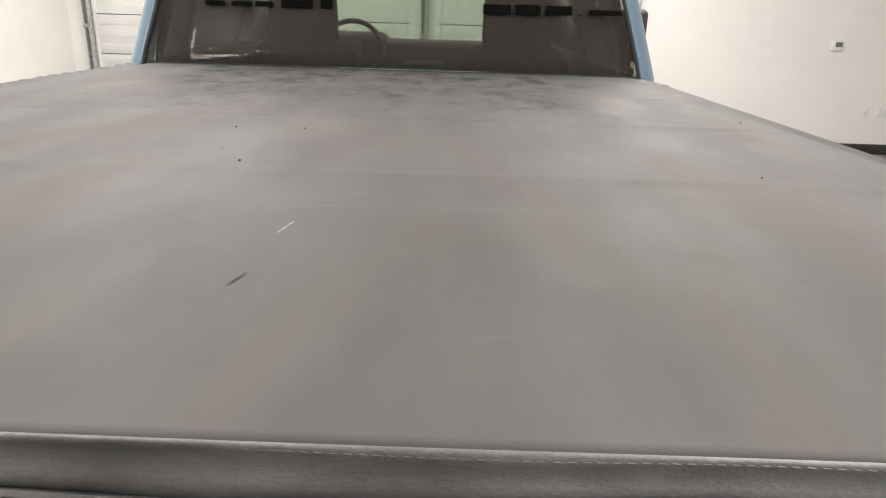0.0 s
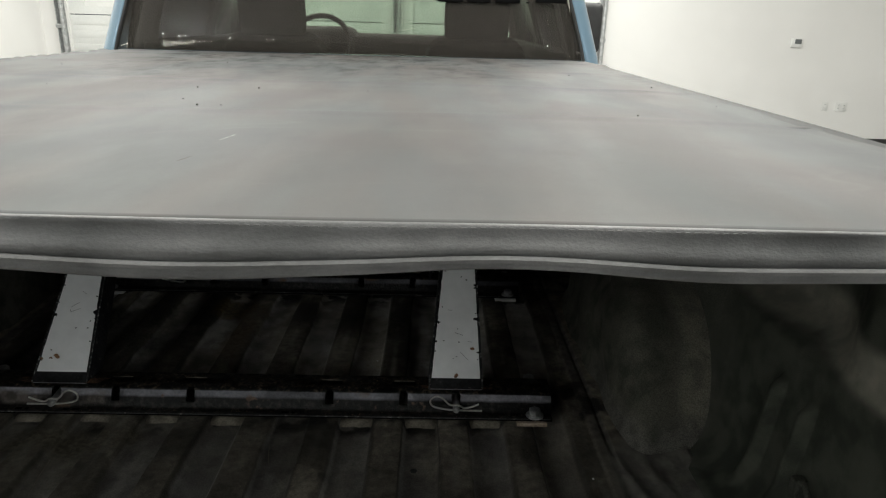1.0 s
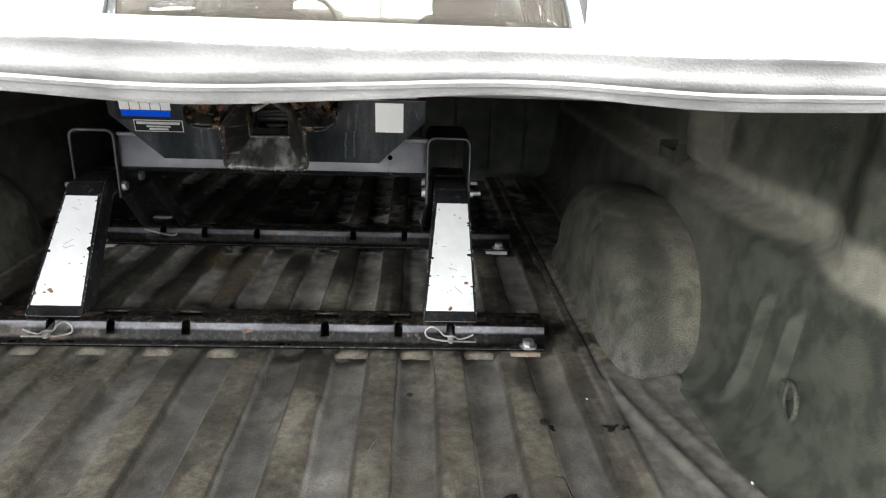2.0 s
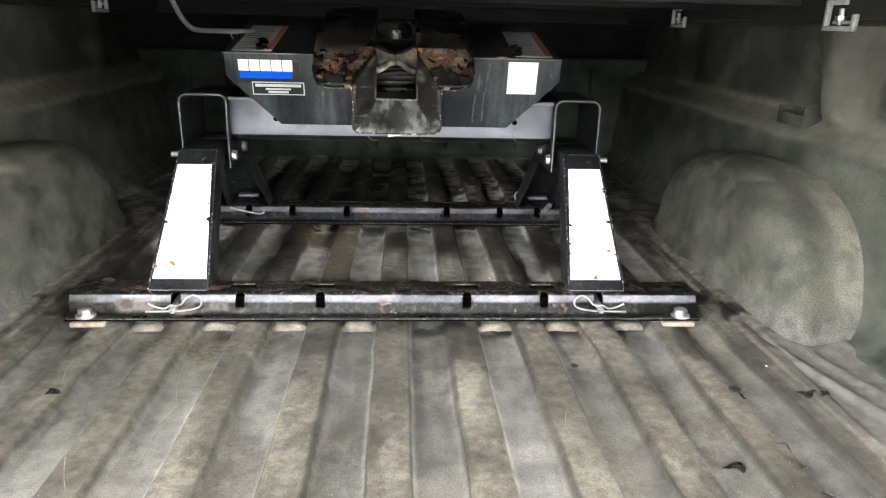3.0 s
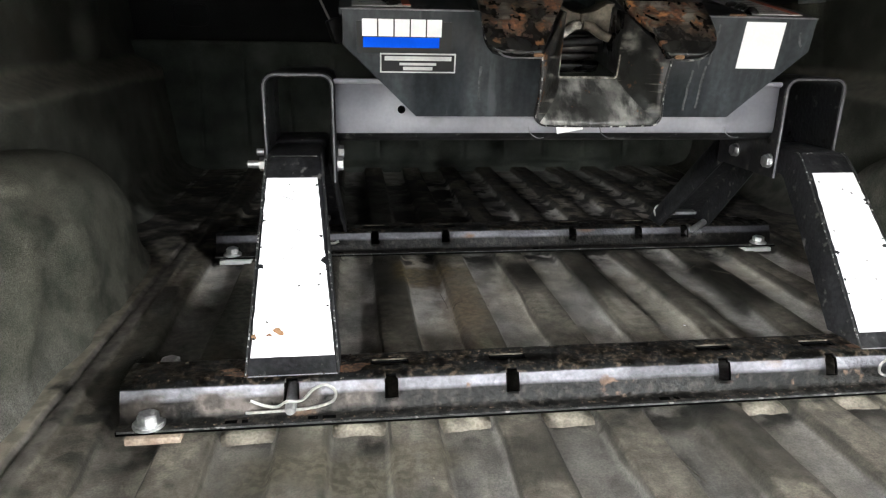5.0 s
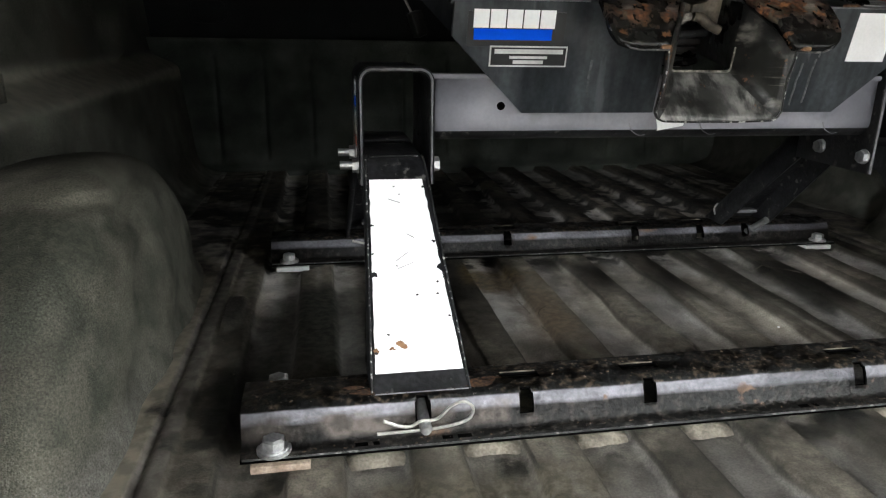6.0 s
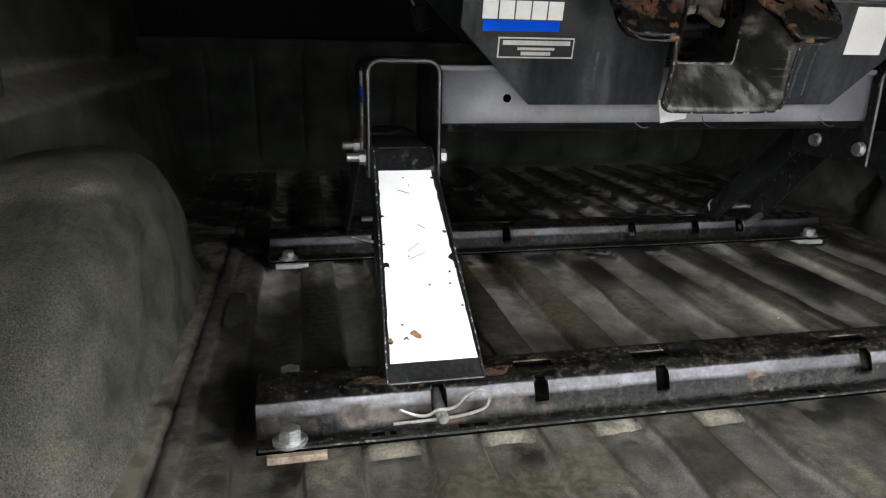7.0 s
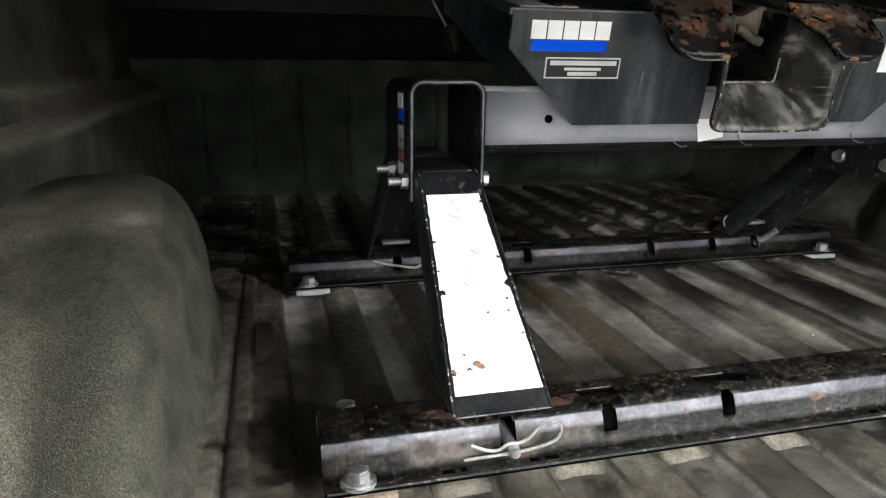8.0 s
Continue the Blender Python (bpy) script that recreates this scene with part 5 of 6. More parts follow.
for s in SIDES:
    bm = bmesh.new(); box(bm, s * 0.858 - 0.044, s * 0.858 + 0.044, REAR + 0.02, 1.46, 1.4055, 1.444, 0.004)
    part("side_rail", bm, RUBBER, cover)
    bm = bmesh.new(); box(bm, s * 0.878 - 0.058, s * 0.878 + 0.058, REAR + 0.02, 1.452, 1.3975, 1.4052, 0.002)
    part("gasket", bm, RUBBER, cover, "black rubber seal under the side rail")
    for cy in (-0.215, 0.18, 0.93):
        bm = bmesh.new()
        x0 = s * 0.805
        box(bm, x0 - 0.005, x0 + 0.005, cy + 0.036, cy + 0.046, 1.386, 1.440, 0.002)
        box(bm, x0 - 0.005, x0 + 0.005, cy - 0.046, cy + 0.046, 1.386, 1.395, 0.002)
        box(bm, x0 - 0.005, x0 + 0.005, cy - 0.010, cy + 0.046, 1.431, 1.440, 0.002)
        box(bm, x0 - 0.005, x0 + 0.005, cy - 0.046, cy - 0.036, 1.386, 1.415, 0.002)
        box(bm, x0 - 0.002, x0 + 0.030 * s + 0.002, cy - 0.02, cy + 0.02, 1.398, 1.404, 0.001)
        clamp = part("clamp", bm, ALU, cover, "bright aluminium rail clamp")
        bm = bmesh.new(); rod(bm, (x0, cy, 1.396), (x0, cy, 1.425), 0.005, 10); rod(bm, (x0, cy, 1.405), (x0, cy, 1.412), 0.010, 6)
        part("clamp_bolt", bm, ZINC, clamp)
# scuffs and crumbs on the sheet
rng = random.Random(4)


def scuff(pts, w, material, label):
    bm = bmesh.new()
    n = len(pts)
    up = [(x, y, TOP + 0.004 * wob(x, y, 0, 1.6) + 0.0012 * wob(x * 0.6, y * 2.2, 2, 5) + 0.0008) for x, y in pts]
    left, right = [], []
    for i, p in enumerate(up):
        ww = w * math.sin(math.pi * (i + 0.6) / (n + 0.2)) * (0.7 + 0.6 * rng.random())
        left.append(bm.verts.new((p[0] - ww, p[1], p[2])))
        right.append(bm.verts.new((p[0] + ww, p[1], p[2])))
    for i in range(n - 1):
        bm.faces.new((left[i], right[i], right[i + 1], left[i + 1]))
    part("scuff", bm, material, cover, label)


scuff([(0.076 + 0.007 * t, -0.340 + 0.034 * t) for t in steps(0, 1, 7)], 0.0016, HAIRLINE, "pale scuff on the vinyl")
scuff([(0.072 + 0.006 * t, -0.458 + 0.026 * t) for t in steps(0, 1, 6)], 0.0012, SCRAP, "dark scratch in the vinyl")
scuff([(0.15 + 0.03 * t, -0.44) for t in steps(0, 1, 5)], 0.002, SILVER, "pale scuff on the vinyl")
bm = bmesh.new()
for i in range(46):
    cx, cy = rng.uniform(-0.8, 0.8), rng.uniform(-0.2, 1.4)
    r = rng.uniform(0.0006, 0.0018)
    cz = cover_point(cx / 0.905, (cy - REAR) / (1.475 - REAR))[2]
    bmesh.ops.create_icosphere(bm, subdivisions=1, radius=r, matrix=Matrix.Translation((cx, cy, cz + r * 0.7)))
tagged(part("crumbs", bm, SCRAP), "small dark crumbs of dirt on the vinyl cover", "crumbs", kind="stuff")


# ---- rails bolted to the bed ----
PROFILE = [(-0.0300, 0.0105), (-0.0165, 0.0105), (-0.0120, 0.0125), (-0.0092, 0.0170), (-0.0070, 0.0240), (-0.0050, 0.0305), (-0.0025, 0.0365), (0.0005, 0.0420), (0.0040, 0.0450), (0.0085, 0.0462),
           (0.020, 0.0466), (0.032, 0.0466), (0.048, 0.0462), (0.0525, 0.0450), (0.056, 0.0420), (0.0615, 0.0305), (0.065, 0.0170), (0.068, 0.0125), (0.0725, 0.0105), (0.086, 0.0105)]
SLOTS = (-0.252, -0.119, 0.129, 0.262)
PINS = (-0.357, 0.357)


def bed_rail(y, half, paint):
    root = thing("bed_rail", (0, y, BED), "black painted steel mounting rail with slots, rust and grime", "mounting rail", "hitch rails across the bed")
    cuts = sorted({-half, half} | {s + d for s in SLOTS for d in (-0.0074, -0.0056, 0.0056, 0.0074)} | {s + d for s in SLOTS for d in (-0.021, 0.021)}
                  | {p + d for p in PINS for d in (-0.0078, -0.0058, 0.0058, 0.0078)} | {x for x in (-0.06, 0.0, 0.06, 0.4, -0.4)})
    bm = bmesh.new()
    faces = sheet(bm, cuts, PROFILE, lambda x, p: (x, y + p[0], BED + p[1]))
    gone = []
    for f in faces:
        c = f.calc_center_median()
        py, pz = c.y - y, c.z - BED
        near = min(abs(c.x - q) for q in SLOTS + PINS)
        if near < 0.0072 and -0.0075 < py < (0.0040 if near < 0.0055 else 0.0015):
            gone.append(f)
        if 0.020 < py < 0.031 and min(abs(c.x - s) for s in SLOTS) < 0.018:
            gone.append(f)
    bmesh.ops.delete(bm, geom=gone, context="FACES")
    bmesh.ops.recalc_face_normals(bm, faces=bm.faces)
    steel = thicken(part("rail", bm, [paint, VOID], root, smooth=50), 0.0045, 0.0)
    steel.modifiers["thickness"].material_offset_rim = 1
    bm = bmesh.new(); tube(bm, [(x, y - 0.0302, BED + 0.0122 + 0.0003 * wob(x, y, 0, 30)) for x in steps(-half + 0.002, half - 0.002, 40)], 0.0011, 5)
    part("worn_edge", bm, RIM, root)
    bm = bmesh.new(); tube(bm, [(x, y - 0.0095 + 0.0006 * wob(x, y, 2, 25), BED + 0.0192) for x in steps(-half + 0.03, half - 0.03, 60)], 0.0006, 5)
    part("worn_edge", bm, RIM, root)
    for s in SIDES:
        for by in (-0.0185, 0.0755):
            bm = bmesh.new(); hexbolt(bm, s * (half - 0.030), y + by, BED + 0.0128, h=0.008 if by < 0 else 0.022)
            part("bolt", bm, ZINC, root, "zinc-plated hex bolt with washer")
        bm = bmesh.new(); box(bm, s * (half - 0.036) - 0.027, s * (half - 0.036) + 0.027, y - 0.034, y + 0.09, BED - 0.001, BED + 0.0068, 0.001)
        part("spacer", bm, SHIM if y < 0.3 else SILVER, root, "pale rust-stained spacer plate" if y < 0.3 else "pale grey spacer plate")
    for s in SLOTS:
        bm = bmesh.new(); tube(bm, [(s - 0.019, y + 0.0325, BED + 0.0492), (s + 0.019, y + 0.0325, BED + 0.0492)], 0.0009, 5)
        part("worn_edge", bm, JAW, root)
    for cx, w in ((-0.418, 0.006), (-0.404, 0.003), (-0.335, 0.005), (-0.318, 0.007), (0.052, 0.006), (0.066, 0.003)):
        bm = bmesh.new(); box(bm, cx - w, cx + w, y - 0.024, y - 0.018, BED + 0.0118, BED + 0.0128)
        part("punched_mark", bm, VOID, root)
    return root


near_rail = bed_rail(0.0, 0.529, RAILS)
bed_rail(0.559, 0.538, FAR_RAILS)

# rust bled out on the near rail round the legs' feet
rng = random.Random(21)
for cx, cy, r in ((-0.412, 0.012, 0.011), (-0.300, 0.014, 0.013), (0.305, 0.014, 0.010), (0.415, 0.012, 0.008), (-0.285, 0.022, 0.008), (-0.424, 0.022, 0.007)):
    bm = bmesh.new()
    bm.faces.new([bm.verts.new((cx + r * (0.6 + 0.7 * rng.random()) * 1.4 * math.cos(a), cy + r * (0.5 + 0.6 * rng.random()) * 0.7 * math.sin(a), BED + 0.0497)) for a in steps(0, 2 * math.pi * 11 / 12, 11)])
    bmesh.ops.recalc_face_normals(bm, faces=bm.faces)
    part("rust_stain", bm, STAIN, near_rail, "dark rust stain round the leg foot")

# ---- fifth wheel hitch ----
hitch = thing("fifth_wheel_hitch", (0, 0.285, BED + 0.05), "black steel trailer hitch with white stickers, rusty throat and grease", "trailer hitch")


def leg(s, front):
    """A flat tapered leg from the rail up at 45 degrees, bent level at its head."""
    sx = 1 if front else -1
    def yy(v):
        return v if front else 0.622 - v
    bm = bmesh.new()
    c0, c1 = s * 0.3565, s * 0.3615
    w0, w1 = 0.0505, 0.0345
    # outer line, foot to head
    line = [(0.0075, 0.9475), (0.011, 0.951), (0.100, 1.0415), (0.187, 1.1285), (0.2035, 1.1435), (0.214, 1.1485), (0.300, 1.150)]
    inner = [(0.066, 0.9475), (0.068, 0.9495), (0.140, 1.020), (0.222, 1.100), (0.231, 1.108), (0.240, 1.113), (0.300, 1.114)]
    us_ = [0, 0.02, 0.45, 0.85, 0.92, 0.96, 1.0]
    rings = []
    b = 0.005
    for (y, z), (iy, iz), u in zip(line, inner, us_):
        c, w = c0 + (c1 - c0) * u, w0 + (w1 - w0) * u
        d = (Vector((0, iy, iz)) - Vector((0, y, z))).normalized()
        o, i = Vector((0, y, z)), Vector((0, iy, iz))
        pts = [(c - w, o + d * b), (c - w + b * 0.3, o + d * b * 0.3), (c - w + b, o), (c + w - b, o), (c + w - b * 0.3, o + d * b * 0.3), (c + w, o + d * b), (c + w, i), (c - w, i)]
        rings.append([bm.verts.new((px, yy(p.y), p.z)) for px, p in pts])
    for a, b_ in zip(rings, rings[1:]):
        for k in range(8):
            if front or k != 6:
                bm.faces.new((a[k], a[(k + 1) % 8], b_[(k + 1) % 8], b_[k]))
    if front:
        bm.faces.new(rings[0])
        bm.faces.new(rings[-1])
    bmesh.ops.recalc_face_normals(bm, faces=bm.faces)
    ob = part("leg", bm, BLACK, hitch)
    if not front:
        thicken(ob, 0.005, 0)
        bm = bmesh.new(); box(bm, s * 0.357 - 0.024, s * 0.357 + 0.024, 0.560, 0.580, 0.968, 0.974, 0.001)
        part("cross_tab", bm, RAIL, ob)
    if front:
        for side in SIDES:
            bm = bmesh.new()
            tube(bm, [(c0 + (c1 - c0) * u + side * (w0 + (w1 - w0) * u - 0.0014), y - 0.0002, z + 0.0002) for (y, z), u in zip(line[:6], us_)], 0.0012, 5)
            part("worn_edge", bm, EDGE, ob)
        bm = bmesh.new(); tube(bm, [(c0 - w0 + 0.003, 0.0072, 0.9482), (c0 + w0 - 0.003, 0.0072, 0.9482)], 0.0009, 5)
        part("worn_edge", bm, RAIL, ob)
        bm = bmesh.new(); tube(bm, [(c1 - w1 + 0.006, 0.2105, 1.1478), (c1 + w1 - 0.006, 0.2105, 1.1478)], 0.0010, 5)
        part("worn_edge", bm, EDGE, ob)
        bm = bmesh.new()
        lo, hi = Vector((0, 0.0215, 0.9620)), Vector((0, 0.1830, 1.1245))
        nrm = Vector((0, -1, 1)).normalized() * 0.0006
        def st(u, t):
            p = lo + (hi - lo) * t + nrm + Vector((0, -1, 1)) * (0.0005 * wob(u, t * 3, s, 4))
            bot, top = (s * 0.3565 - 0.0445, s * 0.3565 + 0.0445), (s * 0.3625 - 0.0305, s * 0.3625 + 0.0305)
            a, b2 = bot[0] + (top[0] - bot[0]) * t, bot[1] + (top[1] - bot[1]) * t
            j = 0.0012 * wob(u * 2, t * 9, s * 2, 3) * (1 if u in (0, 1) else 0)
            return (a + (b2 - a) * u + j, p.y, p.z + 0.0008)
        sheet(bm, steps(0, 1, 6), steps(0, 1, 30), st)
        bmesh.ops.recalc_face_normals(bm, faces=bm.faces)
        sticker = part("sticker", bm, WHITE, ob, "white reflective sticker, scuffed and chipped")
        along = (hi - lo).normalized()
        rr = random.Random(3 + s)
        marks = [(0.30, 0.13, 0.0030, MUD), (0.345, 0.118, 0.0030, MUD), (0.315, 0.120, 0.0018, MUD), (0.20, 0.11, 0.0018, MUD), (0.23, 0.105, 0.0012, MUD), (0.02, 0.10, 0.0030, MUD)] if s < 0 else [(0.5, 0.02, 0.004, MUD), (0.86, 0.25, 0.003, MUD)]
        marks += [(rr.choice((0.02, 0.97, 0.98)), rr.random(), rr.uniform(0.0009, 0.0022), BLACK) for _ in range(7)]
        marks += [(rr.random(), rr.random(), rr.uniform(0.0006, 0.0013), BLACK) for _ in range(9)]
        marks += [(0.02, 0.47, 0.003, BLACK), (0.98, 0.50, 0.004, BLACK)]
        for k in range(4):
            u, t, a = rr.uniform(0.1, 0.8), rr.uniform(0.15, 0.95), rr.uniform(-1.6, 1.6)
            n_ = rr.uniform(0.06, 0.25)
            bm = bmesh.new()
            tube(bm, [Vector(st(min(1, max(0, u + n_ * q)), min(1, max(0, t + 0.25 * n_ * a * q)))) + Vector((0, -1, 1)) * 0.0003 for q in steps(-0.5, 0.5, 6)], 0.00035, 4)
            part("scratch", bm, HAIRLINE, sticker)
        for u, t, r, mt in marks:
            p = Vector(st(u, t)) + Vector((0, -1, 1)) * 0.0006
            bm = bmesh.new()
            k = 9
            ring = [bm.verts.new(p + r * (0.55 + 0.8 * rr.random()) * (math.cos(2 * math.pi * i / k) * Vector((1.3, 0, 0)) + math.sin(2 * math.pi * i / k) * along)) for i in range(k)]
            bm.faces.new(ring)
            bmesh.ops.recalc_face_normals(bm, faces=bm.faces)
            part("chip", bm, mt, sticker, "rust spot" if mt == MUD else "")


def r_clip(x, y, z, flip=1):
    """A hairpin clip lying along the rail face."""
    pts = [(-0.040, 0.010), (-0.026, 0.003), (-0.014, 0.001), (-0.004, 0.007), (0.006, 0.0065), (0.014, 0.0095), (0.024, 0.021), (0.036, 0.026), (0.046, 0.018), (0.044, 0.006), (0.032, 0.000),
           (0.012, -0.0035), (-0.010, -0.0045), (-0.046, -0.0050)]
    return tube(bmesh.new(), curve([(x + flip * u, y - 0.006 - 0.15 * v, z + v) for u, v in pts], 5), 0.0016, 6)


def pull_pin(x, y, flip=1, clip=True):
    bm = bmesh.new()
    rod(bm, (x, y - 0.026, BED + 0.026), (x, y + 0.05, BED + 0.034), 0.0058, 14)
    rod(bm, (x, y - 0.029, BED + 0.0257), (x, y - 0.026, BED + 0.026), 0.0044, 14, 0.0058)
    pin = part("pull_pin", bm, ZINC, hitch, "zinc-plated pull pin")
    if clip:
        part("clip", r_clip(x, y - 0.013, BED + 0.0255, flip), STEEL, pin, "bent wire hairpin clip")


for s in SIDES:
    leg(s, True)
    leg(s, False)
pull_pin(-0.357, 0.0, 1)
pull_pin(0.357, 0.0, -1)
# far pull pins: one stands out towards the tailgate with its ring
bm = bmesh.new(); rod(bm, (0.381, 0.528, 0.962), (0.371, 0.568, 0.928), 0.0062, 14)
pin = part("pull_pin", bm, ZINC, hitch, "zinc-plated pull pin")
bm = bmesh.new(); tube(bm, curve([(0.318, 0.585, 0.953), (0.306, 0.580, 0.962), (0.302, 0.580, 0.974), (0.309, 0.582, 0.982), (0.318, 0.584, 0.978)]), 0.0018, 6)
part("clip", bm, STEEL, pin)
bm = bmesh.new(); tube(bm, curve([(-0.40, 0.545, 0.944), (-0.36, 0.54, 0.936), (-0.33, 0.54, 0.931), (-0.318, 0.541, 0.934)]), 0.0024, 6)
part("clip", bm, STEEL, hitch, "bent wire hairpin clip")

# side brackets: upside-down U channels on the legs
for s in SIDES:
    x0, x1 = (s * 0.355 - 0.043, s * 0.355 + 0.043)
    z0, z1, r = 1.108, 1.246, 0.015
    path = [(x0, z0), (x0, z1 - r)] + [(x0 + r - r * math.cos(a), z1 - r + r * math.sin(a)) for a in steps(0.2, math.pi / 2 - 0.2, 4)] + [(x0 + r, z1), (x1 - r, z1)]
    path += [(x1 - r + r * math.sin(a), z1 - r + r * math.cos(a)) for a in steps(0.2, math.pi / 2 - 0.2, 4)] + [(x1, z1 - r), (x1, z0)]
    bm = bmesh.new()
    sheet(bm, path, [0.236, 0.238, 0.385, 0.387], lambda p, y: (p[0], y, p[1]))
    bmesh.ops.recalc_face_normals(bm, faces=bm.faces)
    bracket = thicken(part("side_bracket", bm, BLACK, hitch, "black steel U-shaped bracket with worn edges"), 0.0062, 0.0)
    # bright worn front edge
    bm = bmesh.new()
    tube(bm, [(p[0], 0.2358, p[1]) for p in path], 0.0016, 6)
    part("worn_edge", bm, RAIL, bracket)
    for side in SIDES:
        for yb, zb in ((0.248, 1.131), (0.335, 1.133)):
            face = x0 if side < 0 else x1
            bm = bmesh.new()
            rod(bm, (face + side * 0.003, yb, zb), (face + side * 0.011, yb, zb), 0.0092, 6)
            rod(bm, (face + side * 0.003, yb, zb), (face + side * 0.005, yb, zb), 0.0105, 18)
            if side == s:
                rod(bm, (face + side * 0.011, yb, zb), (face + side * 0.026, yb, zb), 0.0052, 12)
            part("bolt", bm, ZINC, bracket, "zinc-plated bolt and nut")
    for side, face in ((-1, x0), (1, x1)):
        for k in range(3):
            for yb in (0.255, 0.335):
                bm = bmesh.new()
                zb = 1.158 + 0.028 * k
                rod(bm, (face - 0.0036, yb, zb), (face + 0.0036, yb, zb), 0.0036, 12)
                part("adjusting_hole", bm, TROUGH, bracket)
    if s < 0:
        bm = bmesh.new(); box(bm, x0 - 0.0041, x0 - 0.0034, 0.262, 0.300, 1.128, 1.236)
        tag = part("side_label", bm, FILM, bracket, "tall black label with bars of print")
        for z_0, z_1, mt in ((1.214, 1.232, PRINT), (1.200, 1.212, BLUE), (1.178, 1.194, SILVER), (1.166, 1.176, SILVER), (1.152, 1.163, REDP), (1.134, 1.149, SILVER)):
            bm = bmesh.new(); box(bm, x0 - 0.0046, x0 - 0.0041, 0.265, 0.297, z_0, z_1)
            part("print_bar", bm, mt, tag)

# cross beam between the brackets
bm = bmesh.new()
prof = [(0.300, 1.2335), (0.252, 1.2335)] + [(0.252, 1.180)] + [(0.252 + 0.019 * (1 - math.cos(a)), 1.180 - 0.019 * math.sin(a)) for a in steps(0.2, math.pi / 2, 6)] + [(0.330, 1.1608)]
sheet(bm, [-0.311, -0.2, 0, 0.2, 0.311], prof, lambda x, p: (x, p[0], p[1]))
for f in bm.faces:
    # downward rounding takes black, its shade put into the colour
    f.material_index = 1 if f.calc_center_median().z < 1.1725 else 0
bmesh.ops.recalc_face_normals(bm, faces=bm.faces)
beam = thicken(part("cross_beam", bm, [BEAM, BLACK], hitch, "dark grey steel cross beam"), 0.005, 0)
bm = bmesh.new(); box(bm, -0.311, 0.311, 0.246, 0.256, 1.2345, 1.2415, 0.002)
part("beam_lip", bm, BEAM, beam)
for x in (-0.223, 0.235):
    bm = bmesh.new(); rod(bm, (x, 0.2488, 1.202), (x, 0.2505, 1.202), 0.0052, 18)
    part("beam_hole", bm, VOID, beam)
bm = bmesh.new(); slab(bm, [(-0.010, 1.170), (0.026, 1.176), (0.030, 1.200), (-0.016, 1.200)], 0.0006, Matrix.Translation((0, 0.2482, 0)))
part("beam_sticker", bm, PRINT, beam, "torn white sticker")
for x, s in ((-0.048, 1), (0.052, 1), (0.235, 1)):
    bm = bmesh.new(); tube(bm, curve([(x - 0.003, 0.247, 1.180), (x, 0.245, 1.171), (x + 0.010 * s, 0.243, 1.165), (x + 0.018 * s, 0.243, 1.166)]), 0.0007, 5)
    part("wire_end", bm, RAIL, beam, "stray bent wire end")

# head, tipped back towards the cab
HEAD = Matrix.Translation((0, 0.2005, 1.260)) @ pose(0, 0, 0, 11.5, 0, 0)


def headed(bm):
    bmesh.ops.transform(bm, matrix=HEAD, verts=bm.verts)
    return bm


FACE = [(-0.296, 0.066), (-0.297, 0.024), (-0.207, -0.0645), (-0.037, -0.0645), (-0.037, 0.066)]
FACE_R = [(0.048, 0.066), (0.048, -0.0645), (0.214, -0.0645), (0.305, 0.024), (0.304, 0.066)]
bm = bmesh.new()
slab(bm, FACE, 0.007, None, 0.0012)
slab(bm, FACE_R, 0.007, None, 0.0012)
slab(bm, [(-0.30, 0.059), (-0.30, 0.066), (-0.14, 0.066), (-0.14, 0.059)], 0.30, Matrix.Translation((0, 0.001, 0)))
slab(bm, [(0.14, 0.059), (0.14, 0.066), (0.305, 0.066), (0.305, 0.059)], 0.30, Matrix.Translation((0, 0.001, 0)))
slab(bm, [(-0.2955, 0.058), (-0.2965, 0.024), (-0.207, -0.0640), (-0.06, -0.064), (-0.06, 0.058)], 0.006, Matrix.Translation((0, 0.292, 0)))
slab(bm, [(0.07, 0.058), (0.07, -0.064), (0.213, -0.064), (0.304, 0.024), (0.303, 0.058)], 0.006, Matrix.Translation((0, 0.292, 0)))
head = part("head", headed(bm), PLATE, hitch, "black painted hitch head with cut corners")
bm = bmesh.new()
tube(bm, [(-0.298, -0.0005, 0.0655), (-0.14, -0.0005, 0.0655)], 0.0012, 6)
part("worn_edge", headed(bm), RAIL, head)
bm = bmesh.new()
tube(bm, [(0.14, -0.0005, 0.0655), (0.304, -0.0005, 0.0655)], 0.0012, 6)
part("worn_edge", headed(bm), RAIL, head)


def lab(name, x0, x1, z0, z1, material, parent, lift=0.0008, label=""):
    bm = bmesh.new(); box(bm, x0, x1, -lift, -lift + 0.0006, z0, z1)
    return part(name, headed(bm), material, parent, label)


film = lab("maker_label", -0.280, -0.166, 0.014, 0.052, FILM, head, 0.0007, "black maker label with white bars and a blue stripe")
for k in range(5):
    lab("letter_bar", -0.2735 + 0.0193 * k, -0.2735 + 0.0193 * k + 0.0176, 0.0345, 0.0545, PRINT, film, 0.0013, "plain white bar in place of a letter")
lab("stripe", -0.2725, -0.181, 0.0215, 0.0335, BLUE, film, 0.0013, "bright blue stripe")
dealer = lab("dealer_label", -0.2525, -0.160, -0.0085, 0.0150, SILVER, head, 0.0014, "small dealer label with a silver border")
lab("field", -0.2508, -0.1617, -0.0068, 0.0133, FILM, dealer, 0.0020)
for z0, z1, x0, x1 in ((0.0065, 0.0115, -0.247, -0.1655), (0.0008, 0.0038, -0.229, -0.184), (-0.0050, -0.0010, -0.2245, -0.1885)):
    lab("print_bar", x0, x1, z0, z1, SILVER, dealer, 0.0026)
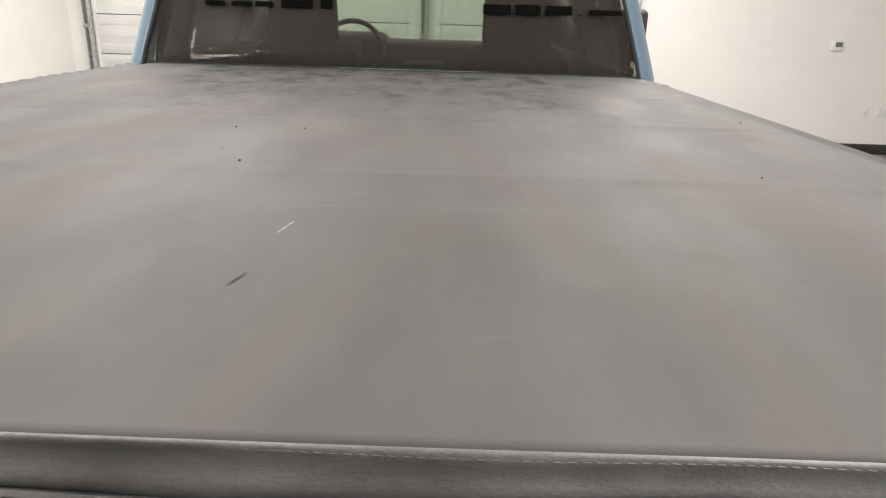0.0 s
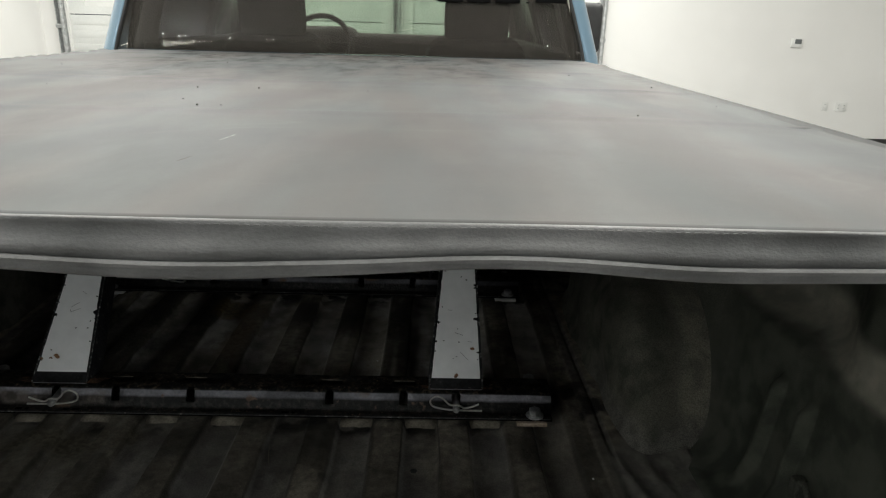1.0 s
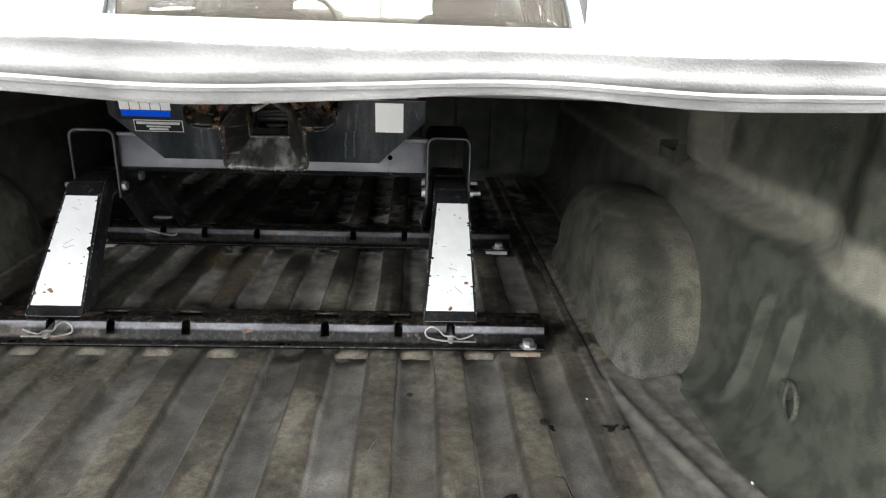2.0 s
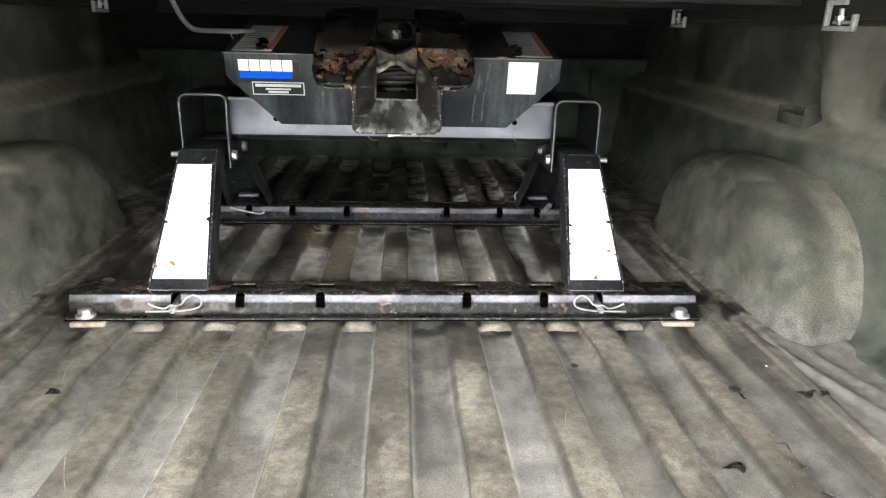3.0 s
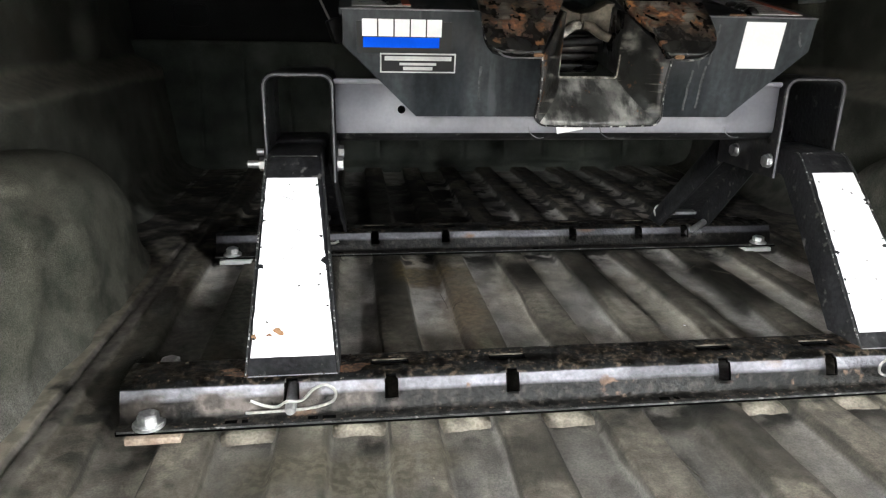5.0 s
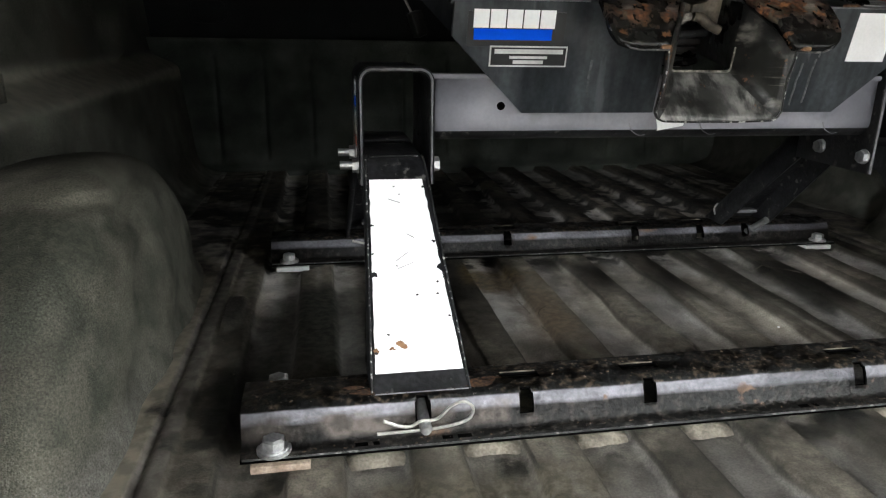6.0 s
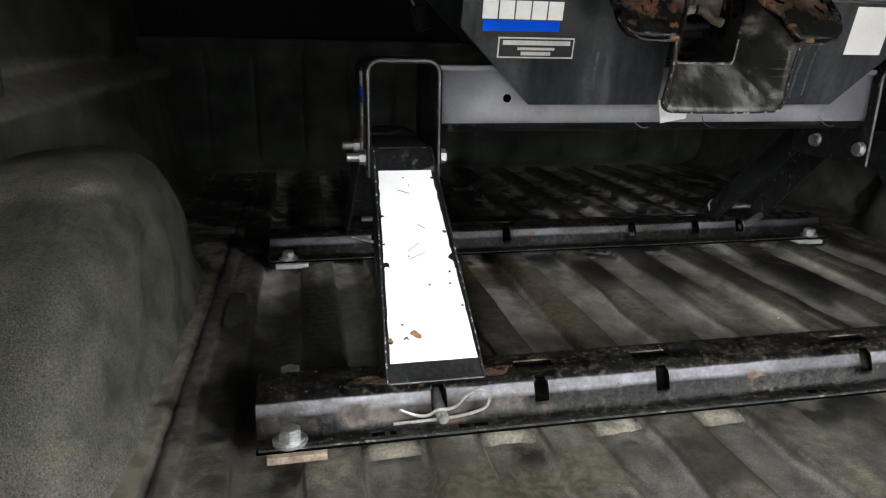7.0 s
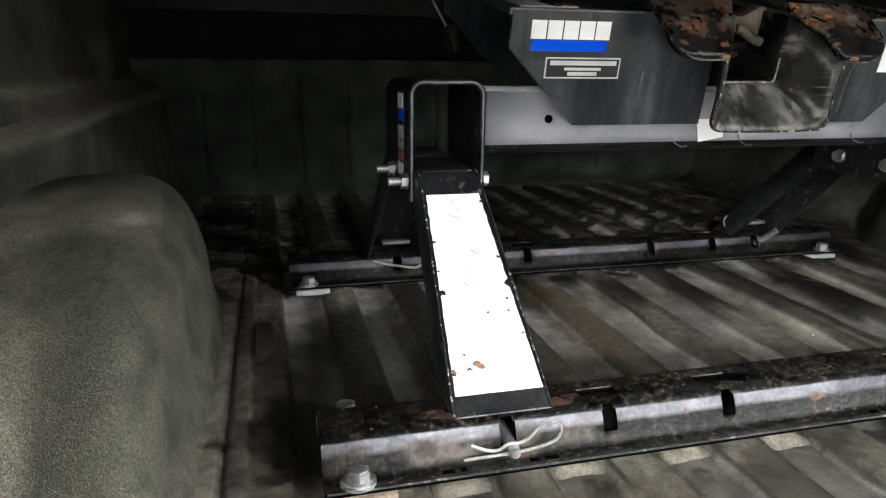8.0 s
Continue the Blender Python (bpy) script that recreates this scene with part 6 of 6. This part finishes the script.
lab("white_label", 0.2085, 0.2625, 0.0015, 0.0600, PRINT, head, 0.0010, "blank white paper label")
# drips and rubbed marks down the face, rust beads at its top edge
for way in (((0.1517, -0.0018), (0.1491, -0.0211), (0.1487, -0.0400), (0.1485, -0.0550)), ((0.1670, 0.0040), (0.1664, -0.0245), (0.1656, -0.0520)), ((0.1744, 0.0560), (0.1720, 0.0300), (0.1698, 0.0060)),
            ((0.2850, 0.0480), (0.2885, 0.0350), (0.2920, 0.0300)), ((-0.1270, -0.0420), (-0.1285, -0.0200), (-0.1275, 0.0000))):
    pts = curve([(a, -0.0003, b) for a, b in way], 8)
    bm = bmesh.new(); tube(bm, pts, 0.0016, 6)
    for v in bm.verts:
        v.co.y = -0.0003 + (v.co.y + 0.0003) * 0.2
        v.co.x += 0.0014 * wob(v.co.x, 0, v.co.z, 70)
    part("scuff", headed(bm), SCUFF, head, "pale dried drip mark")
for x in (0.1905, 0.1985, 0.2035):
    bm = bmesh.new()
    bmesh.ops.create_icosphere(bm, subdivisions=2, radius=0.0036, matrix=Matrix.Translation((x, 0.004, 0.0670)) @ Matrix.Diagonal((1.3, 1.2, 0.7, 1)))
    for v in bm.verts:
        v.co += v.normal * 0.0012 * wob(v.co.x, v.co.y, v.co.z, 210)
    part("rust_bead", headed(bm), MUD, head, "crusted rust bead")
# warning plates on top of the head
for sgn, a, b in ((-1, -0.285, -0.215), (1, 0.222, 0.290)):
    bm = bmesh.new(); slab(bm, [(a, 0.0662), (b, 0.0662), (b, 0.0675), (a, 0.0675)], 0.20, Matrix.Translation((0, 0.012, 0)))
    warn = part("warning_plate", headed(bm), SILVER, head, "worn silver warning plate with a red edge")
    e = b - 0.010 if sgn < 0 else b - 0.012
    bm = bmesh.new(); slab(bm, [(e, 0.0676), (e + 0.010, 0.0676), (e + 0.010, 0.0682), (e, 0.0682)], 0.19, Matrix.Translation((0, 0.016, 0)))
    part("red_edge", headed(bm), REDP, warn)
    for k in range(9):
        bm = bmesh.new(); end = b - 0.018 - 0.018 * abs(wob(k, sgn, 4, 2.3)); slab(bm, [(a + 0.008, 0.0676), (end, 0.0676), (end, 0.0681), (a + 0.008, 0.0681)], 0.0035, Matrix.Translation((0, 0.03 + 0.018 * k, 0)))
        part("print_bar", headed(bm), LCD, warn)
    bm = bmesh.new()
    for k in range(7):
        gx, gy, r = (b - 0.022 if sgn < 0 else a + 0.006) + 0.014 * wob(k, sgn, 0, 3.1), 0.022 + 0.011 * k, 0.007 + 0.003 * wob(k, 2, sgn, 2.7)
        bmesh.ops.create_icosphere(bm, subdivisions=2, radius=r, matrix=Matrix.Translation((gx, gy, 0.067)) @ Matrix.Diagonal((1.2, 1.1, 0.75, 1)))
    for v in bm.verts:
        v.co += v.normal * 0.002 * wob(v.co.x, v.co.y, v.co.z, 160)
    part("grease_smear", headed(bm), GREASE, warn, "lump of black grease over the plate")

# skid plate: thick rounded plate with a slot, bent down at the throat
def skid(sgn):
    bm = bmesh.new()
    inn, out = (-0.034, -0.137) if sgn < 0 else (0.041, 0.142)
    def pt(t, u):
        # t: along from the lip's foot over the bend to the far end, u: inner to outer
        if t < 0.30:
            k = t / 0.30
            # steep black lip, then the flatter rusty ramp
            y, z = (-0.071 + 0.064 * k, 0.031 + 0.062 * k) if k < 0.43 else (-0.0435 + 0.0415 * (k - 0.43) / 0.57, 0.0577 + 0.0203 * (k - 0.43) / 0.57)
        else:
            k = (t - 0.30) / 0.70
            y, z = -0.002 + 0.29 * k, 0.078 + 0.011 * math.sin(min(1, k * 4) * math.pi / 2)
        i = inn + sgn * 0.038 * (1 - min(1, t / 0.30))
        o = out
        if t < 0.10:
            o = out - sgn * 0.020 * (1 - math.sqrt(1 - (1 - t / 0.10) ** 2))
        if t > 0.88:
            o = out - sgn * 0.05 * (1 - math.sqrt(max(0, 1 - ((t - 0.88) / 0.12) ** 2)))
        x = i + (o - i) * u
        return (x, y + 0.0015 * wob(x, t, 0, 30), z + 0.0012 * wob(x, t * 2, 1, 25))
    fs = sheet(bm, steps(0, 0.129, 8)[:-1] + steps(0.129, 0.30, 6)[:-1] + steps(0.30, 0.88, 8)[:-1] + steps(0.88, 1, 6), steps(0, 1, 8), pt)
    for f in fs:
        m = f.calc_center_median()
        f.material_index = 2 if m.y < -0.058 else 0 if m.y < -0.004 else 1
    bmesh.ops.recalc_face_normals(bm, faces=bm.faces)
    plate = thicken(part("skid_plate", headed(bm), [RUST, GREASE, LIP], hitch, "rusty ramp lip under black grease, scraped at its bent edge", smooth=24), 0.009, 0)
    bm = bmesh.new(); tube(bm, [Vector(pt(0.0 if u < 0.8 else 0.10 * (u - 0.8) / 0.2, min(1, u * 1.02))) + Vector((0, -0.005, -0.002)) for u in steps(0.02, 0.98, 18)], 0.0011, 5)
    part("worn_edge", headed(bm), RIM, plate)


skid(-1)
skid(1)
# throat: a tapering U-shaped trough open to the tailgate, its lip bowed and rounded
def throat_point(v, u):
    """v: 0 at the mouth, 1 at the jaws, 2 deep inside; u: down one side, over the floor and up the other."""
    k = min(max(v, 0.0), 1.0) ** 0.9
    cx, hw = 0.0075 + (0.006 - 0.0075) * k, 0.0785 + (0.0390 - 0.0785) * k
    zf, zt, r = -0.0515 + 0.041 * k, 0.030 + 0.038 * k, 0.012 + 0.012 * math.sin(math.pi * k) - 0.007 * k
    y = -0.068 + 0.056 * min(v, 1.0) + 0.112 * max(0.0, v - 1)
    side = -1 if u < 0.5 else 1
    q = abs(u - 0.5) * 2                        # 0 on the middle line, 1 at the top of a side
    if q < 0.5:
        x, z = q / 0.5 * (hw - r), zf
    elif q < 0.7:
        a = (q - 0.5) / 0.2 * math.pi / 2
        x, z = hw - r + r * math.sin(a), zf + r - r * math.cos(a)
    else:
        x, z = hw - 0.003 * (1 - k) * math.sin((q - 0.7) / 0.3 * math.pi), zf + r + (zt - zf - r) * (q - 0.7) / 0.3
    z -= 0.0015 * (1 - k) * (1 - min(1, q / 0.6) ** 2)
    return (cx + side * x, y - 0.002 * (1 - k) * (1 - q * q) * (v < 1), z)


SECTION = [0.5 - a / 2 for a in (1, 0.9, 0.8, 0.7, 0.66, 0.62, 0.58, 0.54, 0.5, 0.25)] + [0.5 + a / 2 for a in (0, 0.25, 0.5, 0.54, 0.58, 0.62, 0.66, 0.7, 0.8, 0.9, 1)]
bm = bmesh.new()
for f in sheet(bm, steps(0, 1, 10) + [1.1, 1.5, 2.0], SECTION, throat_point):
    c = f.calc_center_median()
    f.material_index = 0 if c.y > -0.012 else 1 if c.z < throat_point((c.y + 0.068) / 0.056, 0.20)[2] else 2
bmesh.ops.delete(bm, geom=[f for f in bm.faces if f.calc_center_median().y > -0.011 and f.calc_center_median().z < -0.004], context="FACES")
bmesh.ops.recalc_face_normals(bm, faces=bm.faces)
throat = thicken(part("throat", headed(bm), [TROUGH, SCRAPE, FLANK], hitch, "scraped black steel throat guide", smooth=50), 0.005, 0)
bm = bmesh.new()
tube(bm, [Vector(throat_point(0, u)) + Vector((0, -0.0025, 0)) for u in SECTION], 0.0011, 6)
part("worn_edge", headed(bm), EDGE, throat)
bm = bmesh.new()
tube(bm, [Vector(throat_point(1.0, u)) + Vector((0, -0.002, 0.0012)) + Vector((0.0005, 0.0005, 0.0005)) * wob(u, 3, 1, 40) for u in SECTION[2:-2]], 0.0019, 6)
part("worn_edge", headed(bm), BARE, throat, "bare rubbed rim")
for x in (-0.077, 0.092):
    bm = bmesh.new(); box(bm, x - 0.005, x + 0.006, -0.076, -0.067, 0.029, 0.034, 0.002)
    part("rust_bead", headed(bm), MUD, throat, "bright rusty weld bead")
# back of the throat: locking jaws, each with a rounded arm along its lower edge, round the kingpin's hole
for sgn in SIDES:
    bm = bmesh.new()
    poly = [(0.0006, 0.048), (0.004, 0.0475), (0.012, 0.044), (0.022, 0.038), (0.033, 0.033), (0.042, 0.031), (0.043, 0.073), (0.032, 0.072), (0.024, 0.067), (0.014, 0.062), (0.0006, 0.060)]
    slab(bm, [(0.004 + sgn * u, v) for u, v in poly], 0.03, Matrix.Translation((0, 0.034, 0)), 0.003)
    jaw = part("jaw", headed(bm), JAW, hitch, "scraped locking jaw")
    bm = bmesh.new()
    arm = curve([(0.004 + sgn * u, 0.031 - 0.22 * u, v) for u, v in ((0.003, 0.0465), (0.010, 0.0455), (0.018, 0.0405), (0.027, 0.0355), (0.037, 0.0320))], 6)
    tube(bm, arm, 0.0058, 10)
    for v in bm.verts:
        v.co += v.normal * 0.0006 * wob(v.co.x, v.co.y, v.co.z, 110)
    part("jaw_arm", headed(bm), BARE if sgn < 0 else JAW, jaw, "rubbed steel arm")
bm = bmesh.new()
box(bm, -0.05, 0.058, 0.085, 0.20, -0.03, 0.05, 0.01)
for k in range(4):
    box(bm, -0.033, 0.045, 0.062 + 0.006 * (k % 2), 0.090, -0.020 + 0.0125 * k, -0.0105 + 0.0125 * k, 0.003)
part("locking_block", headed(bm), GREASE, hitch, "greasy black locking block")
bm = bmesh.new()
rod(bm, (0.004, 0.12, 0.076), (0.004, 0.12, 0.092), 0.036, 28)
rod(bm, (0.004, 0.12, 0.092), (0.004, 0.12, 0.102), 0.036, 28, 0.024)
part("pivot_boss", headed(bm), GREASE, hitch, "shiny greased round boss")
bm = bmesh.new(); tube(bm, [(-0.033, 0.055, 0.016), (0.045, 0.055, 0.024)], 0.006, 10)
part("locking_bar", headed(bm), BLACK, hitch)
# release handle rod and its hanging grip
bm = bmesh.new(); tube(bm, curve([(-0.450, 0.395, 1.432), (-0.432, 0.392, 1.392), (-0.412, 0.384, 1.366), (-0.390, 0.374, 1.357), (-0.345, 0.355, 1.3565), (-0.27, 0.325, 1.357)]), 0.0050, 8)
handle = part("release_rod", bm, RAIL, hitch, "bent steel release rod")
bm = bmesh.new(); tube(bm, [(-0.334, 0.405, 1.350), (-0.316, 0.392, 1.313)], 0.0018, 6)
part("lanyard", bm, STEEL, handle)
bm = bmesh.new(); box(bm, -0.009, 0.009, -0.008, 0.008, -0.017, 0.017, 0.0025, 2, Matrix.Translation((-0.309, 0.389, 1.300)) @ pose(0, 0, 0, 0, -20, 25))
part("hanging_tag", bm, TROUGH, handle)


# ---- litter on the liner ----
def leaf_scrap(x, y, r, seed):
    """A shrivelled dark leaf with curled lobes."""
    rr = random.Random(seed)
    bm = bmesh.new()
    n = 14
    rings = []
    for lvl, high in ((0.45, 0.006), (1.0, 0.003)):
        ring = []
        for i in range(n):
            a = 2 * math.pi * i / n
            d = r * lvl * (0.25 + 0.95 * abs(math.sin(1.5 * a + seed)) ** 1.5 + 0.5 * rr.random())
            px, py = x + d * math.cos(a) * 1.25, y + d * math.sin(a)
            ring.append(bm.verts.new((px, py, floor_z(px, py) + 0.0015 + high * rr.random())))
        rings.append(ring)
    c = bm.verts.new((x, y, floor_z(x, y) + 0.005))
    for i in range(n):
        q = (i + 1) % n
        bm.faces.new((c, rings[0][i], rings[0][q]))
        bm.faces.new((rings[0][i], rings[1][i], rings[1][q], rings[0][q]))
    leaf = thicken(part("leaf_scrap", bm, LEAF), 0.0006)
    tagged(leaf, "black shrivelled leaf scrap lying on the bed liner", "leaf scrap", "litter in the truck bed")


for i, (x, y, r) in enumerate(((0.419, -0.400, 0.0085), (0.587, -0.260, 0.0075), (0.606, -0.268, 0.0045), (0.500, -0.242, 0.006), (0.619, -0.472, 0.006), (-0.448, -0.240, 0.0065))):
    leaf_scrap(x, y, r, i)


def paint_chip(x, y, r, seed):
    rr = random.Random(seed)
    bm = bmesh.new()
    slab(bm, [(r * (0.7 + 0.5 * rr.random()) * math.cos(a), r * 0.6 * (0.7 + 0.5 * rr.random()) * math.sin(a)) for a in steps(0, 2 * math.pi * 6 / 7, 6)], 0.0012,
         Matrix.Translation((x, y, floor_z(x, y) + 0.0022)) @ pose(0, 0, 0, 84, 0, 40 * seed))
    tagged(part("paint_chip", bm, PRINT), "small white paint chip on the bed liner", "paint chip", "litter in the truck bed")


for i, (x, y, r) in enumerate(((0.570, -0.463, 0.0032), (0.740, -0.390, 0.0030), (0.570, -0.180, 0.0024), (0.197, 0.218, 0.0020))):
    paint_chip(x, y, r, i + 1)
# cracks split into one worn rib
for pts in (((-0.140, 0.300), (-0.124, 0.316), (-0.108, 0.322), (-0.078, 0.331)), ((-0.150, 0.385), (-0.146, 0.330), (-0.142, 0.250))):
    bm = bmesh.new(); tube(bm, [(q.x, q.y, floor_z(q.x, q.y) + 0.0001) for q in curve([(a, b, 0) for a, b in pts], 8)], 0.0004, 5)
    part("crack", bm, SCRAP, liner, "thin dark crack in a rib")
bm = bmesh.new(); rod(bm, (0.491, -0.242, floor_z(0.491, -0.242) - 0.0005), (0.491, -0.242, floor_z(0.491, -0.242) + 0.0012), 0.0085, 18)
part("drain_plug", bm, RUBBER, liner, "small black plug in the floor")
bm = bmesh.new(); rod(bm, (0.285, -0.145, floor_z(0.285, -0.145) - 0.0005), (0.285, -0.145, floor_z(0.285, -0.145) + 0.001), 0.0055, 14)
part("drain_plug", bm, RUBBER, liner, "small black plug in the floor")


def hair(pts):
    bm = bmesh.new(); tube(bm, [(p.x, p.y, floor_z(p.x, p.y) + 0.0022) for p in curve([(a, b, 0) for a, b in pts], 8)], 0.0012, 5)
    tagged(part("dry_stem", bm, SCRAP), "thin dark dry stem on the bed liner", "dry stem", "litter in the truck bed")


hair([(0.479, -0.374), (0.494, -0.377), (0.501, -0.396), (0.500, -0.409), (0.487, -0.423)])
hair([(0.485, -0.462), (0.492, -0.470), (0.492, -0.481), (0.485, -0.485)])
bm = bmesh.new()
rng = random.Random(9)
for i in range(170):
    x, y = rng.uniform(-0.6, 0.6), rng.uniform(-0.55, 1.2)
    r = rng.uniform(0.0004, 0.0012)
    bmesh.ops.create_icosphere(bm, subdivisions=1, radius=r, matrix=Matrix.Translation((x, y, floor_z(x, y) + r * 0.6)))
tagged(part("grit", bm, DUST), "pale grit scattered over the bed liner", "grit", kind="stuff")
# pale drag marks scuffed into the liner floor
rng = random.Random(31)
for i in range(16):
    x, y, a = rng.uniform(-0.5, 0.5), rng.uniform(-0.5, 0.45), rng.uniform(-0.7, 0.7)
    n_ = rng.uniform(0.02, 0.06)
    if -0.04 < y < 0.09:
        continue
    pts = [(x + n_ * t * math.sin(a) + 0.004 * t * t, y + n_ * t * math.cos(a)) for t in steps(-1, 1, 14)]
    bm = bmesh.new(); tube(bm, [(px, py, floor_z(px, py) + 0.0001) for px, py in pts], 0.00045, 4)
    part("drag_mark", bm, DUST, liner, "pale thin drag mark")
# flakes of rust and dirt crusted on the rails
rng = random.Random(17)
for ry, half, count in ((0.0, 0.52, 900), (0.559, 0.52, 360)):
    bm = bmesh.new()
    for i in range(count):
        x = rng.uniform(-half, half)
        top = rng.random() < 0.75
        y, z = (ry + rng.uniform(0.006, 0.050), BED + 0.0487) if top else (ry + rng.uniform(-0.028, -0.015), BED + 0.0128)
        if any(abs(x - s) < 0.024 for s in SLOTS) and top and abs(y - ry - 0.0255) < 0.010:
            continue
        r = 0.0004 + 0.0013 * rng.random() ** 2
        bmesh.ops.create_icosphere(bm, subdivisions=1, radius=r, matrix=Matrix.Translation((x, y, z)) @ pose(0, 0, 0, 0, 0, rng.uniform(0, 180)) @ Matrix.Diagonal((1.5, 0.9, 0.45, 1)))
    tagged(part("rust_flakes", bm, [FLAKE]), "dark rust flakes and dirt crusted on the mounting rail", "rust flakes", kind="stuff")
